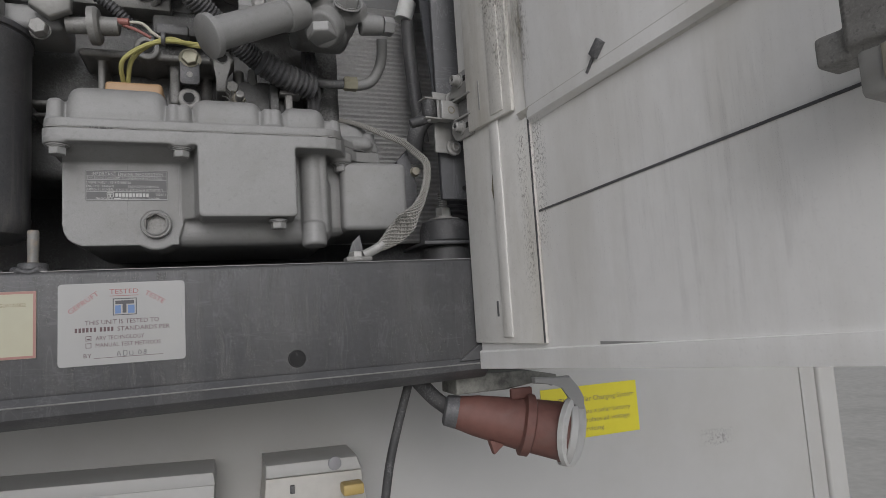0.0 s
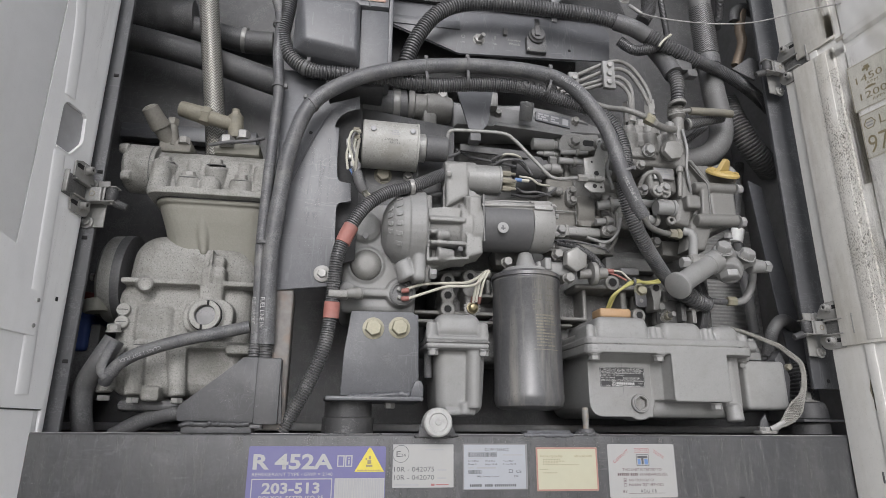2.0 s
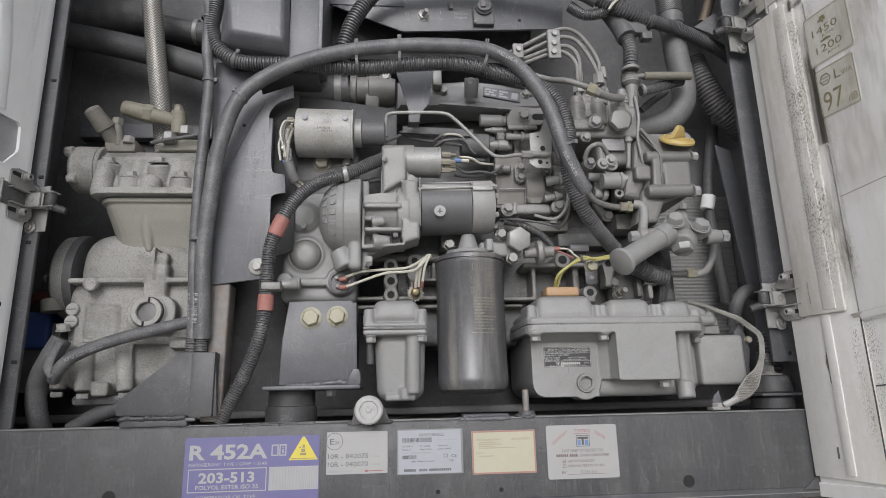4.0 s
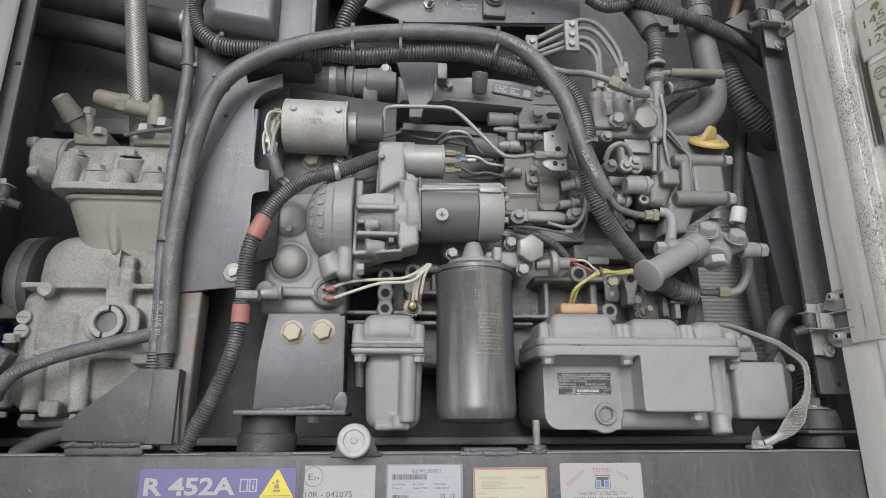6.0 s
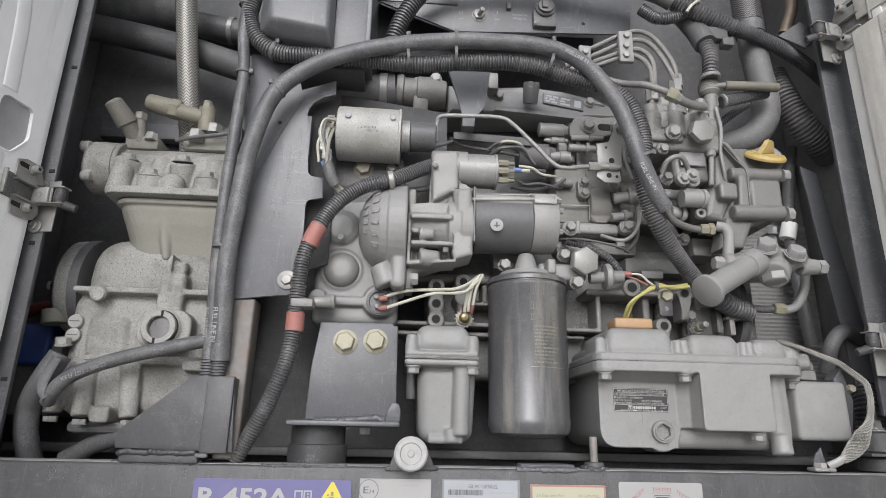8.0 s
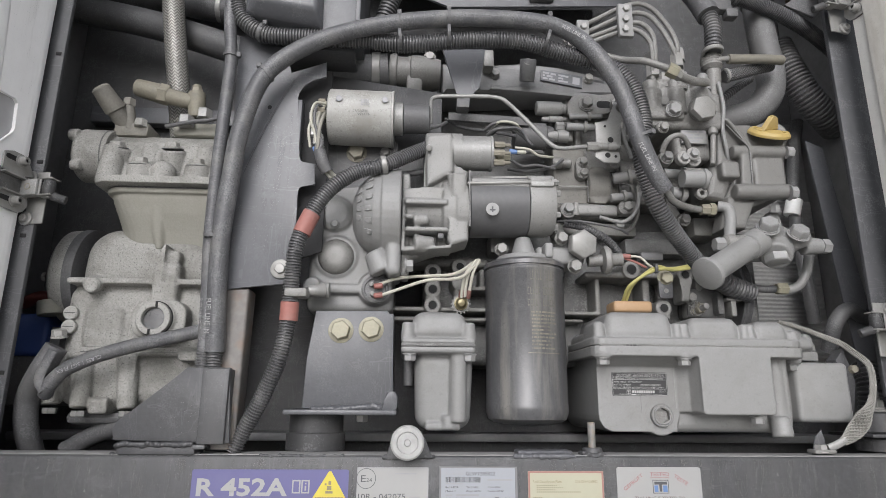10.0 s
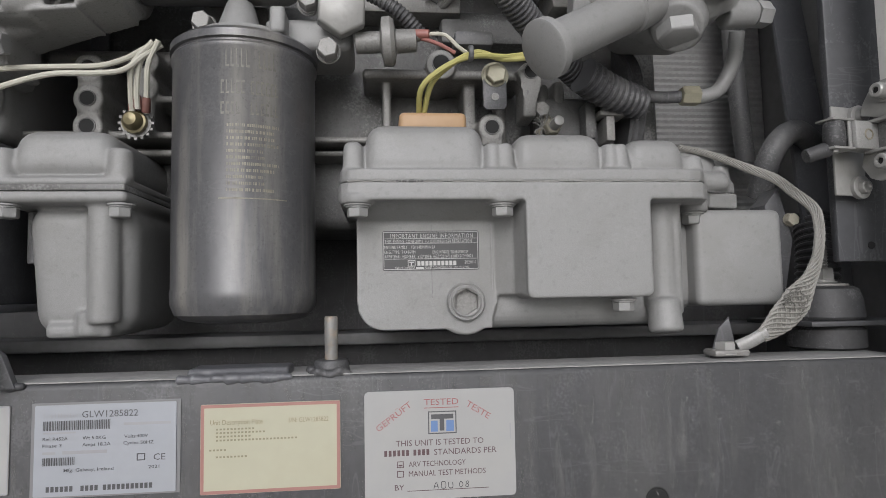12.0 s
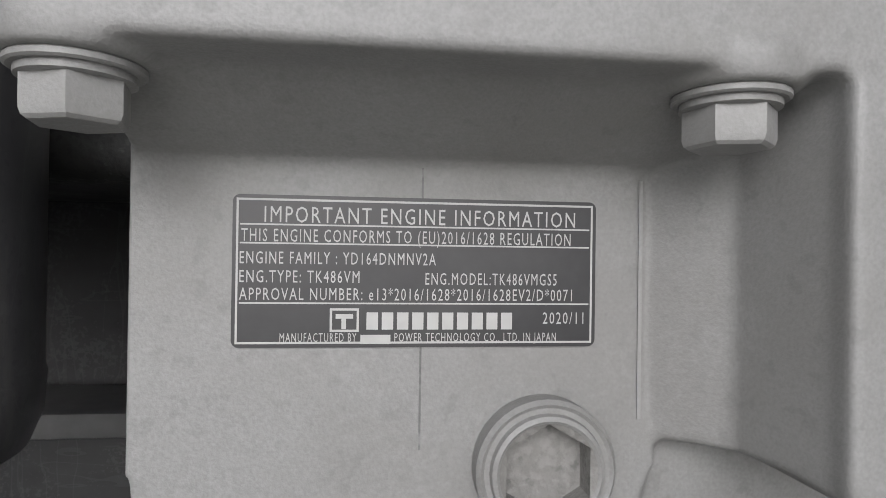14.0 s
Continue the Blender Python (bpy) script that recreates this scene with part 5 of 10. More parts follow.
rod((-0.04, 0.03, 1.644), (-0.04, 0.03, 1.666), 0.0088, 0.0075, 0.002, 20, bm)
rod((0.035, 0.03, 1.644), (0.0355, 0.03, 1.666), 0.0088, 0.0075, 0.002, 20, bm)
casting("small_cover", bm, CAST, engine, "", 0.0016, 4)
bolt((-0.0374, 0.03, 1.628), (0, 0, -1), 0.013, 0.007, pan, CAST, 0.009)
bolt((0.0355, 0.03, 1.628), (0, 0, -1), 0.013, 0.007, pan, CAST, 0.009)
part("rear_bolts", rod((-0.0386, 0.07, 1.59), (-0.0388, 0.07, 1.628), 0.006), BLACK, pan)

# block front: scalloped lugs, ledges and sunk panels
bm = bmesh.new()
for z in (1.740, 1.716, 1.6945):
    rod((-0.0085, 0.13, z), (-0.0085, 0.075, z), 0.0118, 0.0112, 0.001, 24, bm)
box((-0.0175, 0.077, 1.686), (0.0005, 0.13, 1.746), 0.001, 2, bm)
for x, z in ((0.0285, 1.749), (0.0285, 1.728)):
    rod((x, 0.13, z), (x, 0.082, z), 0.0128, 0.0118, 0.001, 24, bm)
box((0.021, 0.084, 1.69), (0.037, 0.13, 1.748), 0.002, 2, bm)
box((-0.062, 0.085, 1.688), (0.068, 0.14, 1.694), 0.002, 2, bm)
box((0.036, 0.085, 1.717), (0.07, 0.14, 1.7225), 0.002, 2, bm)
box((-0.062, 0.095, 1.676), (0.068, 0.14, 1.682), 0.002, 2, bm)
box((0.0555, 0.09, 1.72), (0.0635, 0.14, 1.748), 0.003, 2, bm)
box((-0.055, 0.1, 1.752), (0.07, 0.14, 1.765), 0.006, 3, bm)
casting("block_face", bm, CAST2, engine, "", 0.0014, 2)
bm = bmesh.new()
box((0.155, 0.088, 1.686), (0.222, 0.14, 1.6915), 0.002, 2, bm)
box((0.155, 0.098, 1.6775), (0.2, 0.14, 1.682), 0.002, 2, bm)
box((0.1985, 0.078, 1.737), (0.3333, 0.14, 1.745), 0.003, 2, bm)
box((0.2145, 0.088, 1.69), (0.2215, 0.14, 1.741), 0.002, 2, bm)
box((0.2817, 0.09, 1.694), (0.2922, 0.14, 1.744), 0.003, 2, bm)
rod((0.262, 0.14, 1.7475), (0.262, 0.074, 1.7475), 0.0135, 0.0125, 0.001, 24, bm)
plate([(0.3224, 1.742), (0.3301, 1.749), (0.3413, 1.75), (0.3475, 1.74), (0.3401, 1.729), (0.3387, 1.704), (0.3276, 1.704), (0.3288, 1.729)], 0.07, 0.03, bm, 0.003)
rod((0.3015, 0.1, 1.695), (0.3015, 0.07, 1.695), 0.0118, 0.0112, 0.001, 24, bm)
box((0.2925, 0.071, 1.68), (0.3105, 0.1, 1.694), 0.002, 2, bm)
rod((0.318, 0.125, 1.69), (0.318, 0.122, 1.735), 0.007, 0.006, 0.003, 16, bm)
rod((0.352, 0.11, 1.686), (0.352, 0.105, 1.742), 0.0075, 0.006, 0.003, 16, bm)
box((0.362, 0.1, 1.69), (0.372, 0.14, 1.745), 0.003, 2, bm)
face = casting("block_face", bm, CAST2, engine, "", 0.0014, 2)
for q, r in (((-0.0085, 0.0745, 1.740), 0.0056), ((-0.0085, 0.0745, 1.716), 0.0056), ((-0.0085, 0.0745, 1.6945), 0.0056), ((0.0285, 0.0815, 1.749), 0.0052), ((0.3347, 0.0695, 1.741), 0.0055), ((0.3015, 0.0695, 1.695), 0.0056), ((0.262, 0.0735, 1.748), 0.0068)):
    part("lug_hole", lathe(q, (0, -1, 0), [(0, r), (0.0006, r - 0.0003), (0.0008, r - 0.0018), (0.0008, 0.0)], 20), hole, face)
    part("lug_rim", ring(Vector(q) + Vector((0, 0.0006, 0)), (0, -1, 0), r - 0.0002, r + 0.0009, 0.0011, None, 20), GRIMY, face)
bk = part("bracket", plate([(0.2935, 1.7095), (0.2935, 1.7315), (0.3125, 1.7315), (0.3125, 1.7095), (0.31, 1.707), (0.296, 1.707)], 0.062, 0.003), FRAME, engine)
part("bracket_hole", lathe((0.303, 0.0616, 1.717), (0, -1, 0), [(0, 0.0032), (0.0004, 0.003), (0.0006, 0.002)], 16), CAST2, bk)
bolt((0.3035, 0.064, 1.7345), (0, -1, 0), 0.0145, 0.006, engine, GOLD, 0.011)
part("elbow_cover", box((0.4399, 0.06, 1.639), (0.4873, 0.14, 1.675), 0.012, 4), CAST, engine)

# flywheel housing
bm = box((-0.1714, 0.06, 1.681), (-0.0601, 0.2, 1.86), 0.01, 3)
box((-0.1665, 0.05, 1.704), (-0.06333, 0.1, 1.717), 0.004, 2, bm)
lathe((-0.1396, 0.062, 1.812), (0, -1, 0), [(0, 0.026), (0.006, 0.023), (0.011, 0.016), (0.013, 0.0)], 24, bm)
lathe((-0.1359, 0.062, 1.754), (0, -1, 0), [(0, 0.03), (0.003, 0.0285), (0.005, 0.0255), (0.005, 0.0)], 28, bm)
lathe((-0.0829, 0.062, 1.712), (0, -1, 0), [(0, 0.024), (0.012, 0.021), (0.013, 0.0)], 28, bm)
rod((-0.1635, 0.06, 1.714), (-0.1614, 0.035, 1.71), 0.012, 0.011, 0.001, 16, bm)
house = casting("flywheel_housing", bm, CAST, engine, "", 0.0016, 2)
part("dome", lathe((-0.1357, 0.058, 1.753), (0, -1, 0), [(0.0, 0.0235), (0.004, 0.023), (0.009, 0.0205), (0.0125, 0.016), (0.0148, 0.0095), (0.0155, 0.0)], 32), CAST2, house, "dull domed blanking plug")
bolt((-0.1384, 0.05, 1.795), (0, -1, 0), 0.009, 0.004, house, CAST, 0.006)
sensor = part("sensor", lathe((-0.0829, 0.048, 1.709), (0, -1, 0), [(0, 0.0175), (0.004, 0.0175), (0.005, 0.0155), (0.006, 0.0155), (0.0065, 0.0135), (0.004, 0.013)], 28), BLACK, house)
for q in ((-0.0873, 0.044, 1.714), (-0.0862, 0.044, 1.702)):
    part("terminal", rod(q, Vector(q) + Vector((0, -0.008, 0)), 0.003), CAST2, sensor)

# starter motor
starter = thing("starter_motor", "starter motor with a black body and cast silver nose", "starter", (0.022, 0.03, 1.773))
A = Vector((-0.0679, 0.05, 1.809))
dome = [(0.0, 0.057), (0.008, 0.057), (0.018, 0.0545), (0.03, 0.048), (0.04, 0.037), (0.046, 0.022), (0.048, 0.0)]
bm = lathe(A, (-1, 0, 0.03), dome, 36)
lathe((-0.0758, 0.05, 1.809), (1, 0, 0), [(0, 0.059), (0.022, 0.0605), (0.024, 0.059)], 36, bm)
box((-0.07015, 0.012, 1.722), (-0.05099, 0.09, 1.834), 0.007, 3, bm)
rod((-0.0847, 0.03, 1.754), (-0.0724, 0.03, 1.728), 0.014, 0.017, 0.003, 20, bm)
nose = casting("nose", bm, CAST, starter, "domed cast nose with raised bars", 0.0014, 2)
ss, rr = [p[0] for p in dome], [p[1] for p in dome]
for s, count, span in ((0.024, 6, 0.72), (0.0365, 4, 0.42)):
    r = float(np.interp(s, ss, rr))
    slope = math.atan2(float(np.interp(s - 0.004, ss, rr)) - float(np.interp(s + 0.004, ss, rr)), 0.008)
    for k in range(count):
        a = span - 2 * span * k / (count - 1)
        bm = box((-0.005, -0.0013, -0.0033), (0.005, 0.0011, 0.0033), 0.0006, 2)
        box((-0.002, -0.0016, -0.0036), (0.002, 0.0011, -0.001), 0.0004, 1, bm)
        place = Matrix.Translation(A + Vector((-s, -(r + 0.0003) * math.cos(a), (r + 0.0003) * math.sin(a) + s * 0.03))) @ Matrix.Rotation(-a, 4, "X") @ Matrix.Rotation(-slope, 4, "Z")
        bmesh.ops.transform(bm, matrix=place, verts=bm.verts)
        part("raised_bar", bm, CAST, nose)
bm = lathe((-0.0502, 0.05, 1.814), (1, 0, 0.01), [(0, 0.03), (0.05, 0.034), (0.052, 0.04), (0.068, 0.042), (0.069, 0.044), (0.084, 0.044)], 32)
plate([(-0.0425, 1.745), (-0.0455, 1.823), (-0.0202, 1.836), (-0.0227, 1.917), (0.0141, 1.921), (0.0151, 1.871), (0.0353, 1.87), (0.0363, 1.779), (0.0021, 1.761)], 0.033, 0.035, bm, 0.006)
lathe((-0.0219, 0.045, 1.901), (1, 0, 0), [(0, 0.021), (0.002, 0.023), (0.05, 0.0235)], 28, bm)
box((0.01087, 0.008, 1.821), (0.03179, 0.07, 1.857), 0.006, 3, bm)
box((-0.0479, 0.006, 1.812), (0.006343, 0.05, 1.819), 0.002, 2, bm)
box((-0.04646, 0.004, 1.776), (0.006945, 0.05, 1.782), 0.002, 2, bm)
box((-0.04708, 0.008, 1.793), (-0.0308, 0.05, 1.8), 0.004, 2, bm)
box((-0.04535, 0.014, 1.752), (-0.01774, 0.06, 1.76), 0.004, 2, bm)
rod((-0.0362, 0.012, 1.792), (-0.0174, 0.012, 1.793), 0.009, 0.007, 0.002, 16, bm)
rod((-0.035, 0.016, 1.763), (-0.0103, 0.02, 1.765), 0.011, 0.008, 0.002, 16, bm)
box((-0.052, 0.03, 1.724), (-0.041, 0.075, 1.862), 0.003, 2, bm)
plate([(0.0075, 1.858), (0.0325, 1.859), (0.0335, 1.768), (0.01, 1.7605), (0.006, 1.77), (0.011, 1.8), (0.0085, 1.822)], 0.0125, 0.05, bm, 0.004)
plate([(-0.051, 1.836), (-0.02, 1.839), (0.009, 1.84), (0.009, 1.822), (-0.05, 1.818)], 0.018, 0.05, bm, 0.003)
box((-0.051, 0.0125, 1.752), (-0.0465, 0.06, 1.822), 0.0015, 2, bm)
box((-0.048, 0.012, 1.8175), (0.011, 0.05, 1.8225), 0.0015, 2, bm)
plate([(-0.049, 1.757), (0.011, 1.761), (0.0125, 1.7575), (-0.047, 1.752)], 0.0125, 0.045, bm, 0.001)
rod((-0.041, 0.045, 1.806), (-0.041, 0.022, 1.806), 0.0065, 0.0058, 0.002, 16, bm)
box((-0.0405, 0.026, 1.7885), (-0.0175, 0.05, 1.808), 0.004, 3, bm)
box((-0.012, 0.028, 1.7575), (-0.006, 0.05, 1.82), 0.002, 2, bm)
plate([(-0.0215, 1.906), (-0.018, 1.914), (0.012, 1.918), (0.015, 1.91), (0.015, 1.862), (-0.0205, 1.84)], 0.021, 0.03, bm, 0.005)
casting("casing", bm, RAW, starter, "raw cast drive housing with ribs", 0.0013, 2)
part("casing_joint", box((0.0335, 0.0085, 1.785), (0.0358, 0.06, 1.86), 0.0005), GRIMY, starter)
part("casing_slot", box((-0.005555, 0.005, 1.767), (0.001454, 0.02, 1.774), 0.001), BLACK, starter)
part("body", lathe((0.036, 0.05, 1.823), (1, 0, 0.015), [(0, 0.0395), (0.001, 0.041), (0.076, 0.041), (0.077, 0.0395)], 40), mat("satin_black_paint", (0.085, 0.085, 0.087), 0.5, 0, 200, 0.2, 0.1, (0.085, 0.084, 0.081), 9, 0.6), starter)
part("end_cap", lathe((0.1135, 0.05, 1.826), (1, 0, 0.015), [(0, 0.041), (0.001, 0.0415), (0.028, 0.0415), (0.034, 0.039), (0.036, 0.03), (0.037, 0.0)], 40), RAW, starter)
part("badge", lathe((0.0636, 0.0092, 1.808), (0, -1, 0), [(0, 0.0085), (0.0006, 0.0085), (0.0008, 0.0075), (0.0006, 0.0)], 24), CAST, starter)
part("badge_cross", bars([(-0.0045 + 0.0634, -0.001 + 1.807, 0.0045 + 0.0634, 0.001 + 1.807), (-0.001 + 0.0634, -0.0045 + 1.807, 0.001 + 0.0634, 0.0045 + 1.807)], 0.0085), INK, starter, smooth=0)
part("tie_rod", rod((0.0316, 0.012, 1.843), (0.1455, 0.012, 1.848), 0.0025), STEEL, starter)
part("tie_rod", rod((0.0341, 0.03, 1.856), (0.146, 0.03, 1.861), 0.0025), STEEL, starter)
bolt((0.141, 0.012, 1.848), (1, 0, 0), 0.008, 0.006, starter)
for q in ((0.1161, 0.02, 1.855), (0.1135, 0.01, 1.844)):
    part("end_tab", box(Vector(q) + Vector((0, -0.003, -0.004)), Vector(q) + Vector((0.03, 0.006, 0.003)), 0.0015), ALU, starter)
part("end_shield", box((0.1125, 0.0105, 1.83), (0.1425, 0.05, 1.856), 0.004, 3), RAW, starter)
part("rod_cover", box((0.036, 0.012, 1.8395), (0.113, 0.03, 1.8515), 0.003, 3), RAW, starter, "bright strip along the starter body")
for a in (-70, -35, 10, 40):
    q = Vector((0.148, 0.05, 1.827)) + Vector((0.0, -0.036 * math.cos(radians(a)), 0.036 * math.sin(radians(a))))
    part("end_screw", hex_head(q, (1, 0, 0.015), 0.007, 0.005), ALU, starter)
bolt((-0.0458, 0.02, 1.735), (1, 0, 0), 0.014, 0.008, starter, CAST, 0.009)
sol = part("solenoid", lathe((0.0147, 0.045, 1.898), (1, 0, 0), [(0, 0.022), (0.001, 0.0235), (0.05, 0.0235), (0.0505, 0.0245), (0.0535, 0.0245), (0.054, 0.021)], 32), ALU, starter)
for q in (Vector((0.0698, 0.03, 1.905)), Vector((0.0681, 0.022, 1.89)), Vector((0.069, 0.03, 1.88))):
    part("terminal", hex_head(q, (1, 0, 0), 0.008, 0.014), BRASS, sol)
    part("terminal_bolt", rod(q, q + Vector((0.022, 0, 0)), 0.0025), BRASS, sol)
part("pin", rod((-0.0176, 0.02, 1.894), (-0.018, 0.012, 1.89), 0.004), STEEL, starter)

# glow canister (silver) above the starter
can = thing("canister", "silver cylindrical relay with a black boot", "relay", (-0.1058, 0.03, 1.9))
part("shell", lathe((-0.1506, 0.035, 1.94), (1, 0, -0.015), [(0, 0.035), (0.0015, 0.037), (0.082, 0.037), (0.083, 0.038), (0.0855, 0.038), (0.086, 0.035)], 40), mat("silver_lacquer", (0.31, 0.307, 0.29), 0.55, 0.05, 300, 0.15, 0.1, (0.2, 0.19, 0.16), 22, 0.6, speck=0.4, speck_scale=240, dust=0.3), can)
part("label_print", bars([(-0.1071 + 0.0022 * k, 1.94 + 0.003 * r, -0.1071 + 0.0022 * k + 0.0014, 1.94 + 0.003 * r + 0.0018) for k in range(5) for r in range(3)], -0.0035), GREYINK, can, smooth=0)
for q in ((-0.1349, -0.003, 1.948), (-0.076, -0.003, 1.948)):
    part("rivet_spot", rod(q, Vector(q) + Vector((0, -0.0015, 0)), 0.0042), GREYINK, can)
letters("411566", can, *(-0.0947, 1.929), -0.0025, 0.016, 0.0032, INK, tilt=180)
letters("REV.AT", can, *(-0.0983, 1.934), -0.0025, 0.02, 0.0034, INK, tilt=180)
part("collar", lathe((-0.0643, 0.035, 1.94), (1, 0, 0), [(0, 0.022), (0.011, 0.022), (0.012, 0.02)], 28), ALU, can)
part("boot", lathe((-0.0525, 0.035, 1.941), (1, 0, 0), [(0, 0.018), (0.001, 0.0205), (0.034, 0.0195), (0.036, 0.017)], 28), BLACK, can)
for q in ((-0.1555, 0.02, 1.954), (-0.1545, 0.012, 1.939), (-0.1554, 0.03, 1.933)):
    part("terminal", hex_head(q, (-1, 0, 0), 0.008, 0.009), BRASS, can)
part("bracket", plate([(-0.1891, 1.843), (-0.1926, 1.915), (-0.0597, 1.919), (-0.0591, 1.855)], 0.06, 0.006), DARK, can)
bolt((-0.1153, 0.06, 1.9), (0, -1, 0), 0.019, 0.008, can, BRASS, 0.014)
bolt((-0.0761, 0.06, 1.901), (0, -1, 0), 0.011, 0.006, can, None, 0.008)

# oil filter and its head
filt = thing("oil_filter", "dark glossy spin-on oil filter with worn yellow print", "oil filter", (0.1115, 0.062, 1.545))
C = Vector((0.1115, 0.062, 1.545))
part("can", lathe(C, (0, 0, 1), [(0, 0.03), (0.002, 0.042), (0.006, 0.0485), (0.013, 0.0512), (0.022, 0.0518), (0.024, 0.0512), (0.186, 0.0512), (0.188, 0.0525), (0.191, 0.0525), (0.193, 0.0508), (0.1945, 0.0508), (0.195, 0.0532), (0.2, 0.0532), (0.2015, 0.0515), (0.2035, 0.049), (0.2045, 0.03)], 64), FILTER, filt)
rnd = random.Random(8)
yl = mat("worn_yellow_print", (0.2, 0.185, 0.14), 0.5, 0, 500, 0.5, 0, (0.06, 0.06, 0.058), 60, 0.9)
bm = bmesh.new()


def printed(a0, a1, z, high):
    """One printed bar on the can, bent round it."""
    bm.faces.new([bm.verts.new((C.x + 0.05145 * math.cos(aa), C.y + 0.05145 * math.sin(aa), z + dz)) for aa, dz in ((a0, 0), (a1, 0), (a1, high), (a0, high))])


for row in range(11):
    z, a, stop = 1.6335 + row * 0.0044, -1.6, -1.0 + rnd.choice((0, 0.02, 0.08, -0.12))
    while a < stop:
        w = rnd.uniform(0.008, 0.026)
        printed(a, min(a + w, stop), z, 0.0021)
        a += w + rnd.choice((0.007, 0.007, 0.009, 0.024))
fine_print, bm = bm, bmesh.new()
for z, high, runs in ((1.686, 0.0085, ((-1.68, -1.45), (-1.3, -0.95))), (1.7, 0.0095, ((-1.68, -1.42), (-1.3, -0.92))), (1.7185, 0.0145, ((-1.62, -1.36), (-1.2, -0.95)))):
    for a, stop in runs:
        while a < stop:
            w = 0.045
            printed(a, a + 0.014, z, high), printed(a + 0.014, a + w, z, 0.0016)
            if rnd.random() < 0.6:
                printed(a + 0.014, a + w, z + high - 0.0016, 0.0016)
            a += w + 0.02
tagged(part("print", bm, mat("rubbed_off_print", (0.125, 0.12, 0.1), 0.5, 0, 500, 0.5, 0, (0.065, 0.065, 0.062), 70, 0.9), filt, "rubbed-off large print", 0), kind="stuff")
bm = fine_print
for k in range(10):
    printed(-1.7 + 0.09 * k, -1.7 + 0.09 * (k + 1), 1.6285, 0.0008)
tagged(part("print", bm, yl, filt, "worn yellow printed bars", 0), kind="stuff")
head = part("filter_head", rod((C.x, C.y, C.z + 0.2), (C.x, C.y, C.z + 0.2125), 0.041, 0.037, 0.003), CAST, engine)
part("head_neck", rod((0.109, 0.05, 1.755), (0.1095, 0.052, 1.782), 0.0165, 0.0105, 0.003), CAST, head)
part("head_lug", box((0.134, 0.03, 1.752), (0.145, 0.07, 1.772), 0.003, 3), CAST, head)
part("head_arm", box((0.1267, 0.05, 1.748), (0.1919, 0.11, 1.772), 0.006, 3), CAST, head)
part("hex_plug", hex_head((0.1841, 0.045, 1.773), (0.1, -1, -0.15), 0.034, 0.014, 0.016, None, 0.5), STEEL, head)
bolt((0.1749, 0.045, 1.743), (0, -1, 0), 0.014, 0.01, head, CAST2, 0.009)
bolt((0.1603, 0.05, 1.782), (0, -1, 0), 0.013, 0.01, head, CAST2, 0.009)
bolt((0.0814, 0.06, 1.768), (0, -1, 0), 0.013, 0.01, head, CAST2, 0.009)
sw = part("pressure_switch", lathe((0.1952, 0.05, 1.753), (1, -0.05, 0.05), [(0, 0.008), (0.018, 0.008), (0.02, 0.018), (0.026, 0.0185), (0.029, 0.016), (0.03, 0.009), (0.045, 0.0085), (0.046, 0.005)], 26), CAST2, engine, "grey pressure switch")
part("terminal", rod((0.2307, 0.045, 1.757), (0.2457, 0.045, 1.759), 0.004), STEEL, sw)

# engine mount bracket
mount = thing("mount_bracket", "dark grey steel engine mount on a rubber block", "bracket", (-0.1171, 0.05, 1.511))
part("face", plate([(-0.1544, 1.679), (-0.0658, 1.68), (-0.0582, 1.67), (-0.0564, 1.561), (-0.1646, 1.562), (-0.1617, 1.621)], 0.035, 0.006), PANEL2, mount)
part("side", box((-0.06361, 0.036, 1.561), (-0.05824, 0.12, 1.677), 0.001), PANEL2, mount)
part("foot", box((-0.1838, 0.02, 1.555), (-0.05132, 0.14, 1.561), 0.002), PANEL2, mount)
part("lip", plate([(-0.071, 1.5605), (-0.0525, 1.5605), (-0.0508, 1.564), (-0.0508, 1.576), (-0.0535, 1.582), (-0.059, 1.5835), (-0.064, 1.5815), (-0.0665, 1.572)], 0.026, 0.01, None, 0.002), PANEL2, mount)
for q in ((-0.1224, 0.035, 1.655), (-0.0854, 0.035, 1.657)):
    bolt(q, (0, -1, 0), 0.021, 0.009, mount, GOLD, 0.0155)
bead((-0.1495, 0.033, 1.561), (-0.0605, 0.033, 1.565), 0.005, mount, None, PANEL2)
part("rubber", lathe((-0.1513, 0.075, 1.511), (0, 0, 1), [(0, 0.034), (0.002, 0.036), (0.022, 0.036), (0.023, 0.033), (0.044, 0.033), (0.046, 0.036), (0.05, 0.036)], 36), MOUNT, mount)
bolt((-0.0942, 0.06, 1.554), (0, 0, -1), 0.013, 0.008, mount)

# ---- compressor ----
comp = thing("compressor", "dusty cast-alloy refrigerant compressor with a beige cylinder", "compressor", (-0.3871, 0.14, 1.546))
bm = box((-0.4845, 0.08, 1.56), (-0.2963, 0.24, 1.721), 0.024, 5, None, (0.95, 1.0))
box((-0.4769, 0.088, 1.698), (-0.2957, 0.24, 1.8), 0.04, 7, bm, (1.08, 1.0))
box((-0.4762, 0.066, 1.714), (-0.2936, 0.12, 1.722), 0.002, 2, bm)
rod((-0.4517, 0.09, 1.718), (-0.4392, 0.058, 1.71), 0.012, 0.01, 0.001, 16, bm)
box((-0.3553, 0.06, 1.719), (-0.3537, 0.11, 1.768), 0.003, 2, bm)
box((-0.4475, 0.069, 1.6285), (-0.2925, 0.11, 1.6345), 0.0015, 2, bm)
box((-0.3629, 0.07, 1.743), (-0.3396, 0.11, 1.761), 0.006, 2, bm)
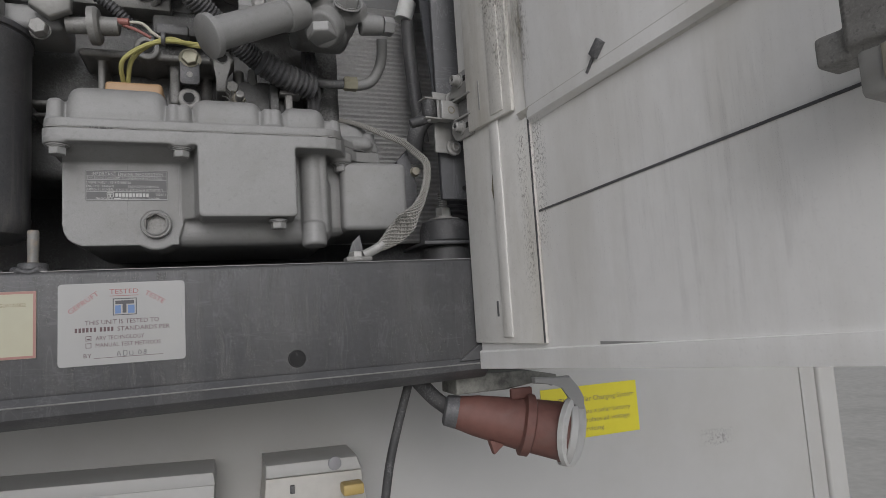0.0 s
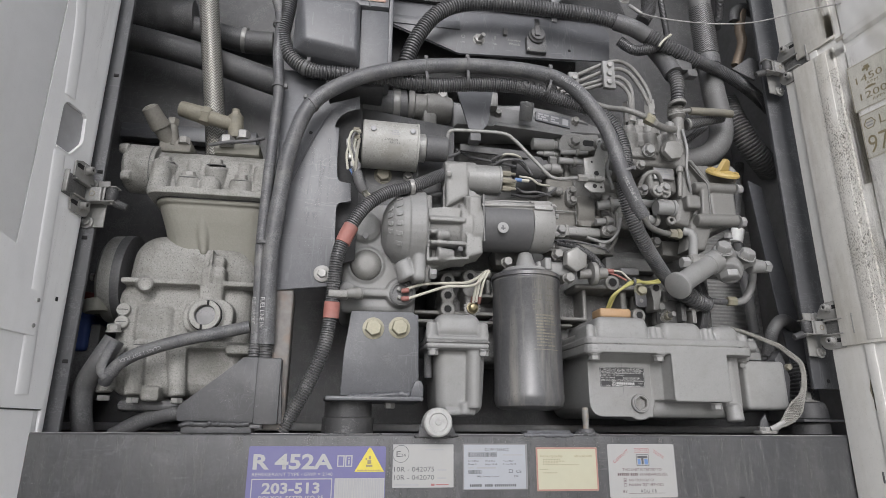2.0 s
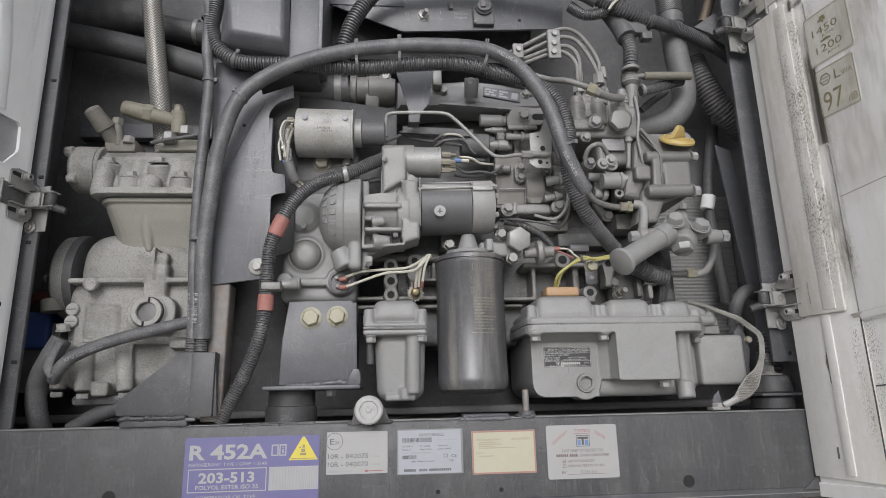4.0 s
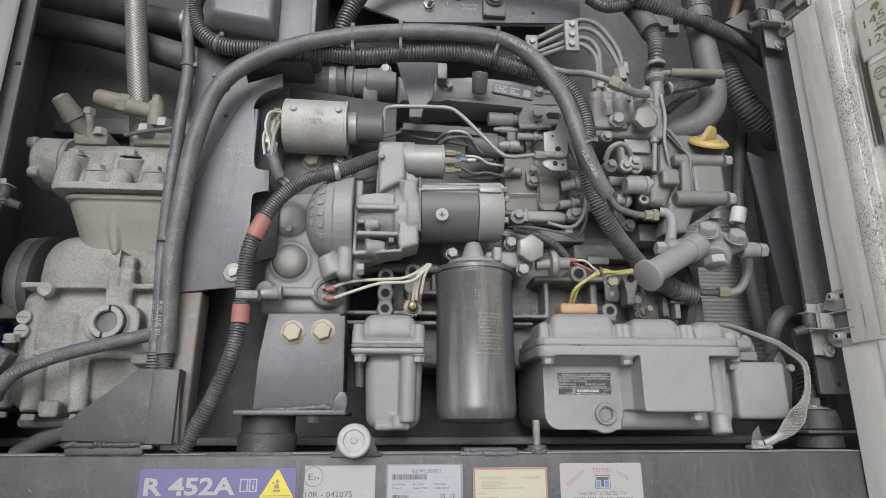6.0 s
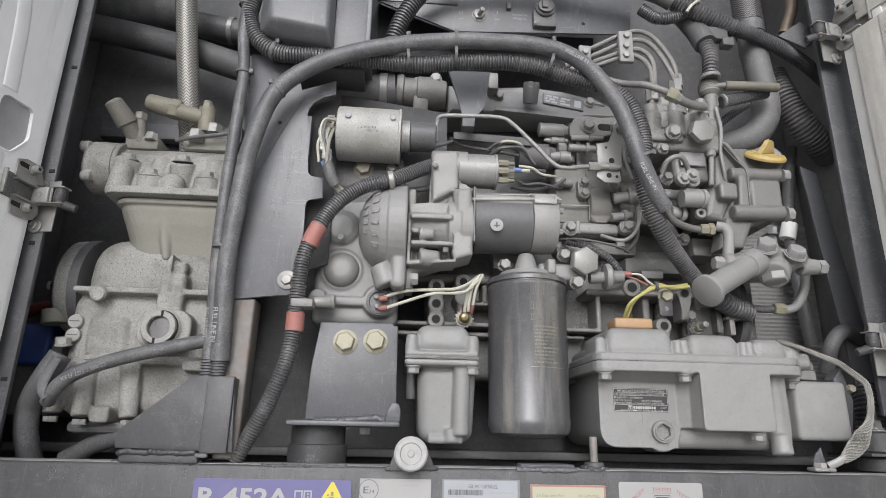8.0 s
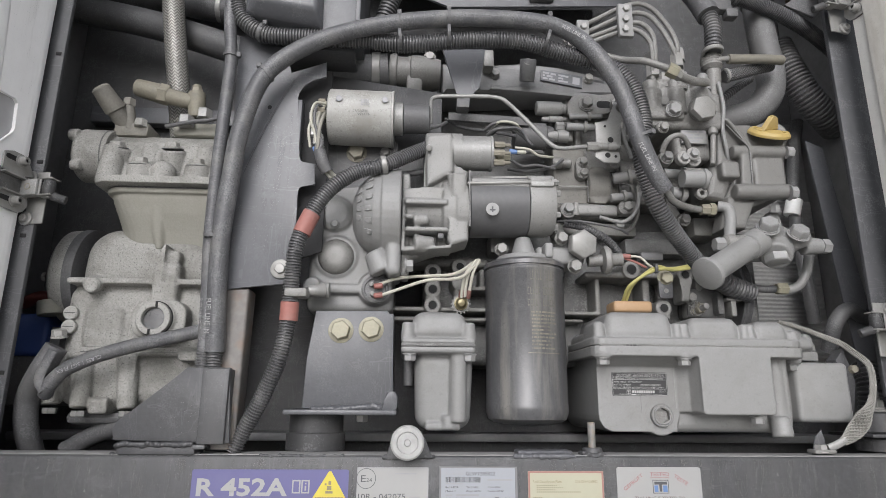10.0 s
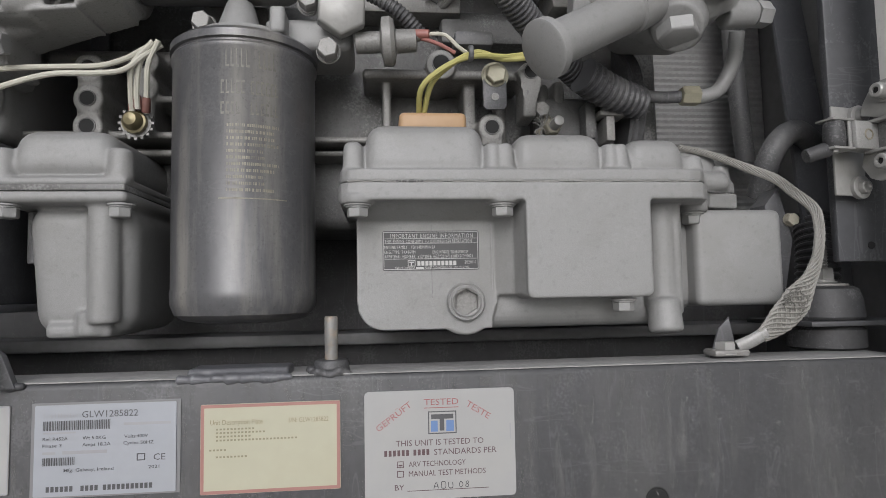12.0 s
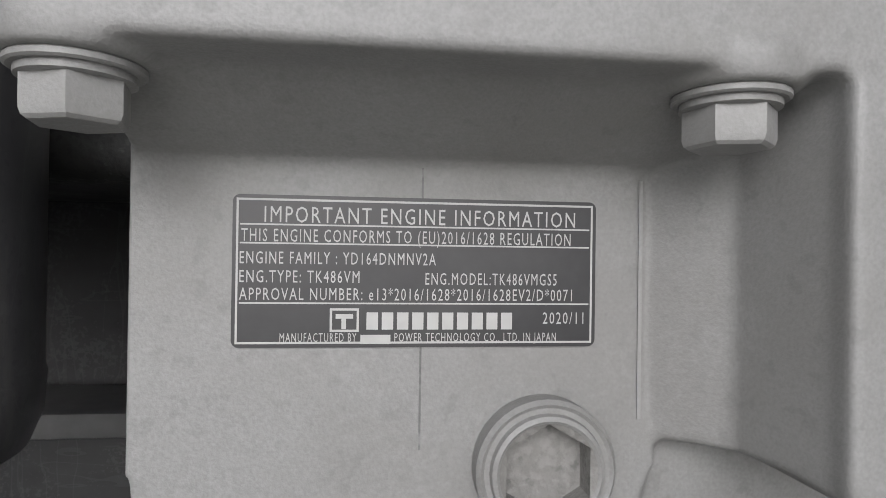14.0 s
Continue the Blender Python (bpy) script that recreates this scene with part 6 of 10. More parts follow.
box((-0.37, 0.064, 1.685), (-0.3365, 0.11, 1.743), 0.006, 3, bm)
plate(rounded(-0.385, 1.644, -0.318, 1.6925, 0.019, 6), 0.055, 0.04, bm, 0.003)
rod((-0.3535, 0.06, 1.668), (-0.3535, 0.0505, 1.668), 0.0245, 0.0235, 0.001, 32, bm)
box((-0.454, 0.074, 1.633), (-0.4009, 0.12, 1.687), 0.01, 3, bm)
box((-0.3783, 0.068, 1.564), (-0.3771, 0.1, 1.632), 0.003, 2, bm)
box((-0.3837, 0.068, 1.624), (-0.3237, 0.1, 1.631), 0.002, 2, bm)
box((-0.3252, 0.06, 1.617), (-0.2889, 0.1, 1.631), 0.004, 2, bm)
for p, q in (((-0.4397, 0.072, 1.56), (-0.4466, 0.082, 1.626)), ((-0.3831, 0.072, 1.559), (-0.3916, 0.08, 1.625)), ((-0.4809, 0.085, 1.564), (-0.4855, 0.09, 1.626))):
    rod(p, q, 0.011, 0.014, 0.002, 20, bm)
box((-0.4305, 0.07, 1.553), (-0.4067, 0.13, 1.573), 0.004, 2, bm)
case = casting("crankcase", bm, COMP, comp, "speckled rough cast crankcase", 0.0017, 2)
glass = part("sight_glass", ring((-0.3535, 0.0505, 1.668), (0, -1, 0), 0.0138, 0.0208, 0.0075, None, 36), COMP, case, "pale sight-glass ring with two notches")
part("gap", ring((-0.3535, 0.0508, 1.668), (0, -1, 0), 0.0206, 0.0222, 0.0012, None, 36), hole, glass)
part("lens", lathe((-0.3535, 0.0508, 1.668), (0, -1, 0), [(0, 0.014), (0.0005, 0.014), (0.0008, 0.0)], 32), mat("dull_sight_glass", (0.07, 0.07, 0.073), 0.3, 0, 60, 0.2, 0.02, (0.13, 0.13, 0.13), 60, 0.6), glass)
for a in (80, 260):
    c = Vector((-0.3535, 0.044, 1.668)) + Vector((0.0172 * math.cos(radians(a)), 0, 0.0172 * math.sin(radians(a))))
    part("notch", box(c - Vector((0.0015, 0.0015, 0.0034)), c + Vector((0.0015, 0.003, 0.0034)), 0.0003), hole, glass)
part("case_joint", tube([(-0.447, 0.0695, 1.628), (-0.41, 0.0688, 1.6279), (-0.37, 0.0688, 1.6279), (-0.3, 0.0688, 1.628)], 0.0009, 6, 0.01), GRIMY, case)
for z in (1.677, 1.6595):
    b = part("slotted_screw", lathe((-0.469, 0.0745, z), (0, -1, 0), [(-0.006, 0.009), (0.0, 0.009), (0.001, 0.0078), (0.0012, 0.0)], 24), COMP, case)
    part("screw_slot", box((-0.4755, 0.073, z - 0.0006), (-0.4625, 0.0736, z + 0.0006), 0), GRIMY, b)
part("screw", lathe((-0.4389, 0.0575, 1.709), (0, -1, 0), [(0, 0.0075), (0.0012, 0.0075), (0.0018, 0.0055), (0.001, 0.004), (0.001, 0.0)], 18), COMP, case)
bolt((-0.4753, 0.07, 1.645), (0, -0.3, 1), 0.015, 0.008, comp, COMP, 0.01)
for q in ((-0.4783, 0.08, 1.56), (-0.4387, 0.07, 1.557), (-0.3822, 0.07, 1.557)):
    bolt(q, (0, 0, -1), 0.0145, 0.007, comp, STEEL)
part("bottom_cover", box((-0.4656, 0.09, 1.54), (-0.3534, 0.22, 1.556), 0.01), BLACK, comp)
bell = part("bell_housing", lathe((-0.4911, 0.17, 1.74), (-1, 0, 0.02), [(0, 0.066), (0.02, 0.068), (0.03, 0.067), (0.036, 0.06), (0.038, 0.0)], 44), COMP, comp)
part("seal_ring", lathe((-0.4893, 0.17, 1.74), (-1, 0, 0.02), [(0, 0.064), (0.001, 0.0695), (0.014, 0.0695), (0.015, 0.064)], 44), BLACK, bell)
for a in (100, 140, 220, 260):
    c = Vector((-0.4911, 0.17, 1.74)) + Vector((-0.037, -0.057 * abs(math.sin(radians(a))), 0.057 * math.cos(radians(a))))
    part("bolt", hex_head(c, (-1, 0, 0), 0.011, 0.005), COMP, bell)
def neck(x0, y0, r):
    """A level outline with rounded front corners."""
    return [(x, y) for x, y in rounded(x0, y0, -0.284, 0.24, r, 6)]


barrel = casting("cylinder", loft([(1.742, neck(-0.431, 0.1, 0.035)), (1.765, neck(-0.431, 0.094, 0.035)), (1.79, neck(-0.434, 0.085, 0.034)), (1.812, neck(-0.439, 0.075, 0.032)), (1.83, neck(-0.4445, 0.069, 0.03)), (1.8365, neck(-0.4455, 0.068, 0.03)), (1.837, neck(-0.449, 0.0635, 0.026)), (1.8435, neck(-0.4495, 0.063, 0.026))], rod((-0.3806, 0.085, 1.825), (-0.3747, 0.09, 1.766), 0.014, 0.005, 0.002, 16)), CYL, comp, "smooth beige cylinder casting", 0.0016, 3)
part("gasket", slab_z(neck(-0.4475, 0.066, 0.026), 1.8432, 1.8464), BLACK, barrel)
bm = slab_z(neck(-0.459, 0.05, 0.022), 1.8462, 1.8562)
side = [(0.084, 1.855), (0.083, 1.893), (0.092, 1.92), (0.108, 1.935), (0.13, 1.9435), (0.235, 1.944), (0.235, 1.855)]
ends = [[bm.verts.new((x, y, z)) for y, z in side] for x in (-0.461, -0.292)]
bm.faces.new(ends[0]), bm.faces.new(ends[1][::-1])
for i in range(7):
    bm.faces.new((ends[0][i], ends[0][(i + 1) % 7], ends[1][(i + 1) % 7], ends[1][i]))
for x in (-0.4025, -0.328):
    rod((x, 0.067, 1.85), (x, 0.0665, 1.8765), 0.0175, 0.0162, 0.002, 26, bm)
    rod((x, 0.084, 1.85), (x, 0.096, 1.915), 0.0165, 0.012, 0.002, 20, bm)
for x in (-0.4345, -0.4005, -0.372, -0.33, -0.3005):
    vs = [bm.verts.new(v) for v in ((x - 0.016, 0.07, 1.853), (x + 0.016, 0.07, 1.853), (x + 0.001, 0.086, 1.9), (x - 0.001, 0.086, 1.9), (x - 0.016, 0.1, 1.853), (x + 0.016, 0.1, 1.853), (x + 0.001, 0.1, 1.9), (x - 0.001, 0.1, 1.9))]
    for f in ((0, 1, 2, 3), (5, 4, 7, 6), (1, 5, 6, 2), (4, 0, 3, 7), (3, 2, 6, 7), (4, 5, 1, 0)):
        bm.faces.new([vs[i] for i in f])
lathe((-0.372, 0.066, 1.85), (0, 0, 1), [(0, 0.0165), (0.018, 0.016), (0.025, 0.0135), (0.0295, 0.008), (0.031, 0.0)], 24, bm)
rod((-0.372, 0.082, 1.85), (-0.372, 0.089, 1.895), 0.013, 0.01, 0.002, 20, bm)
rod((-0.446, 0.071, 1.85), (-0.446, 0.08, 1.905), 0.0155, 0.0145, 0.002, 22, bm)
rod((-0.299, 0.071, 1.85), (-0.299, 0.08, 1.905), 0.0145, 0.0145, 0.002, 22, bm)
for x in (-0.4435, -0.3695):
    rod((x, 0.1, 1.862), (x, 0.082, 1.9045), 0.017, 0.0165, 0.002, 24, bm)
lathe((-0.4594, 0.115, 1.905), (-1, 0, 0.02), [(0, 0.038), (0.042, 0.038), (0.047, 0.034), (0.048, 0.0)], 36, bm)
rod((-0.4988, 0.085, 1.925), (-0.5125, 0.085, 1.925), 0.009, 0.008, 0.002, 16, bm)
rod((-0.4903, 0.085, 1.881), (-0.505, 0.085, 1.881), 0.008, 0.007, 0.002, 16, bm)
chead = casting("cylinder_head", bm, COMP, comp, "rough cast cylinder head with bolts", 0.0014, 2)
part("joint", lathe((-0.4655, 0.115, 1.905), (-1, 0, 0.02), [(0, 0.0378), (0.0002, 0.0386), (0.0014, 0.0386), (0.0016, 0.0378)], 36), GRIMY, chead)
for q in ((-0.4025, 0.0625, 1.8765), (-0.328, 0.0625, 1.8765), (-0.4435, 0.0795, 1.9055), (-0.3695, 0.0795, 1.9065)):
    bolt(q, (0, -0.3, 0.95), 0.0165, 0.0065, chead, COMP, 0.0118)
    part("spot_face", ring(Vector(q) + Vector((0, 0.0005, -0.001)), (0, -0.3, 0.95), 0.0118, 0.0142, 0.0012, None, 24), GRIMY, chead)
# service valves
OLDV = mat("grey_corroded_brass", (0.17, 0.162, 0.14), 0.65, 0.1, 300, 0.3, 0.3, (0.1, 0.096, 0.085), 34, 0.75, edge=0.3)
v = part("service_valve", lathe((-0.4775, 0.074, 1.9945), (0.0185, 0.026, -0.029), [(0, 0.0), (0.0, 0.0085), (0.001, 0.0105), (0.003, 0.0125), (0.032, 0.0148), (0.036, 0.0148), (0.037, 0.0125), (0.062, 0.0125)], 26), OLDV, comp, "dull brass service valve cap")
part("cap_end", lathe((-0.478, 0.0733, 1.9952), (0.0185, 0.026, -0.029), [(0, 0.0), (0.0, 0.0062), (0.0012, 0.0072)], 22), OLDV, v)
part("body", rod((-0.443, 0.108, 1.945), (-0.4485, 0.103, 1.986), 0.0088, 0.007), OLDV, v)
part("nut", hex_head((-0.448, 0.1035, 1.98), (0, 0, 1), 0.0155, 0.011), OLDV, v)
part("nut", hex_head((-0.4265, 0.1, 1.947), (0, 0, 1), 0.0155, 0.011), COMP, v)
part("base", box((-0.464, 0.1, 1.933), (-0.4153, 0.15, 1.955), 0.005), OLDV, v)
v = part("service_valve", rod((-0.4395, 0.1, 2.009), (-0.4017, 0.1, 1.999), 0.0125, 0.014, 0.003), BRASS, comp, "brass service valve with hexagon nut")
part("nut", hex_head((-0.4046, 0.1, 2), (1, 0, -0.22), 0.026, 0.014), BRASS, v)
part("stem", rod((-0.3923, 0.1, 1.996), (-0.3573, 0.1, 1.987), 0.012, 0.011), BRASS, v)
part("body", rod((-0.3496, 0.1, 1.962), (-0.3531, 0.1, 2.002), 0.012), BRASS, v)
part("port", rod((-0.3528, 0.1, 1.998), (-0.3542, 0.1, 2.014), 0.0065), BRASS, v)
part("nut", hex_head((-0.3531, 0.1, 2.002), (0, 0, 1), 0.014, 0.007), BRASS, v)
part("nut", hex_head((-0.3373, 0.095, 1.96), (0, 0, 1), 0.019, 0.014), ALU, v)
part("nut", hex_head((-0.3616, 0.095, 1.947), (0, 0, 1), 0.02, 0.016), ALU, v)
part("base", box((-0.3817, 0.1, 1.936), (-0.3105, 0.15, 1.957), 0.005), CYL, v)
part("wire", tube([(-0.3871, 0.09, 1.944), (-0.3566, 0.085, 1.949), (-0.3254, 0.085, 1.954), (-0.3044, 0.09, 1.963)], 0.003), BLACK, v)

hose = thing("braided_hose", "flexible steel-braided refrigerant hose", "hose", (-0.3928, 0.15, 1.962))
part("braid", tube([(-0.4405, 0.12, 2.361), (-0.4273, 0.12, 2.262), (-0.4167, 0.125, 2.182), (-0.4044, 0.13, 2.094), (-0.3951, 0.14, 2.022), (-0.387, 0.15, 1.951)], 0.0162, 20, 0.006), BRAID, hose)

# ---- bracket panel, post and foot at the middle ----
pan_th = thing("mid_bracket", "mid-grey sheet bracket with slots between compressor and engine", "bracket", (-0.2243, 0.03, 1.704))
out = [(-0.2625, 1.701), (-0.1862, 1.71), (-0.1825, 1.737), (-0.1845, 1.827), (-0.1833, 1.833), (-0.1797, 1.836), (-0.1627, 1.838), (-0.1643, 1.867), (-0.1801, 1.868), (-0.1837, 1.871), (-0.1854, 1.876), (-0.1928, 1.959), (-0.1908, 1.968), (-0.1847, 1.978), (-0.1738, 1.986), (-0.1625, 1.99), (-0.1561, 1.991), (-0.1573, 2.013), (-0.2031, 1.994), (-0.2176, 2.05), (-0.2752, 2.047), (-0.2716, 1.901)]
part("sheet", plate(out, 0.02, 0.003), PANEL, pan_th)
part("fold", box((-0.2743, 0.021, 1.703), (-0.2629, 0.09, 1.901), 0.001), PANEL, pan_th)
# Black sheet painted as the shade of the cavity behind the notch.
part("cavity_shade", plate([(-0.1905, 1.743), (-0.153, 1.757), (-0.1525, 1.848), (-0.1515, 2.014), (-0.2057, 2.009)], 0.045, 0.004), mat("cavity_shade_black", (0.045, 0.045, 0.046), 0.95, 0.0, 200, 0.3, 0.3), pan_th)
part("edge_fold", box((-0.1922, 0.021, 1.875), (-0.1859, 0.04, 1.957), 0.0006), PANEL, pan_th)
part("crease", tube([(-0.2565, 0.0199, 1.849), (-0.239, 0.0199, 1.897), (-0.2166, 0.0199, 1.95), (-0.1998, 0.0199, 1.983)], 0.0012, 6), PANEL, pan_th)
part("crease_line", tube([(-0.2543, 0.0198, 1.849), (-0.2368, 0.0198, 1.897), (-0.2143, 0.0198, 1.95), (-0.1979, 0.0198, 1.981)], 0.0006, 5), FRAME, pan_th)
part("dust_film", bars([(-0.2635, 1.744, -0.1924, 1.818), (-0.2418, 1.826, -0.1958, 1.937)], 0.0193), SCUFFS, pan_th, smooth=0)
part("hole", lathe((-0.2275, 0.0198, 1.944), (0, -1, 0), [(0, 0.0028), (0.0003, 0.0025), (0.0004, 0.001)], 16), hole, pan_th)
b = bolt((-0.1976, 0.02, 1.727), (0, -1, 0), 0.012, 0.006, pan_th, STEEL, 0.0125)
part("collar", lathe((-0.1975, 0.019, 1.727), (0, -1, 0), [(0, 0.0125), (0.0022, 0.012), (0.003, 0.0095), (0.003, 0.0)], 28), STEEL, b)
post = thing("square_post", "rust-stained square steel tube post", "post", (-0.2487, 0.02, 1.516))
bm = bmesh.new()
lo, hi = (-0.2612, 0.012, 1.516), (-0.2337, 0.045, 1.524)
t0, t1 = (-0.2628, 0.024, 1.695), (-0.2347, 0.06, 1.704)
vs = [bm.verts.new(p) for p in ((lo[0], 0.012, lo[2]), (hi[0], 0.012, lo[2]), (hi[0], 0.045, lo[2]), (lo[0], 0.045, lo[2]), (t0[0], 0.024, t1[2]), (t1[0], 0.024, t1[2]), (t1[0], 0.06, t1[2]), (t0[0], 0.06, t1[2]))]
for f in ((0, 1, 2, 3), (4, 5, 6, 7), (0, 1, 5, 4), (1, 2, 6, 5), (2, 3, 7, 6), (3, 0, 4, 7)):
    bm.faces.new([vs[i] for i in f])
bmesh.ops.bevel(bm, geom=list(bm.edges), offset=0.003, segments=3, profile=0.5, affect="EDGES")
part("tube", bm, RUST, post)
foot = thing("gusset_foot", "dark grey welded gusset bracket on the rail", "bracket", (-0.3013, 0.01, 1.511))
out = [(-0.3625, 1.527), (-0.3645, 1.537), (-0.3619, 1.546), (-0.3119, 1.587), (-0.2899, 1.607), (-0.242, 1.607), (-0.2361, 1.524)]
part("web", plate(out, 0.0, 0.006), FRAME, foot)
part("cheek", box((-0.2714, -0.005, 1.523), (-0.2411, 0.02, 1.606), 0.002), FRAME, foot)
part("base", box((-0.3564, -0.003, 1.512), (-0.2717, 0.03, 1.523), 0.002), FRAME, foot)
part("slot", box((-0.2748, -0.007, 1.518), (-0.2608, 0, 1.523), 0.002), BLACK, foot)
bead((-0.3559, -0.004, 1.523), (-0.2759, -0.004, 1.523), 0.0035, foot)
part("splash_film", bars([(-0.33, 1.53, -0.274, 1.56), (-0.305, 1.56, -0.274, 1.585)], -0.0005), SPATTER, foot, smooth=0)
part("splash_film", bars([(-0.269, 1.527, -0.243, 1.603)], -0.0055), SPATTER, foot, smooth=0)

# ---- control box, switch panel, top members ----
cbox = thing("control_box", "grey plastic control box with a faded orange sticker", "box", (-0.1995, 0.05, 2.079))
part("case", plate([(-0.258, 2.151), (-0.119, 2.153), (-0.119, 2.39), (-0.2605, 2.383)], -0.015, 0.17, None, 0.004), PANEL, cbox)
bm = bmesh.new()
rim = [(-0.2605, -0.0125, 2.153), (-0.1635, -0.0125, 2.1585), (-0.1605, -0.0125, 2.043), (-0.2615, -0.0125, 2.062)]
mid = [(-0.2515, -0.033, 2.1395), (-0.1685, -0.033, 2.1455), (-0.1655, -0.033, 2.058), (-0.2435, -0.033, 2.069)]
back = [(x, 0.15, z) for x, y, z in rim]
rings = [[bm.verts.new(v) for v in loop] for loop in (mid, rim, back)]
bm.faces.new(rings[0])
for a, b in zip(rings, rings[1:]):
    for i in range(4):
        j = (i + 1) % 4
        bm.faces.new((a[i], a[j], b[j], b[i]))
bm.faces.new(rings[2][::-1])
bmesh.ops.recalc_face_normals(bm, faces=bm.faces)
bmesh.ops.bevel(bm, geom=[e for e in bm.edges if all(v.co.y < 0.1 for v in e.verts)], offset=0.006, segments=4, profile=0.5, affect="EDGES")
part("lower_case", bm, PANEL, cbox, "", 40)
part("seam", tube([(-0.164, -0.0155, 2.1605), (-0.152, -0.0155, 2.161), (-0.1495, -0.0155, 2.158), (-0.1492, -0.0155, 2.15)], 0.0009, 6), BLACK, cbox)
part("side_case", plate([(-0.1615, 2.04), (-0.113, 2.05), (-0.119, 2.1515), (-0.1615, 2.1505)], -0.008, 0.16, None, 0.002), PANEL2, cbox)
part("edge_strip", box((-0.1185, -0.01, 2.05), (-0.112, 0.17, 2.39), 0.001), PANEL2, cbox)
part("under_case", box((-0.2489, 0.02, 2.03), (-0.1208, 0.15, 2.0395), 0.003), FRAME, cbox)
s = sticker("warning_sticker", "faded orange warning sticker with line drawings", -0.2212, 2.161, -0.1249, 2.251, SALMON, y=-0.0165, r=0.001)
part("line_print", bars([(0.045, 0.012 + 0.006 * i, 0.092, 0.0128 + 0.006 * i) for i in range(8)] + frame_bars(0.001, 0.001, 0.1, 0.03, 0.0005), -0.0003), mat("brown_ink", (0.22, 0.1, 0.07), 0.5), s, smooth=0)
part("sign_print", bars(frame_bars(0.004, 0.006, 0.016, 0.02, 0.0012) + frame_bars(0.02, 0.006, 0.034, 0.02, 0.0012) + [(0.01, 0.034, 0.032, 0.036), (0.014, 0.038, 0.028, 0.04)], -0.0003), OLDINK, s, smooth=0)

spanel = thing("switch_panel", "dark grey switch panel with a toggle switch and a capped socket", "panel", (0.1417, 0.1, 2.169))
part("sheet", plate([(-0.1136, 2.206), (0.0124, 2.157), (0.2959, 2.172), (0.3009, 2.231), (0.2857, 2.26), (-0.1148, 2.259)], 0.09, 0.003), PANEL, spanel)
part("fold", box((-0.1135, 0.088, 2.205), (0.015, 0.09, 2.222), 0.0005), PANEL, spanel)
tog = part("toggle_switch", hex_head((0.0491, 0.09, 2.189), (0, -1, 0), 0.0165, 0.004, 0.011), STEEL, spanel, "chrome toggle switch")
part("lever", rod((0.0484, 0.085, 2.186), (0.0537, 0.07, 2.187), 0.003, 0.0042, 0.0015), STEEL, tog)
sockt = part("capped_socket", box((0.1356, 0.08, 2.17), (0.173, 0.092, 2.203), 0.003), BLACK, spanel, "black capped service socket")
part("cap", lathe((0.1543, 0.082, 2.202), (0, -1, 0), [(0, 0.0155), (0.006, 0.0155), (0.008, 0.013), (0.012, 0.0125), (0.013, 0.01), (0.013, 0.0)], 28), BLACK, sockt)
part("tab", box((0.1474, 0.066, 2.195), (0.1563, 0.07, 2.229), 0.001), BLACK, sockt)
part("rivet", rod((0.1378, 0.08, 2.174), (0.1371, 0.077, 2.171), 0.0025), STEEL, sockt)
part("lamp", box((0.09357, 0.084, 2.202), (0.1014, 0.092, 2.216), 0.001), BLACK, spanel)
part("hole", lathe((0.2192, 0.0898, 2.186), (0, -1, 0), [(0, 0.003), (0.0003, 0.0028), (0.0004, 0.001)], 16), hole, spanel)
letters("Service", spanel, *(0.1025, 2.193), 0.0893, 0.025, 0.0052, PAPER, shear=0.2)
letters("Watch", spanel, *(0.1043, 2.185), 0.0893, 0.021, 0.0052, PAPER, shear=0.2)
letters("O", spanel, *(0.0168, 2.189), 0.0893, 0.0075, 0.007, PAPER)
letters("I", spanel, *(0.0784, 2.193), 0.0893, 0.0015, 0.007, PAPER)
letters("OFF", spanel, *(0.0157, 2.179), 0.0893, 0.009, 0.003, PAPER)
letters("ON", spanel, *(0.076, 2.182), 0.0893, 0.0065, 0.003, PAPER)
upper = thing("upper_member", "black folded steel cross member above the engine", "bracket", (0.0958, 0.12, 2.296))
part("web", plate([(-0.1105, 2.262), (0.101, 2.309), (0.325, 2.325), (0.34, 2.28), (0.305, 2.262), (-0.1105, 2.245)], 0.094, 0.01), BEAM, upper)
part("flange", box((-0.1105, 0.082, 2.2525), (0.303, 0.094, 2.2575), 0.001), BEAM, upper)
part("top_plate", plate([(-0.1105, 2.2625), (0.1, 2.3095), (0.325, 2.326), (0.3375, 2.43), (-0.1105, 2.394)], 0.105, 0.004), DARK, upper)
slotted = part("slotted_plate", plate([(-0.1105, 2.2745), (-0.019, 2.293), (-0.012, 2.4), (-0.1105, 2.4)], 0.088, 0.003), PANEL, upper, "grey sheet with punched slots")
for z in (2.293, 2.316, 2.34):
    part("slot", plate(rounded(-0.101, z - 0.006, -0.0485, z + 0.006, 0.003), 0.0866, 0.001, None, 0), hole, slotted)
part("bracket", plate([(0.1727, 2.214), (0.1831, 2.215), (0.1877, 2.258), (0.258, 2.321), (0.1782, 2.316)], 0.05, 0.003), PANEL, upper)
for q in ((0.105, 0.093, 2.29), (0.138, 0.093, 2.296), (0.107, 0.093, 2.3)):
    part("rivet", rod(q, Vector(q) + Vector((0, -0.003, 0)), 0.0025), STEEL, upper)
# Black sheet stands in for the shade of the open gap below.
part("lower_void_shade", plate([(-0.1151, 2.24), (0.0197, 2.187), (0.2519, 2.199), (0.2471, 2.13), (-0.1126, 2.131)], 0.14, 0.004), BEAM, upper)

# ---- big dark pipes behind the compressor ----
pipe = thing("suction_pipe", "thick black insulated pipe behind the compressor", "pipe", (-0.4625, 0.2, 2.168))
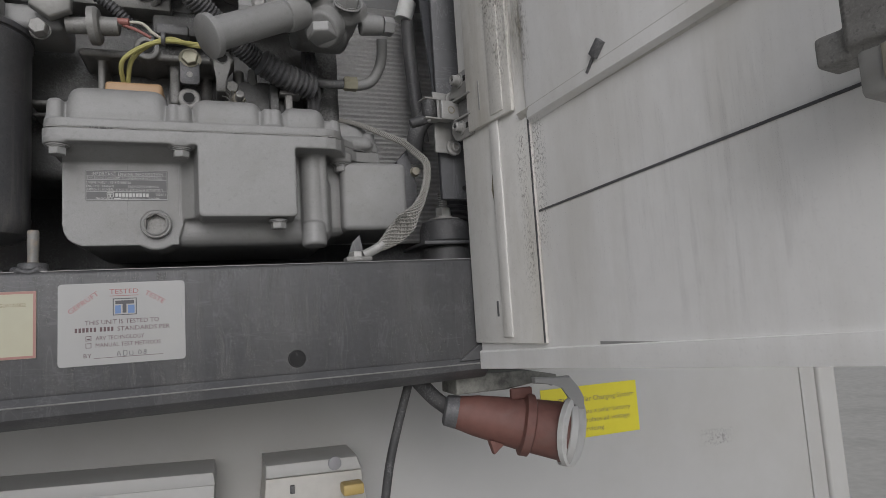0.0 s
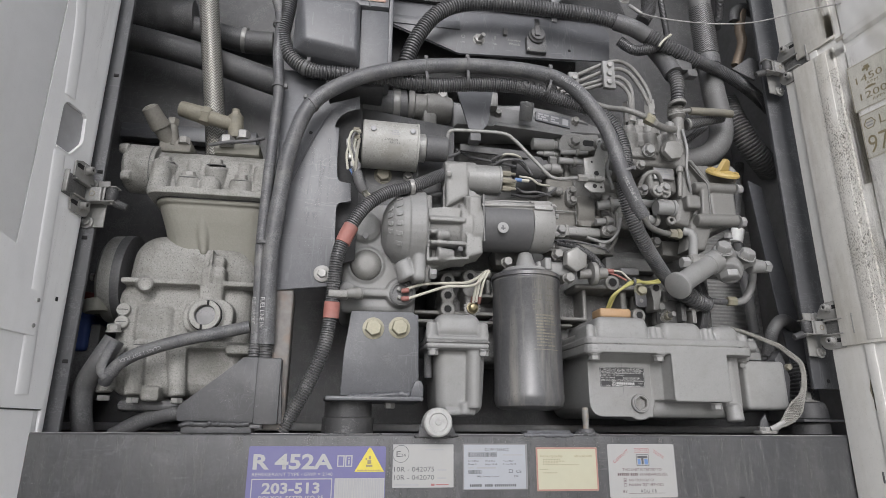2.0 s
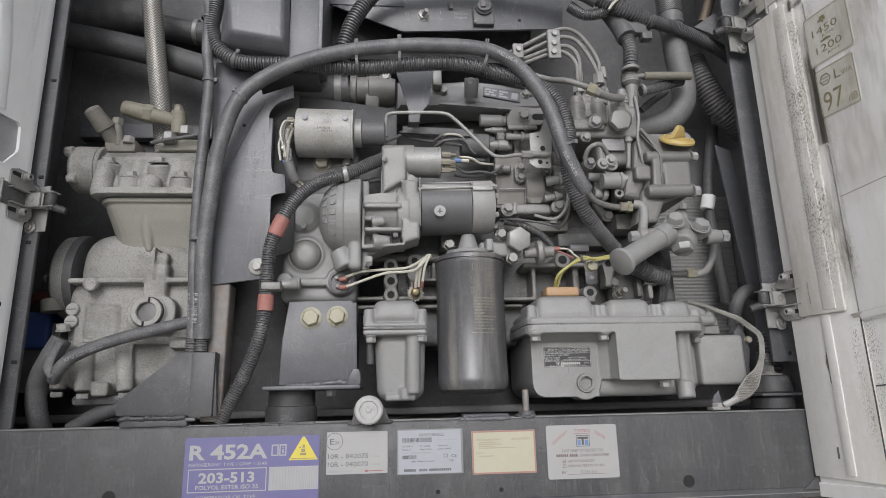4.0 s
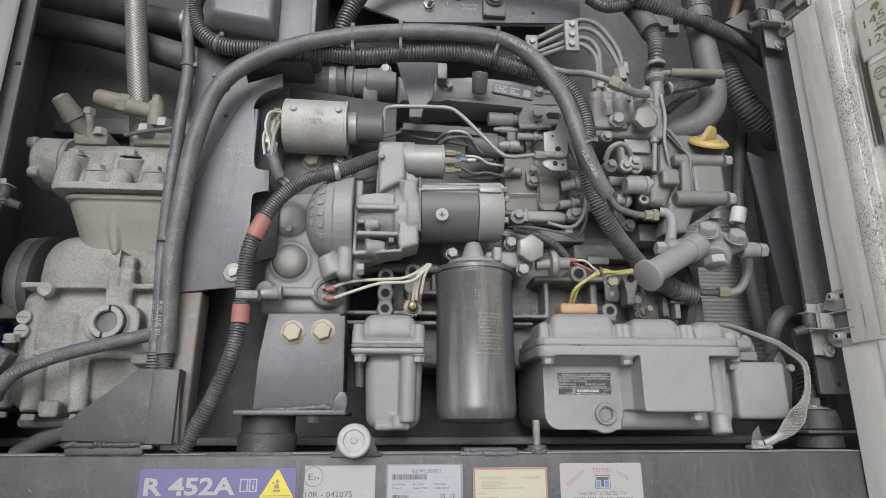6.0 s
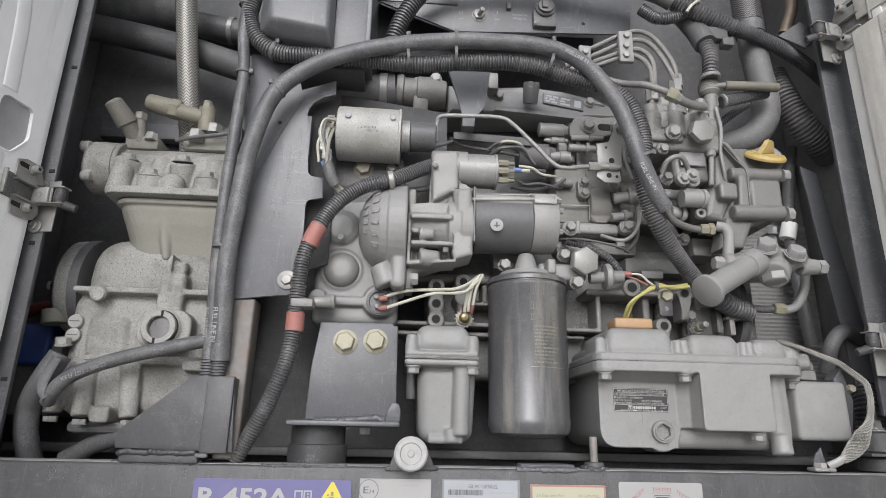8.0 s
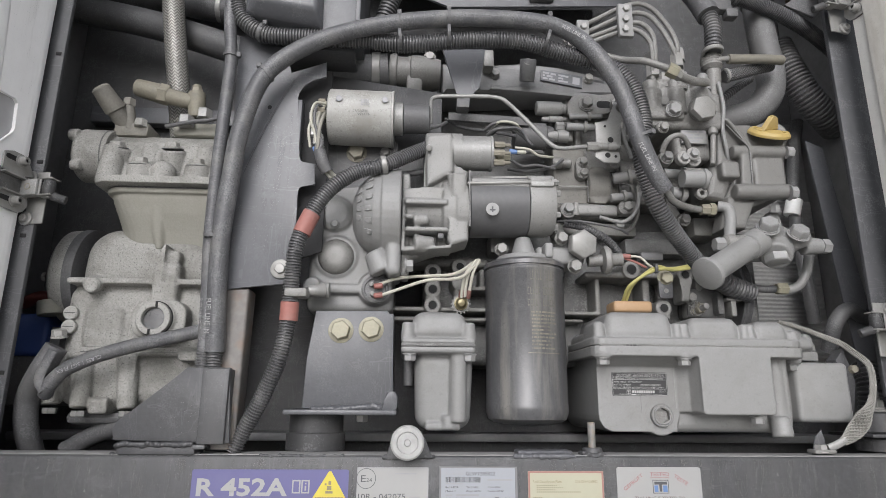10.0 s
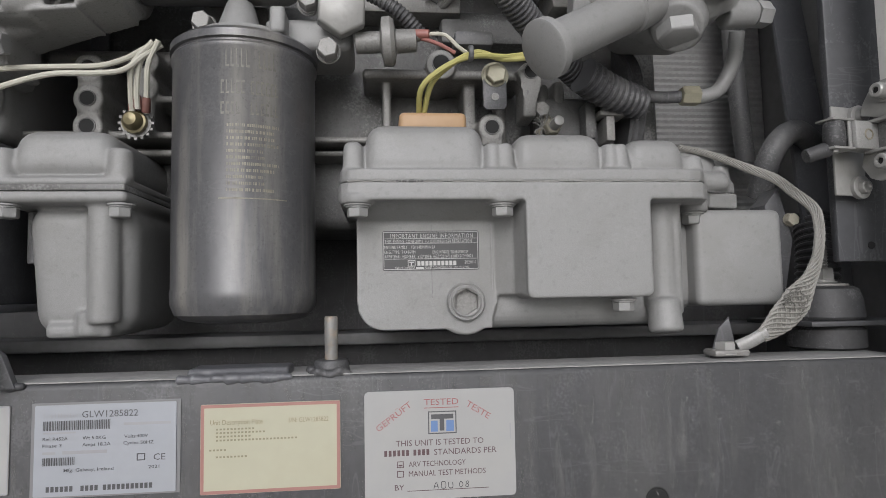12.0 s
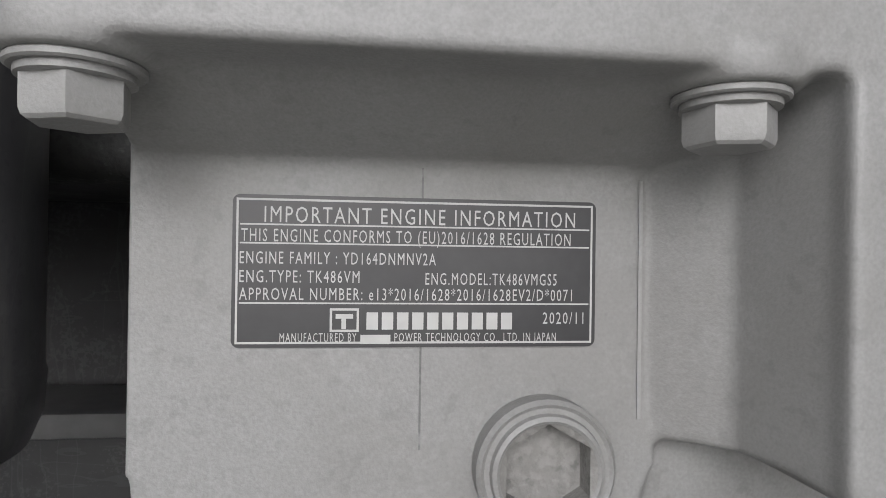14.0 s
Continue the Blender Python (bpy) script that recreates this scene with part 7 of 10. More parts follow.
part("pipe", tube([(-0.6532, 0.2, 2.21), (-0.5851, 0.2, 2.199), (-0.4596, 0.19, 2.168), (-0.3291, 0.18, 2.124), (-0.2582, 0.2, 2.114)], 0.023, 20, 0.01), BLACK, pipe)
drum = thing("air_hose", "wide black rubber intake hose with a steel clamp", "hose", (-0.5068, 0.22, 2.228))
part("hose", tube([(-0.6857, 0.235, 2.254), (-0.607, 0.235, 2.261), (-0.4724, 0.235, 2.269)], 0.036, 28, 0.01, ribs=(0.03, 0.0012)), BLACK, drum)
part("neck", tube([(-0.4763, 0.235, 2.253), (-0.3812, 0.235, 2.235), (-0.3258, 0.235, 2.235)], 0.022, 24, 0.01), BLACK, drum)
part("clamp", ring((-0.3836, 0.235, 2.237), (1, 0, -0.1), 0.022, 0.0238, 0.009), STEEL, drum)
for q in ((-0.5042, 0.2, 2.336), (-0.4959, 0.2, 2.3)):
    part("screw", rod(q, Vector(q) + Vector((0, -0.004, 0)), 0.0042), STEEL, drum)
part("shelf", box((-0.5761, 0.24, 2.018), (-0.34, 0.262, 2.047), 0.003), PANEL, drum)
bat = thing("battery", "black battery with a blue cover and dark red cable", "battery", (-0.5613, 0.2, 1.601))
part("case", box((-0.617, 0.17, 1.561), (-0.5284, 0.25, 1.67), 0.004), BLACK, bat)
part("cover", box((-0.6305, 0.16, 1.628), (-0.5425, 0.24, 1.687), 0.006, 3), BLUE, bat, "blue battery cover")
part("red_cable", tube([(-0.5993, 0.19, 1.705), (-0.5695, 0.18, 1.713), (-0.5422, 0.19, 1.71)], 0.009), mat("dark_red_cable", (0.12, 0.025, 0.02), 0.5), bat)
part("cap", rod((-0.5244, 0.13, 1.681), (-0.5273, 0.13, 1.7), 0.016), CYL, bat)

# ---- hoses and harness ----


def line(name, label, pts, r, material, ribs=None, category="hose", seg=14, step=0.006):
    h = thing(name, label, category, pts[0])
    part("sleeve", tube(pts, r, seg, step, ribs), material, h)
    return h


RIB = (0.0034, 0.0017)
h = line("fuel_hose", "grey rubber fuel line arching over the engine", [(-0.2641, 0.01, 1.625), (-0.2672, 0.005, 1.696), (-0.2673, 0, 1.761), (-0.2613, -0.005, 1.832), (-0.2529, -0.01, 1.898), (-0.2286, -0.015, 1.97), (-0.1769, -0.018, 2.013), (-0.1127, -0.018, 2.04), (-0.033, -0.018, 2.057), (0.0577, -0.018, 2.064), (0.1405, -0.018, 2.058), (0.1898, -0.018, 2.028), (0.2274, -0.018, 1.971), (0.2488, -0.018, 1.9), (0.2691, -0.012, 1.852), (0.2821, -0.005, 1.836)], 0.0112, HOSE)
letters("FUEL LINE IN", h, *(0.2424, 1.886), -0.0305, 0.04, 0.006, PAPER, tilt=-66)
letters("FUEL LINE IN", h, *(0.1517, 2.046), -0.0305, 0.034, 0.006, PAPER, tilt=-28)
letters("FUEL LINE IN", h, *(-0.2746, 1.685), -0.0075, 0.04, 0.006, PAPER, tilt=-88)
for q, w in (((-0.0589, -0.018, 2.052), (1, 0, 0.1)), ((0.0048, -0.018, 2.061), (1, 0, 0)), ((0.1359, -0.018, 2.059), (1, 0, -0.3)), ((-0.2262, -0.015, 1.973), (0.6, 0, 0.6)), ((0.2544, -0.018, 1.902), (0.4, 0, -0.9))):
    tie(q, w, 0.0113, h)
    if q[0] > -0.1 and q[2] > 1.95:
        tie(Vector(q) + Vector((0.0, 0.004, -0.021)), w, 0.0125, h)
part("pipe", tube([(0.2827, -0.004, 1.838), (0.2998, 0.01, 1.825), (0.3321, 0.03, 1.823), (0.3603, 0.036, 1.823)], 0.0048), CAST2, h)
part("fitting", hex_head((0.347, 0.034, 1.823), (1, 0, 0), 0.013, 0.016), BRASS, h)
part("fitting_nut", hex_head((0.3585, 0.034, 1.823), (1, 0, 0), 0.016, 0.008), GOLD, h)
h = line("fuel_hose", "grey rubber fuel return line standing beside the post", [(-0.2782, 0.015, 1.625), (-0.2799, 0.01, 1.697), (-0.2818, 0.005, 1.762), (-0.2803, 0, 1.847), (-0.2784, 0, 1.929), (-0.277, 0, 2), (-0.2824, -0.005, 2.062), (-0.2834, -0.005, 2.123), (-0.3023, 0, 2.174), (-0.3535, 0.02, 2.236), (-0.3875, 0.03, 2.276)], 0.0078, HOSE)
letters("FUEL LINE OUT", h, *(-0.2862, 1.686), 0.0, 0.036, 0.005, PAPER, tilt=-88)
for q, w in (((-0.2777, 0, 1.762), (0, 0, 1)), ((-0.2774, 0, 2.005), (0, 0, 1)), ((-0.284, -0.005, 2.108), (0, 0, 1))):
    tie(q, w, 0.0085, h)
for q, w in (((-0.2784, 0.015, 1.628), None), ((-0.2644, 0.01, 1.627), None)):
    part("convolute", tube([Vector(q) + Vector((0, 0, -0.022)), Vector(q) + Vector((0, 0, -0.01)), Vector(q)], 0.009, 14, 0.005, RIB), CONDUIT, h)
h = line("harness_conduit", "dusty corrugated wiring conduit running over the engine", [(-0.3103, 0.01, 2.276), (-0.2912, 0, 2.218), (-0.2725, -0.004, 2.167), (-0.2759, -0.004, 2.114), (-0.2775, -0.004, 2.088), (-0.263, -0.004, 2.055), (-0.2316, -0.003, 2.036), (-0.1748, -0.002, 2.035), (-0.1129, 0, 2.036), (-0.05, 0, 2.032), (0.0229, 0, 2.041), (0.0971, 0, 2.044), (0.1619, 0, 2.028), (0.2171, -0.004, 2.01), (0.2436, -0.008, 1.986), (0.256, -0.008, 1.957), (0.2612, -0.006, 1.925), (0.2562, -0.004, 1.887), (0.2633, 0, 1.845), (0.286, 0.012, 1.804), (0.3489, 0.06, 1.756), (0.3985, 0.09, 1.731), (0.441, 0.11, 1.721)], 0.0116, CONDUIT, (0.0038, 0.0019))
tie((-0.2404, -0.003, 2.039), (1, 0, -0.3), 0.0112, h), tie((-0.2743, -0.004, 2.154), (0.2, 0, -1), 0.0112, h)
h = line("harness_conduit", "dusty corrugated conduit curving under the cross member", [(-0.09, 0.06, 2.074), (-0.083, 0.05, 2.106), (-0.0662, 0.045, 2.15), (-0.0342, 0.045, 2.198), (0.0109, 0.045, 2.224), (0.082, 0.045, 2.234), (0.1643, 0.045, 2.234), (0.2406, 0.04, 2.228), (0.2934, 0.035, 2.215), (0.3336, 0.03, 2.195), (0.3833, 0.03, 2.171), (0.4359, 0.035, 2.152)], 0.0135, CONDUIT, (0.005, 0.002))
part("tape", tube([(0.2848, 0.034, 2.216), (0.3186, 0.03, 2.203), (0.3414, 0.03, 2.19)], 0.0146), BLACK, h)
h = line("harness_conduit", "short dusty corrugated conduit branch", [(0.2985, 0.05, 2.189), (0.3212, 0.045, 2.17), (0.3455, 0.04, 2.17), (0.3654, 0.035, 2.179)], 0.0095, CONDUIT, RIB)
h = line("harness_conduit", "dusty corrugated conduit near the side post", [(0.4339, 0.04, 2.159), (0.4821, 0.06, 2.162), (0.5295, 0.07, 2.15), (0.5909, 0.1, 2.144), (0.6474, 0.13, 2.13)], 0.0115, CONDUIT, RIB)
h = line("harness_conduit", "dusty corrugated conduit hanging upright", [(0.3572, 0.06, 2.369), (0.3617, 0.05, 2.31), (0.3591, 0.045, 2.262), (0.3407, 0.04, 2.227)], 0.0135, CONDUIT, RIB)
h = line("harness_conduit", "thin dusty corrugated conduit behind the clamp", [(0.4177, 0.1, 2.408), (0.4205, 0.1, 2.328), (0.4246, 0.1, 2.263), (0.4154, 0.08, 2.211)], 0.006, CONDUIT, (0.003, 0.0008))
h = line("ribbed_duct", "dusty ribbed sleeve standing over the pump", [(0.3863, 0.03, 2.06), (0.3884, 0.03, 2.081), (0.3911, 0.034, 2.106), (0.3878, 0.045, 2.141), (0.3742, 0.06, 2.181), (0.363, 0.07, 2.225)], 0.0118, CONDUIT, (0.0055, 0.0018), seg=18)
part("tape", tube([(0.3896, 0.038, 2.123), (0.3831, 0.05, 2.158), (0.3693, 0.065, 2.2)], 0.0165, 16), BLACK, h)
part("collar", ring((0.386, 0.03, 2.057), (0, 0, 1), 0.011, 0.0142, 0.006), CAST2, h)
conn = thing("wire_connector", "black plug connector in the harness", "connector", (0.41, 0.04, 2.136))
part("shell", box((0.3868, 0.03, 2.129), (0.4229, 0.045, 2.151), 0.003), BLACK, conn)
part("plug", box((0.4136, 0.03, 2.119), (0.4311, 0.045, 2.133), 0.002), BLACK, conn)
part("wire", tube([(0.3757, 0.035, 2.178), (0.3839, 0.035, 2.157), (0.3984, 0.035, 2.146)], 0.0022), WIRE_W, conn)
part("tie_loop", tube([(0.3514, 0.012, 2.158), (0.3599, 0.012, 2.17), (0.3786, 0.015, 2.187)], 0.0022), WIRE_W, conn)
h = line("starter_cable", "corrugated cable sleeve with faded red tape", [(-0.2373, 0.02, 1.514), (-0.2268, 0.02, 1.536), (-0.2066, 0.015, 1.576), (-0.1893, 0.01, 1.622), (-0.1829, 0.01, 1.665), (-0.1806, 0.005, 1.709), (-0.1773, 0, 1.75), (-0.1659, 0, 1.784), (-0.1435, 0, 1.822), (-0.1127, 0.005, 1.849), (-0.0746, 0.01, 1.864), (-0.0346, 0.03, 1.891), (-0.005, 0.06, 1.917)], 0.0098, CONDUIT, RIB, category="cable")
part("tape", tube([(-0.182, 0.01, 1.663), (-0.1817, 0.009, 1.675), (-0.1814, 0.008, 1.685)], 0.011), RED, h, "faded red tape")
part("tape", tube([(-0.1717, 0, 1.768), (-0.1666, 0, 1.781), (-0.1606, 0, 1.794)], 0.011), RED, h, "faded red tape")
part("clamp", ring((-0.078, 0.008, 1.862), (1, 0, 0.2), 0.0098, 0.012, 0.007), STEEL, h)
part("clip", box((-0.1874, -0.004, 1.69), (-0.1604, 0.02, 1.701), 0.003), CAST2, h)
part("clip_arm", rod((-0.1639, 0.02, 1.701), (-0.1452, 0.03, 1.704), 0.006, 0.0085), STEEL, h)
part("clip_lug", rod((-0.1505, 0.035, 1.705), (-0.1389, 0.035, 1.705), 0.0095), CAST, h)
h = line("flex_hose", "grey rubber hose lying across the compressor", [(-0.2909, 0.035, 1.652), (-0.3277, 0.035, 1.643), (-0.3729, 0.035, 1.632), (-0.4134, 0.035, 1.619), (-0.4437, 0.035, 1.604), (-0.4613, 0.04, 1.587), (-0.4698, 0.05, 1.576)], 0.0085, HOSE)
letters("CLASS 1 SGT FLEX", h, -0.4476 + 0.047, 1.598 + 0.024, 0.0255, 0.052, 0.0048, GREYINK, tilt=202)
h = line("flex_hose", "black rubber hose dropping behind the rail", [(-0.4656, 0.05, 1.632), (-0.4797, 0.05, 1.603), (-0.5005, 0.07, 1.573), (-0.5034, 0.08, 1.539), (-0.5016, 0.1, 1.504)], 0.0135, BLACK)
part("band", tube([(-0.4616, 0.036, 1.627), (-0.4698, 0.036, 1.606), (-0.472, 0.036, 1.591), (-0.4646, 0.036, 1.58)], 0.003, 10, 0.005, None, (0.006, 0.0018)), HOSE, h)
h = line("flex_hose", "black hose curving out of the floor pan", [(-0.4729, 0.12, 1.507), (-0.4323, 0.11, 1.528), (-0.3905, 0.1, 1.539), (-0.3547, 0.1, 1.541)], 0.0115, BLACK)

# ---- intake side ----
INTAKE = mat("dull_grey_manifold", (0.165, 0.165, 0.165), 0.55, 0.1, 300, 0.25, 0.35, (0.09, 0.089, 0.086), 14, 0.6, speck=0.3, edge=0.4)
intake = thing("intake_manifold", "dark grey cast intake manifold with a printed label", "manifold", (0.0844, 0.1, 2.018))
part("runner", plate([(0.0011, 2.01), (0.0015, 2.062), (0.0788, 2.057), (0.1393, 2.044), (0.2475, 2.044), (0.2799, 2.032), (0.2784, 2.014), (0.1383, 2.02)], 0.09, 0.06, None, 0.008), INTAKE, intake)
part("end_post", box((0.06156, 0.07, 2.046), (0.07721, 0.13, 2.074), 0.003), CAST2, intake)
part("rib", plate([(0.0721, 2.018), (0.0754, 2.025), (0.1644, 2.022), (0.2582, 2.013), (0.2558, 2.005), (0.1642, 2.013)], 0.084, 0.05, None, 0.003), INTAKE, intake)
part("face", plate([(0.0706, 2.02), (0.0714, 2.065), (0.1258, 2.066), (0.1822, 2.061), (0.2389, 2.048), (0.2687, 2.038), (0.2678, 2.018), (0.1675, 2.026)], 0.094, 0.06, None, 0.008), INTAKE, intake)
for q in ((0.134, 0.09, 2.06), (0.2213, 0.09, 2.042), (0.081, 0.09, 2.044)):
    bolt(q, (0, -1, 0.1), 0.011, 0.006, intake, CAST2, 0.008)
boss = part("boss", rod((0.1254, 0.075, 2.026), (0.1255, 0.06, 2.054), 0.011, 0.012, 0.002), INTAKE, intake)
part("boss_hole", lathe((0.1242, 0.055, 2.047), (0, -1, 0.2), [(0, 0.0065), (0.0006, 0.006), (0.001, 0.004)], 18), STEEL, boss)
lab = part("maker_label", plate([(0.1484, 2.037), (0.15, 2.054), (0.2129, 2.045), (0.2109, 2.026)], 0.0868, 0.008, None, 0.0003), PANEL, intake, "grey printed label")
bm = bmesh.new()
for v0, v1, runs in ((0.66, 0.84, ((0.05, 0.2), (0.23, 0.36), (0.42, 0.66))), (0.4, 0.58, ((0.05, 0.1), (0.14, 0.28), (0.42, 0.54))), (0.14, 0.32, ((0.05, 0.17), (0.2, 0.34), (0.42, 0.66))), (0.16, 0.84, ((0.76, 0.93),))):
    for u0, u1 in runs:
        bm.faces.new([bm.verts.new((0.1484 + 0.0016 * v + 0.0627 * u, 0.0864, 2.037 + 0.0172 * v - 0.0105 * u)) for u, v in ((u0, v0), (u1, v0), (u1, v1), (u0, v1))])
part("label_print", bm, GREYINK, lab, smooth=0)
throttle = part("inlet", lathe((-0.0756, 0.1, 2.047), (1, 0, -0.02), [(0, 0.026), (0.003, 0.028), (0.01, 0.028), (0.012, 0.024), (0.03, 0.024), (0.032, 0.027), (0.055, 0.027), (0.075, 0.022)], 32), CAST2, intake)
bolt((-0.0168, 0.085, 2.066), (0, -1, 0), 0.013, 0.005, throttle, None, 0.009)
part("flange", box((-0.05026, 0.08, 2.003), (-0.02705, 0.12, 2.066), 0.004), CAST2, throttle)
ih = thing("intake_hose", "black rubber intake hose with a worm-drive clamp", "hose", (-0.1248, 0.1, 2.045))
part("hose", tube([(-0.1781, 0.1, 2.037), (-0.1345, 0.1, 2.041), (-0.0775, 0.1, 2.046)], 0.0285, 28), BLACK, ih)
part("clamp", ring((-0.1012, 0.1, 2.045), (1, 0, 0), 0.0285, 0.0305, 0.012), STEEL, ih)
wedge = thing("wedge_bracket", "grey sheet-steel wedge bracket above the starter", "bracket", (0.0373, 0.05, 1.989))
part("sheet", plate([(-0.0005, 2.055), (0.0612, 2.058), (0.052, 1.996), (0.0385, 1.983), (0.0381, 1.967), (0.024, 1.966), (0.0224, 1.982)], 0.045, 0.003), PANEL, wedge)
part("tip", box((0.01947, 0.03, 1.959), (0.03635, 0.05, 1.972), 0.001), BLACK, wedge)
wp = thing("fuel_pipe", "bare steel fuel pipe bent between relay and pump", "pipe", (0.1154, 0.02, 1.942))
part("pipe", tube([(-0.0153, 0.045, 1.941), (-0.0156, 0.04, 1.966), (-0.0095, 0.035, 1.975), (0.0253, 0.03, 1.975), (0.0719, 0.03, 1.975), (0.0903, 0.03, 1.966), (0.1218, 0.03, 1.934), (0.1458, 0.03, 1.909), (0.1623, 0.03, 1.903), (0.1969, 0.035, 1.909), (0.2425, 0.035, 1.91)], 0.0029, 12, 0.003), ALU, wp)
part("nut", hex_head((0.1969, 0.035, 1.909), (1, 0, 0), 0.011, 0.016), CAST2, wp)

# ---- injection pump ----
pump = thing("injection_pump", "grey cast fuel injection pump with unions and levers", "pump", (0.2969, 0.08, 1.83))
bm = box((0.1679, 0.102, 1.849), (0.2887, 0.18, 1.996), 0.008, 3)
box((0.2553, 0.11, 1.855), (0.3477, 0.19, 1.985), 0.01, 3, bm)
box((0.1856, 0.095, 1.986), (0.2749, 0.16, 2.014), 0.006, 3, bm)
rod((0.2199, 0.1, 2.005), (0.2155, 0.085, 1.997), 0.0125, 0.0115, 0.001, 20, bm)
rod((0.2713, 0.1, 2.005), (0.266, 0.085, 1.997), 0.0105, 0.0095, 0.001, 20, bm)
box((0.1985, 0.095, 1.847), (0.2085, 0.13, 1.984), 0.002, 2, bm)
box((0.1846, 0.085, 1.939), (0.1947, 0.13, 1.968), 0.004, 2, bm)
plate(rounded(0.1987, 1.884, 0.2188, 1.918, 0.007), 0.090, 0.02, bm, 0.002)
rod((0.2241, 0.115, 1.88), (0.2568, 0.115, 1.881), 0.024, 0.024, 0.004, 28, bm)
box((0.246, 0.09, 1.854), (0.2558, 0.12, 1.897), 0.003, 2, bm)
box((0.2535, 0.095, 1.856), (0.279, 0.13, 1.88), 0.005, 3, bm)
rod((0.2622, 0.11, 1.899), (0.293, 0.11, 1.9), 0.02, 0.018, 0.003, 24, bm)
rod((0.264, 0.11, 1.931), (0.2997, 0.11, 1.931), 0.018, 0.015, 0.003, 24, bm)
box((0.1816, 0.095, 1.824), (0.2561, 0.14, 1.848), 0.007, 3, bm)
rod((0.176, 0.095, 1.831), (0.2553, 0.095, 1.835), 0.0085, 0.0085, 0.002, 20, bm)
rod((0.1833, 0.095, 1.832), (0.2, 0.095, 1.832), 0.0115, 0.0115, 0.002, 20, bm)
plate(rounded(0.2543, 1.833, 0.2874, 1.852, 0.007), 0.090, 0.012, bm, 0.002)
plate([(0.3324, 1.883), (0.3316, 1.911), (0.3408, 1.911), (0.3526, 1.906), (0.3497, 1.871), (0.3357, 1.849), (0.3569, 1.816), (0.3395, 1.822), (0.3264, 1.845)], 0.092, 0.012, bm, 0.003)
housing = casting("governor_housing", bm, CAST2, pump, "", 0.0012, 1)
# upper block with the delivery valves
bm = box((0.2773, 0.02, 1.934), (0.386, 0.15, 1.961), 0.006, 3)
box((0.2894, 0.033, 1.958), (0.3934, 0.15, 2.001), 0.006, 3, bm)
box((0.319, 0.033, 1.893), (0.3703, 0.15, 1.948), 0.008, 3, bm)
box((0.2755, 0.013, 1.944), (0.3279, 0.1, 1.962), 0.004, 3, bm)
for q in ((0.288, 0.026, 1.954), (0.3065, 0.032, 1.958), (0.321, 0.022, 1.954), (0.3524, 0.018, 1.954)):
    lathe(q, (0, 0, 1), [(0, 0.0125), (0.035, 0.0125), (0.037, 0.0105), (0.05, 0.0105)], 22, bm)
rod((0.315, 0.018, 1.96), (0.3105, 0.008, 1.955), 0.0125, 0.0115, 0.001, 22, bm)
rod((0.3597, 0.028, 1.968), (0.3472, 0.003, 1.955), 0.0185, 0.0165, 0.002, 28, bm)
rod((0.3806, 0.04, 1.944), (0.3916, 0.045, 2.038), 0.0105, 0.0105, 0.002, 22, bm)
box((0.3616, 0.028, 1.942), (0.393, 0.15, 1.992), 0.006, 3, bm)
rod((0.2948, 0.018, 1.933), (0.2898, 0.006, 1.927), 0.008, 0.0075, 0.001, 16, bm)
for x in (0, 1, 2):
    q = Vector(((0.2959, 0.02, 1.956), (0.3378, 0.02, 1.958), (0.3141, 0.028, 1.983))[x])
    rod(q, q + Vector((0, 0, 0.035)), 0.0045, 0.0035, 0.001, 12, bm)
casting("pump_block", bm, CAST2, pump, "", 0.0012, 1)
STACK = [(0, 0.0098), (0.008, 0.0098), (0.009, 0.0088), (0.013, 0.0088), (0.0135, 0.0102), (0.018, 0.0102), (0.0185, 0.0085), (0.026, 0.0085), (0.0265, 0.0095), (0.03, 0.0095), (0.0305, 0.0075), (0.038, 0.0072), (0.04, 0.0055)]
for q, top in (((0.296, 0.03, 1.956), 1), ((0.3227, 0.036, 1.958), 0), ((0.3427, 0.03, 1.96), 1), ((0.3692, 0.036, 1.985), 0)):
    st = part("delivery_valve", lathe(q, (0, 0, 1), STACK, 22), CAST, pump, "")
    part("valve_nut", hex_head(Vector(q) + Vector((0, 0, 0.019)), (0, 0, 1), 0.0185, 0.007), CAST2, st)
    if top:
        part("pipe_nut", hex_head(Vector(q) + Vector((0, 0, 0.039)), (0, 0, 1), 0.0125, 0.012), CAST, st)
        part("pipe_stub", rod(Vector(q) + Vector((0, 0, 0.05)), Vector(q) + Vector((0, 0.004, 0.066)), 0.0035), CAST, st)
part("valve_clamp", box((0.2837, 0.018, 1.967), (0.3396, 0.03, 1.978), 0.001), CAST2, pump)
bm = plate(rounded(0.2115, 1.8445, 0.2435, 1.9, 0.008, 5), 0.083, 0.03, None, 0.006)
rod((0.212, 0.103, 1.872), (0.243, 0.103, 1.872), 0.0265, 0.0265, 0.002, 30, bm)
box((0.164, 0.092, 1.842), (0.212, 0.12, 1.93), 0.003, 3, bm)
box((0.1615, 0.089, 1.838), (0.2125, 0.12, 1.8445), 0.0015, 2, bm)
plate(rounded(0.243, 1.8455, 0.259, 1.893, 0.004, 4), 0.088, 0.02, bm, 0.003)
for z in (1.851, 1.887):
    rod((0.2435, 0.09, z), (0.257, 0.09, z), 0.0052, 0.0052, 0.001, 16, bm)
casting("governor_cover", bm, mat("soiled_governor_casting", (0.165, 0.16, 0.145), 0.6, 0.05, 500, 0.2, 0.25, (0.1, 0.095, 0.082), 24, 0.6, speck=0.3, speck_scale=300), pump, "soiled beige-grey governor cover", 0.0013, 2)
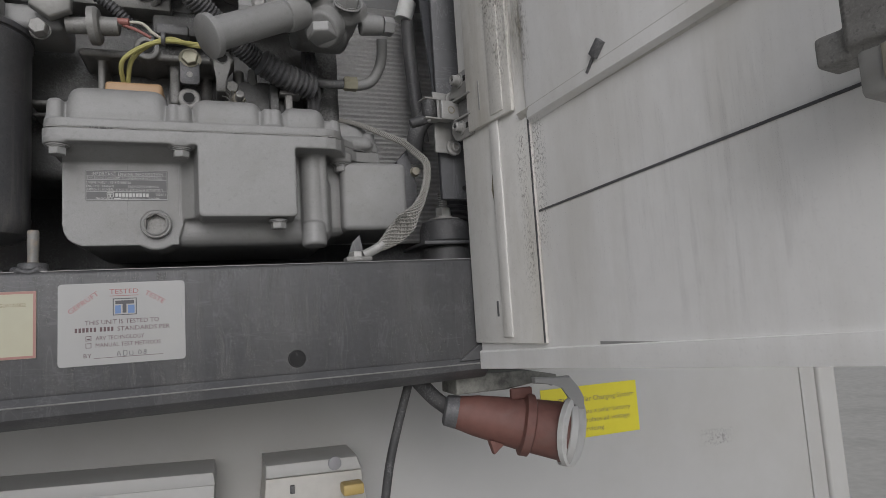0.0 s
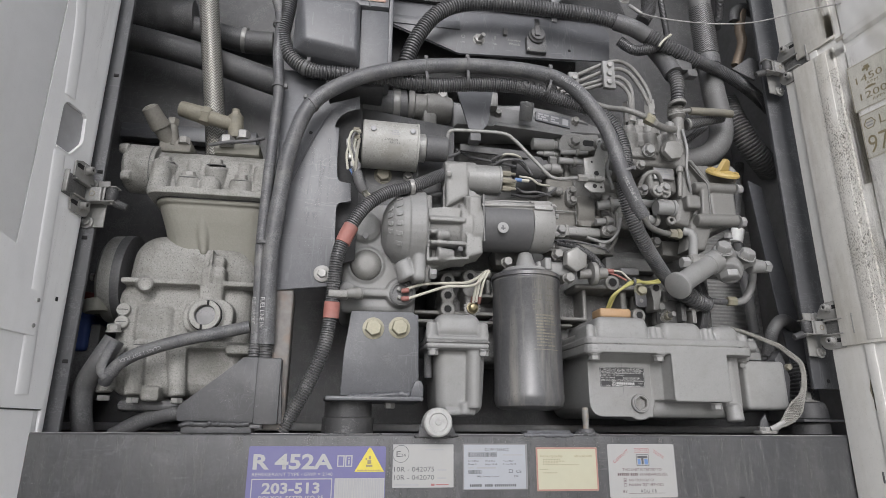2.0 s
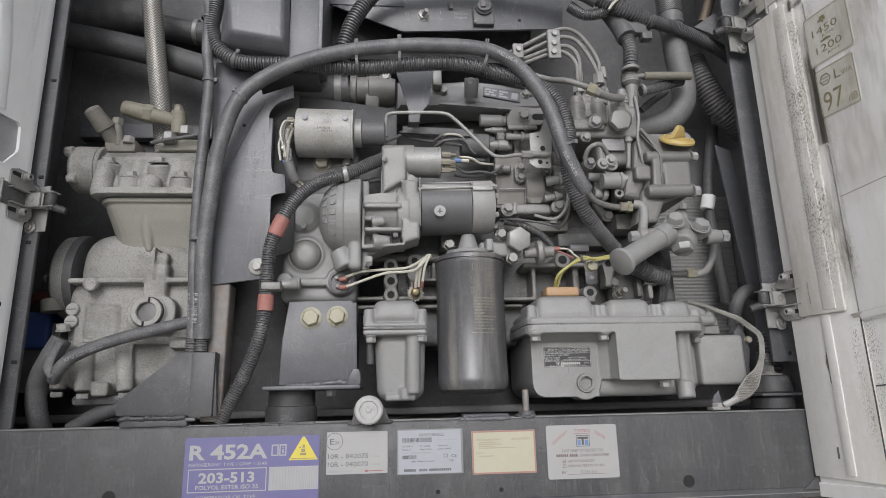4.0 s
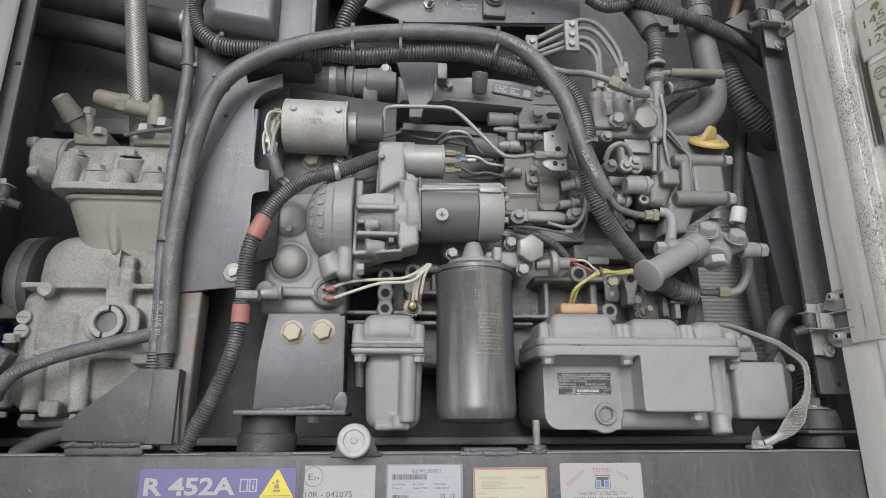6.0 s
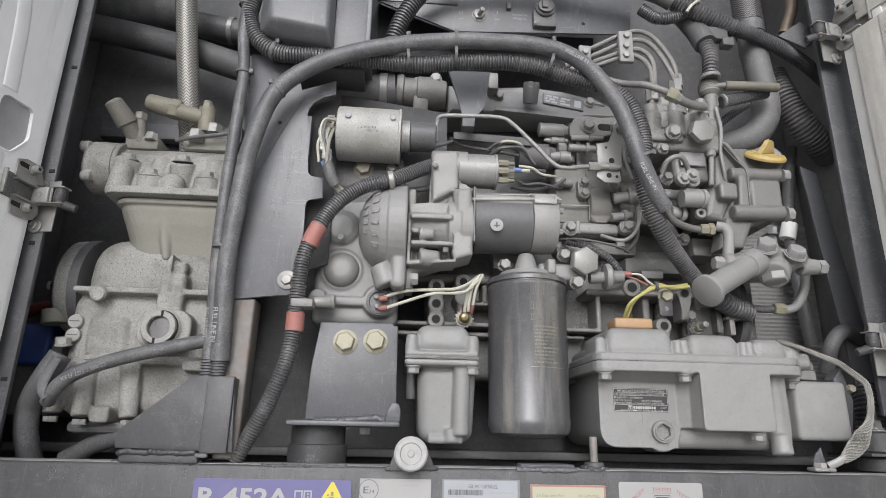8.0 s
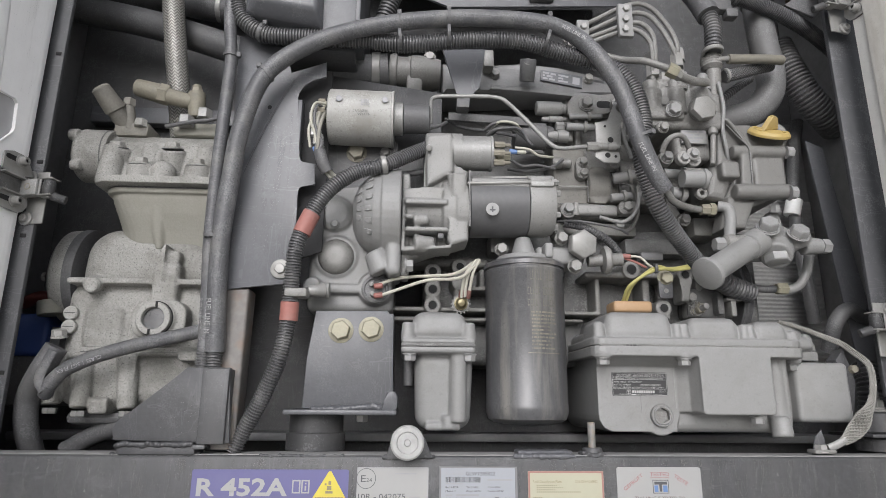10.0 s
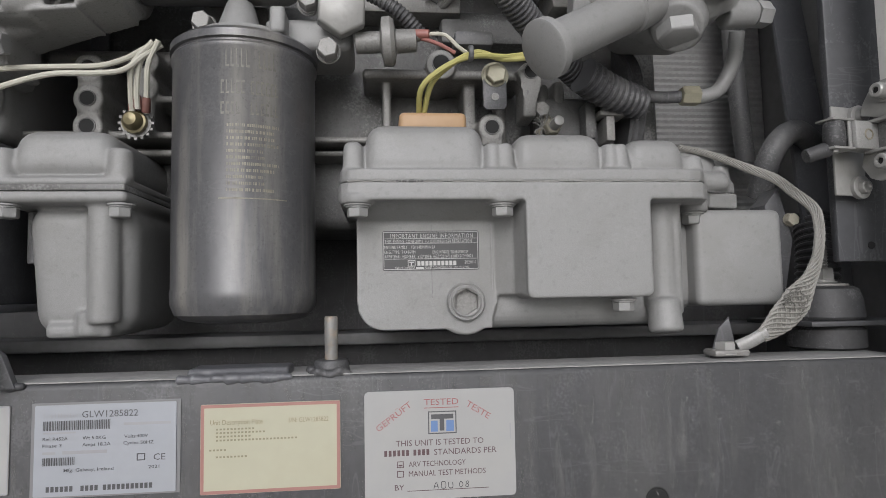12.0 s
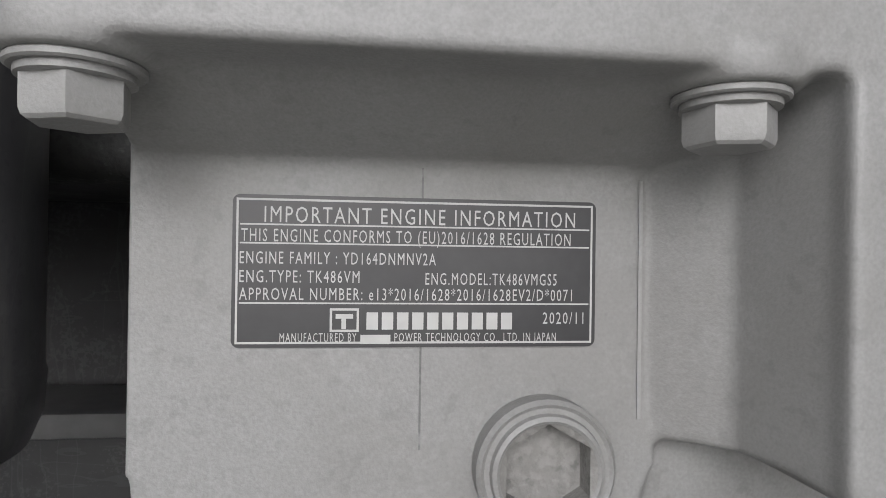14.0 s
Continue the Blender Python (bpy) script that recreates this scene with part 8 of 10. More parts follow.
for pts in ([(0.2125, 0.0875, 1.926), (0.2118, 0.0868, 1.9), (0.211, 0.0845, 1.88), (0.2105, 0.0845, 1.847)], [(0.2435, 0.0822, 1.896), (0.244, 0.0822, 1.87), (0.2435, 0.0822, 1.848)], [(0.164, 0.0885, 1.8445), (0.19, 0.0885, 1.8447), (0.212, 0.0885, 1.845)]):
    part("joint_line", tube(pts, 0.0008, 6, 0.005), GRIMY, pump)
oval = part("oval_flange", plate(rounded(0.1945, 1.8795, 0.2125, 1.9125, 0.0088, 6), 0.08, 0.012, None, 0.001), CAST2, pump)
for z in (1.904, 1.887):
    part("bolt", hex_head((0.2035, 0.08, z), (0, -1, 0.1), 0.0105, 0.006, 0.0078, None, z * 9), CAST2, oval)
low = part("lower_flange", plate(rounded(0.249, 1.8255, 0.276, 1.844, 0.008, 6), 0.07, 0.012, None, 0.001), CAST2, pump)
part("bolt", hex_head((0.26, 0.07, 1.835), (0, -1, 0.1), 0.0125, 0.006, 0.0092, None, 0.4), CAST2, low)
part("tube_body", box((0.1905, 0.078, 1.8255), (0.251, 0.1, 1.8425), 0.0055, 4), RAW, pump, "pale cast tube")
part("tube_rib", box((0.188, 0.0765, 1.824), (0.1945, 0.1, 1.844), 0.002), CAST2, pump)
sheet_top = part("lifting_plate", plate([(0.1865, 1.979), (0.1855, 1.9935), (0.193, 2.0075), (0.206, 2.0115), (0.2225, 2.0105), (0.2575, 2.0145), (0.2605, 2.005), (0.258, 1.988), (0.24, 1.9815)], 0.0795, 0.005, None, 0.001), CAST2, pump)
part("bolt", hex_head((0.2135, 0.0795, 1.9955), (0, -1, 0.1), 0.0145, 0.007, 0.0122, None, 0.5), CAST2, sheet_top)
part("plate_slot", plate(rounded(0.229, 1.9905, 0.2505, 2.0015, 0.005, 4), 0.0789, 0.001, None, 0), hole, sheet_top)
for q, s in (((0.2579, 0.07, 1.994), 0.011), ((0.2916, 0.05, 1.944), 0.011), ((0.2469, 0.07, 1.9), 0.009), ((0.1787, 0.075, 1.831), 0.013), ((0.3896, 0.03, 1.946), 0.01), ((0.3003, 0.02, 1.89), 0.011), ((0.285, 0.04, 1.848), 0.01), ((0.3534, 0.025, 1.865), 0.011)):
    b = part("bolt", hex_head(q, (0, -1, 0.15), s, s * 0.55, s * 0.72, None, s * 90), CAST, pump)
    part("bolt_boss", lathe(q, (0, 1, 0), [(-0.0003, s * 0.85), (0.012, s * 0.95)], 18), CAST2, b)
for a, b, r in (((0.1859, 0.075, 1.973), (0.233, 0.07, 1.972), 0.0042), ((0.1815, 0.075, 1.957), (0.2256, 0.07, 1.954), 0.0058), ((0.2362, 0.06, 1.935), (0.2683, 0.06, 1.934), 0.005), ((0.2426, 0.07, 1.877), (0.2788, 0.06, 1.881), 0.008), ((0.2381, 0.07, 1.848), (0.268, 0.07, 1.853), 0.006), ((0.2983, 0.03, 1.871), (0.3434, 0.03, 1.87), 0.007), ((0.3067, 0.03, 1.844), (0.3281, 0.03, 1.841), 0.0085)):
    part("spindle", rod(a, b, r, r * 0.85), CAST, pump)
    c = Vector(a).lerp(Vector(b), 0.55)
    part("spindle_collar", lathe(c, Vector(b) - Vector(a), [(0, r * 0.9), (0.0004, r * 1.45), (0.005, r * 1.45), (0.0056, r * 0.9)], 18), CAST2, pump)
for pts in ([(0.3888, 0.03, 2.01), (0.3865, 0.02, 1.969), (0.3819, 0.02, 1.934), (0.3869, 0.025, 1.902), (0.3956, 0.04, 1.882)], [(0.2581, 0.06, 2.003), (0.2586, 0.04, 1.961), (0.2514, 0.04, 1.932), (0.264, 0.05, 1.9)], [(0.2173, 0.06, 1.817), (0.2492, 0.06, 1.811), (0.2652, 0.05, 1.824), (0.2718, 0.05, 1.85)]):
    part("thin_pipe", tube(pts, 0.0026, 10, 0.004), CAST, pump)
part("big_hex", hex_head((0.347, 0.003, 1.953), (0, -1, 0), 0.03, 0.009, 0.0, None, 0.2), CAST2, pump)
for q in ((0.3095, 0.008, 1.9535),):
    part("bolt", hex_head(q, (0, -1, 0), 0.0145, 0.007, 0.0105, None, 0.4), CAST, pump)
for q in ((0.292, 0.006, 1.926), (0.2705, 0.09, 1.844), (0.3296, 0.095, 1.97), (0.3267, 0.095, 1.952), (0.3494, 0.09, 1.826), (0.2725, 0.095, 1.948), (0.2676, 0.085, 1.998)):
    part("bolt", hex_head(q, (0, -1, 0), 0.0105, 0.006, 0.0078, None, 0.1), CAST2, pump)
for q, n in (((0.2903, 0.026, 1.985), 1), ((0.3104, 0.032, 2.008), 0), ((0.3263, 0.022, 2.001), 1)):
    part("delivery_nut", hex_head(q, (0, 0, 1), 0.0165, 0.012), CAST2, pump)
    part("delivery_collar", lathe(Vector(q) + Vector((0, 0, -0.012)), (0, 0, 1), [(0, 0.0115), (0.003, 0.0125), (0.006, 0.0115), (0.009, 0.0125), (0.012, 0.0105)], 22), CAST2, pump)
for q in ((0.3034, 0.05, 2.044), (0.3413, 0.045, 2.049)):
    part("pipe_nut", hex_head(q, (0, 0, 1), 0.017, 0.02), CAST2, pump)
    part("valve_body", rod(Vector(q) + Vector((0, 0.01, -0.05)), Vector(q), 0.0085, 0.0075), CAST2, pump)
part("column_nut", hex_head((0.3937, 0.05, 2.02), (0, 0, 1), 0.0205, 0.011), CAST2, pump)
tee = part("tee", lathe((0.3901, 0.045, 2.038), (0, 0, 1), [(0, 0.0105), (0.004, 0.0145), (0.02, 0.0145), (0.022, 0.0125), (0.03, 0.0125)], 24), CAST2, pump, "grey banjo column with rings")
for k in range(4):
    part("ring", ring(Vector((0.3904, 0.045, 2.042)) + Vector((0, 0, 0.004 * k)), (0, 0, 1), 0.0125, 0.0152, 0.0016), CAST2, tee)
part("nipple", rod((0.3916, 0.035, 2.049), (0.4118, 0.035, 2.052), 0.0042, 0.0042), CAST2, pump)
part("return_hose", tube([(0.4101, 0.035, 2.051), (0.4362, 0.035, 2.052), (0.4671, 0.035, 2.053), (0.4936, 0.04, 2.056)], 0.0068), mat("faded_olive_hose", (0.17, 0.16, 0.13), 0.65, 0, 300, 0.2, 0.2, (0.12, 0.115, 0.1), 20, 0.6), pump)
part("return_hose", tube([(0.4067, 0.045, 2.029), (0.427, 0.045, 2.034), (0.4557, 0.05, 2.045), (0.4879, 0.06, 2.058)], 0.0085, 16, 0.004), SLEEVE, pump)
part("hose_end", ring((0.4082, 0.045, 2.03), (1, 0, 0.25), 0.005, 0.0105, 0.004), STEEL, pump)
part("thin_conduit", tube([(0.4203, 0.08, 2.012), (0.441, 0.08, 2.029), (0.475, 0.09, 2.055)], 0.0062, 12, 0.004, (0.004, 0.0012)), CONDUIT, pump)
part("yellow_fitting", hex_head((0.2882, -0.032, 1.991), (1, 0, -0.5), 0.0155, 0.014), GOLD, pump)
part("leak_pipe", tube([(0.2123, 0.003, 2.03), (0.2394, -0.007, 2.017), (0.2595, -0.027, 2.004), (0.2815, -0.032, 1.994), (0.2931, -0.03, 1.991)], 0.0045), CAST2, pump)
part("leak_union", tube([(0.2969, -0.03, 1.987), (0.3138, -0.022, 1.985), (0.3335, -0.012, 1.986), (0.3541, -0.002, 1.991)], 0.0058), CAST2, pump)
part("leak_nut", hex_head((0.3, -0.029, 1.987), (1, 0.2, -0.5), 0.0135, 0.008), CAST2, pump)
plab = part("maker_label", box((0.326, 0.026, 1.9145), (0.3615, 0.03, 1.9345), 0.0006), PAPER, pump)
part("label_print", bars([(0.3285 + x, 1.9165 + 0.0046 * r, 0.3285 + x + w, 1.9165 + 0.0046 * r + 0.0026) for r, row in enumerate((((0.004, 0.018), ), ((0.0, 0.004), (0.006, 0.007), (0.015, 0.012)), ((0.002, 0.012), (0.016, 0.006)), ((0.0, 0.02), (0.023, 0.006)))) for x, w in row] + frame_bars(0.3268, 1.9152, 0.3607, 1.9338, 0.0005), 0.0257), GREYINK, plab, smooth=0)
part("loop_pipe", tube([(0.2867, 0.003, 1.89), (0.2896, -0.007, 1.901), (0.299, -0.012, 1.907), (0.3107, -0.01, 1.907), (0.3203, -0.002, 1.898), (0.3238, 0.003, 1.892)], 0.0036), CAST2, pump)
for q in ((0.311, -0.007, 1.879), (0.3229, -0.009, 1.884), (0.3268, -0.002, 1.879)):
    part("banjo", lathe(q, (0, -1, 0), [(-0.008, 0.009), (0.0, 0.009), (0.0008, 0.008), (0.0008, 0.0)], 20), CAST2, pump)
    part("banjo_bolt", hex_head(Vector(q) + Vector((0, -0.0006, 0)), (0, -1, 0), 0.0095, 0.005), CAST, pump)
part("link_rod", rod((0.3561, 0.008, 1.877), (0.3611, 0.008, 1.919), 0.0035), CAST2, pump)
part("link_ball", lathe((0.3611, 0.008, 1.919), (0, 0, 1), [(0, 0.003), (0.002, 0.0058), (0.006, 0.006), (0.01, 0.0045), (0.012, 0.003)], 16), CAST2, pump)
part("spring_case", lathe((0.3126, 0.008, 1.856), (1, 0, 0.02), [(0, 0.0115), (0.026, 0.0115), (0.027, 0.0135), (0.031, 0.0135), (0.0315, 0.009), (0.034, 0.009)], 24), CAST, pump)
part("spring_lever", plate([(0.3148, 1.857), (0.3173, 1.87), (0.3405, 1.869), (0.3437, 1.859), (0.3398, 1.861), (0.3193, 1.863)], 0.003, 0.003), CAST2, pump)
part("socket_plug", ring((0.3394, 0.018, 1.838), (0, -1, 0), 0.003, 0.0072, 0.008), CAST2, pump)
part("plug", hex_head((0.3353, 0.06, 1.816), (0, -1, 0), 0.012, 0.006, 0.009), CAST2, pump)
# left end: canister, unions, solenoid and lever plate
part("small_canister", lathe((0.1407, 0.09, 1.992), (1, 0, 0), [(0, 0.0085), (0.001, 0.0105), (0.037, 0.0105), (0.038, 0.0085), (0.044, 0.008)], 26), ALU, pump, "bare metal capsule")
part("union", lathe((0.1488, 0.09, 1.975), (1, 0, 0), [(0, 0.002), (0.003, 0.0035), (0.01, 0.004), (0.011, 0.0052), (0.03, 0.0052), (0.031, 0.0035), (0.036, 0.0035)], 18), ALU, pump)
part("union_nut", hex_head((0.1683, 0.085, 1.961), (1, 0, 0), 0.0125, 0.012), ALU, pump)
part("union", lathe((0.1551, 0.085, 1.946), (1, 0, 0), [(0, 0.0075), (0.014, 0.0075), (0.015, 0.009), (0.03, 0.009)], 20), ALU, pump)
part("union", rod((0.196, 0.085, 1.963), (0.2232, 0.085, 1.965), 0.0032), ALU, pump)
part("solenoid", lathe((0.108, 0.095, 1.949), (1, 0, -0.03), [(0, 0.018), (0.001, 0.0205), (0.045, 0.0205), (0.047, 0.0175), (0.056, 0.016)], 28), BLACK, pump, "black shut-off solenoid")
lev = part("lever_plate", plate([(0.213, 1.949), (0.2305, 1.9515), (0.2415, 1.979), (0.246, 1.983), (0.257, 1.982), (0.26, 1.977), (0.2595, 1.964), (0.25, 1.955), (0.248, 1.951), (0.248, 1.916), (0.2445, 1.914), (0.213, 1.914)], 0.042, 0.003, None, 0.0008), ALU, pump, "pale pressed lever plate with holes")
part("lower_tab", plate([(0.209, 1.896), (0.21, 1.906), (0.2425, 1.907), (0.244, 1.892), (0.2405, 1.888), (0.22, 1.888)], 0.038, 0.003, None, 0.0008), ALU, lev)
for q, r in (((0.233, 0.0416, 1.923), 0.0042), ((0.2265, 0.0376, 1.8985), 0.0038), ((0.2375, 0.0376, 1.897), 0.002), ((0.226, 0.0416, 1.943), 0.0018)):
    part("lever_hole", lathe(q, (0, -1, 0), [(0, r), (0.0003, r * 0.95), (0.0004, r * 0.6)], 16), hole, lev)
part("lever_bolt", hex_head((0.251, 0.042, 1.973), (0, -1, 0), 0.0105, 0.006, 0.008), CAST2, lev)
part("pipe_clamp", lathe((0.208, 0.035, 1.91), (1, 0, 0), [(0, 0.0035), (0.0005, 0.0052), (0.008, 0.0052), (0.0085, 0.0042), (0.018, 0.0042), (0.0185, 0.0054), (0.029, 0.0054), (0.03, 0.003)], 18), ALU, lev)
part("union", lathe((0.1613, 0.085, 1.904), (1, 0, 0), [(0, 0.006), (0.004, 0.0085), (0.012, 0.0085), (0.013, 0.007), (0.025, 0.0075), (0.027, 0.005)], 20), CAST2, pump)
part("rod", rod((0.1691, 0.085, 1.869), (0.2182, 0.085, 1.87), 0.0013), STEEL, pump)
part("plunger_bolt", hex_head((0.176, 0.095, 1.831), (-1, 0, 0), 0.012, 0.007, 0.009), CAST2, pump)
part("plunger_end", rod((0.1647, 0.1, 1.852), (0.1852, 0.1, 1.852), 0.008), CAST2, pump)
part("drop_pipe", tube([(0.2852, 0.09, 1.874), (0.2823, 0.085, 1.847), (0.2795, 0.085, 1.826), (0.2717, 0.095, 1.811), (0.2585, 0.11, 1.806)], 0.0028, 10), CAST2, pump)
part("tab", box((0.2512, 0.095, 1.813), (0.2622, 0.09, 1.824), 0.001), RAW, pump)
lines_th = thing("injection_lines", "four steel injection pipes held by pressed clamps", "pipes", (0.2672, 0.04, 2.106))
for k, pts in enumerate(([(0.1729, 0.05, 2.088), (0.2114, 0.04, 2.104), (0.2637, 0.025, 2.125), (0.2919, 0.02, 2.121), (0.3148, 0.02, 2.096), (0.3286, 0.02, 2.064), (0.3289, 0.025, 2.03)], [(0.1754, 0.05, 2.079), (0.2157, 0.04, 2.093), (0.2625, 0.025, 2.11), (0.2887, 0.02, 2.107), (0.3086, 0.02, 2.085), (0.3249, 0.02, 2.048), (0.3266, 0.025, 2.026)], [(0.182, 0.05, 2.073), (0.2201, 0.04, 2.084), (0.2612, 0.025, 2.094), (0.2812, 0.02, 2.092), (0.2955, 0.02, 2.074), (0.2963, 0.02, 2.039), (0.2977, 0.03, 2.015)], [(0.1867, 0.05, 2.066), (0.2247, 0.04, 2.078), (0.2603, 0.025, 2.084), (0.2762, 0.02, 2.08), (0.2905, 0.02, 2.063), (0.292, 0.02, 2.036), (0.2932, 0.03, 2.009)])):
    part("pipe", tube(pts, 0.0034, 10, 0.005), CAST2, lines_th)
cl = part("clamp", box((0.2455, 0.014, 2.068), (0.2666, 0.022, 2.12), 0.002), CAST, lines_th)
for q in ((0.2569, 0.014, 2.111), (0.2555, 0.014, 2.094), (0.2542, 0.014, 2.078)):
    part("screw", hex_head(q, (0, -1, 0), 0.0085, 0.004), STEEL, cl)
cl = part("clamp", box((0.1916, 0.032, 2.078), (0.2092, 0.04, 2.104), 0.002), CAST, lines_th)
part("screw", hex_head((0.2004, 0.032, 2.092), (0, -1, 0), 0.0085, 0.004), STEEL, cl)
for q in ((0.3288, 0.025, 2.028), (0.2957, 0.03, 2.015)):
    part("nut", hex_head(q, (0, 0, 1), 0.016, 0.02), CAST2, lines_th)

# ---- timing case with the filler cap ----
GEARP = mat("soiled_gear_case_paint", (0.15, 0.148, 0.14), 0.52, 0.08, 900, 0.25, 0.25, (0.105, 0.102, 0.093), 18, 0.5, speck=0.25, speck_scale=300, edge=0.35)
gear = thing("gear_case", "grey cast gear case with a yellow filler cap", "casing", (0.4596, 0.1, 1.849))
bm = plate([(0.3674, 1.84), (0.3778, 1.929), (0.3883, 1.947), (0.4264, 1.945), (0.4667, 1.937), (0.4713, 1.915), (0.4648, 1.844), (0.4124, 1.825)], 0.028, 0.1, None, 0.006)
plate([(0.3946, 1.838), (0.4003, 1.902), (0.4122, 1.905), (0.3835, 1.946), (0.3894, 1.948), (0.4169, 1.909), (0.413, 1.839)], 0.013, 0.03, bm, 0.003)
rod((0.3902, 0.021, 1.901), (0.47, 0.021, 1.903), 0.0092, 0.0092, 0.003, 20, bm)
rod((0.3863, 0.017, 1.843), (0.4642, 0.017, 1.845), 0.0102, 0.0102, 0.003, 20, bm)
box((0.417, 0.018, 1.849), (0.4623, 0.1, 1.897), 0.005, 3, bm)
box((0.3657, 0.003, 1.858), (0.3903, 0.09, 1.881), 0.004, 3, bm)
plate([(0.3497, 1.836), (0.3567, 1.879), (0.3769, 1.883), (0.3852, 1.855), (0.3743, 1.831)], 0.018, 0.05, bm, 0.008)
plate([(0.3673, 1.793), (0.3804, 1.839), (0.4194, 1.835), (0.4021, 1.795)], 0.023, 0.03, bm, 0.006)
rod((0.4601, 0.048, 1.925), (0.4483, 0.026, 1.928), 0.019, 0.0245, 0.003, 28, bm)
case = casting("case", bm, GEARP, gear, "", 0.0013, 1)
part("joint_line", tube([(0.3823, 0.0118, 1.937), (0.3975, 0.0118, 1.919), (0.4095, 0.0115, 1.904), (0.4103, 0.0115, 1.876), (0.4084, 0.0115, 1.836)], 0.0009, 6, 0.004), GRIMY, case)
for q, s in (((0.4619, 0.014, 1.9), 0.0125), ((0.4567, 0.01, 1.841), 0.0145)):
    part("bolt", hex_head(q, (1, -0.1, 0), s, 0.008, s * 0.7), CAST, gear)
O, w = Vector((0.4473, 0.024, 1.929)), Vector((0.02, -0.62, 0.78)).normalized()
cap = part("filler_cap", lathe(O, w, [(0, 0.0255), (0.001, 0.0275), (0.004, 0.0275), (0.0055, 0.026), (0.0075, 0.0245), (0.008, 0.0)], 40), YELLOW, gear, "yellow plastic filler cap")
bm = plate([(-0.016, 0.0), (-0.006, 0.018), (0.0, 0.0195), (0.007, 0.0165), (0.014, 0.0)], -0.0035, 0.007, None, 0.0015)
bmesh.ops.transform(bm, matrix=Matrix.Translation(O + w * 0.0078) @ w.to_track_quat("Z", "Y").to_matrix().to_4x4() @ Matrix.Rotation(radians(25), 4, "Z"), verts=bm.verts)
part("grip", bm, YELLOW, cap)
side = w.cross(Vector((1, 0, 0))).normalized()
for a in (20, 140, 200, 320):
    q = O + w * 0.0075 + Vector((1, 0, 0)) * 0.018 * math.cos(radians(a)) + side * 0.018 * math.sin(radians(a))
    part("pip", rod(q, q + w * 0.0015, 0.003), YELLOW, cap)

# ---- feed pump ----
feed = thing("feed_pump", "grey cast fuel feed pump with a hand primer", "pump", (0.4687, 0.08, 1.773))
P0, P1 = Vector((0.3233, -0.014, 1.725)), Vector((0.4137, 0.021, 1.778))
w = (P1 - P0).normalized()
n = (P1 - P0).length
part("primer", lathe(P0, w, [(-0.003, 0.019), (-0.002, 0.0205), (0.004, 0.0205), (0.0055, 0.0155), (n * 0.78, 0.0155), (n * 0.79, 0.0175), (n, 0.0175), (n + 0.002, 0.015)], 36), CAST, feed, "grey hand primer plunger")
bm = box((0.4072, 0.012, 1.765), (0.4731, 0.1, 1.79), 0.012, 4)
plate([(0.4084, 1.769), (0.4167, 1.792), (0.4396, 1.8), (0.4714, 1.79), (0.4729, 1.771), (0.4511, 1.762), (0.4235, 1.759)], 0.016, 0.04, bm, 0.006)
rod((0.4421, 0.041, 1.763), (0.458, 0.051, 1.799), 0.022, 0.018, 0.003, 26, bm)
rod((0.4328, 0.026, 1.789), (0.4237, 0.016, 1.794), 0.0175, 0.0155, 0.002, 24, bm)
rod((0.471, 0.026, 1.783), (0.4639, 0.016, 1.786), 0.0155, 0.0145, 0.002, 24, bm)
rod((0.4765, 0.028, 1.774), (0.5016, 0.028, 1.774), 0.0125, 0.0105, 0.002, 22, bm)
rod((0.4401, 0.028, 1.768), (0.4318, 0.016, 1.756), 0.0215, 0.0195, 0.003, 28, bm)
plate([(0.41, 1.785), (0.4486, 1.826), (0.457, 1.825), (0.4599, 1.804), (0.4366, 1.775)], 0.036, 0.02, bm, 0.004)
body = casting("pump_body", bm, CAST, feed, "", 0.0012, 2)
part("bolt", hex_head((0.4208, 0.01, 1.791), (-0.12, -0.8, 0.6), 0.0205, 0.011, 0.0145, None, 0.3), CAST, feed)
part("bolt", hex_head((0.4599, 0.01, 1.783), (0.05, -0.8, 0.6), 0.0205, 0.01, 0.014, None, 0.1), CAST, feed)
part("lower_plug", hex_head((0.4333, 0.018, 1.758), (0, -0.2, -1), 0.027, 0.011, 0.0, None, 0.25), CAST, feed)
part("side_nut", hex_head((0.5017, 0.028, 1.774), (1, 0.1, 0), 0.0175, 0.012, 0.0), CAST, feed)
part("rear_bolt", hex_head((0.4497, 0.034, 1.821), (0, -0.3, 1), 0.011, 0.008, 0.008), CAST, feed)
part("left_nut", hex_head((0.3632, 0.016, 1.77), (-1, 0, 0), 0.0165, 0.012, 0.0), CAST, feed)
part("left_union", lathe((0.3642, 0.016, 1.772), (1, -0.1, 0.1), [(0, 0.009), (0.003, 0.0115), (0.012, 0.0115), (0.014, 0.009), (0.03, 0.009)], 22), CAST2, feed)
part("riser", tube([(0.3721, 0.016, 1.778), (0.3764, 0.02, 1.792), (0.3807, 0.023, 1.811), (0.379, 0.026, 1.823), (0.3683, 0.03, 1.827)], 0.0072, 16), CAST, feed)
part("link_pipe", tube([(0.5097, 0.064, 1.776), (0.5099, 0.07, 1.757), (0.5068, 0.075, 1.744), (0.4979, 0.078, 1.73), (0.4838, 0.08, 1.725), (0.4735, 0.082, 1.726)], 0.0062, 16), CAST, feed)
part("link_fitting", hex_head((0.4811, 0.08, 1.726), (-1, 0, 0), 0.0145, 0.015), GOLD, feed)
part("link_pipe", tube([(0.4691, 0.082, 1.726), (0.452, 0.085, 1.726), (0.4376, 0.09, 1.729)], 0.0052, 14), HOSE, feed)
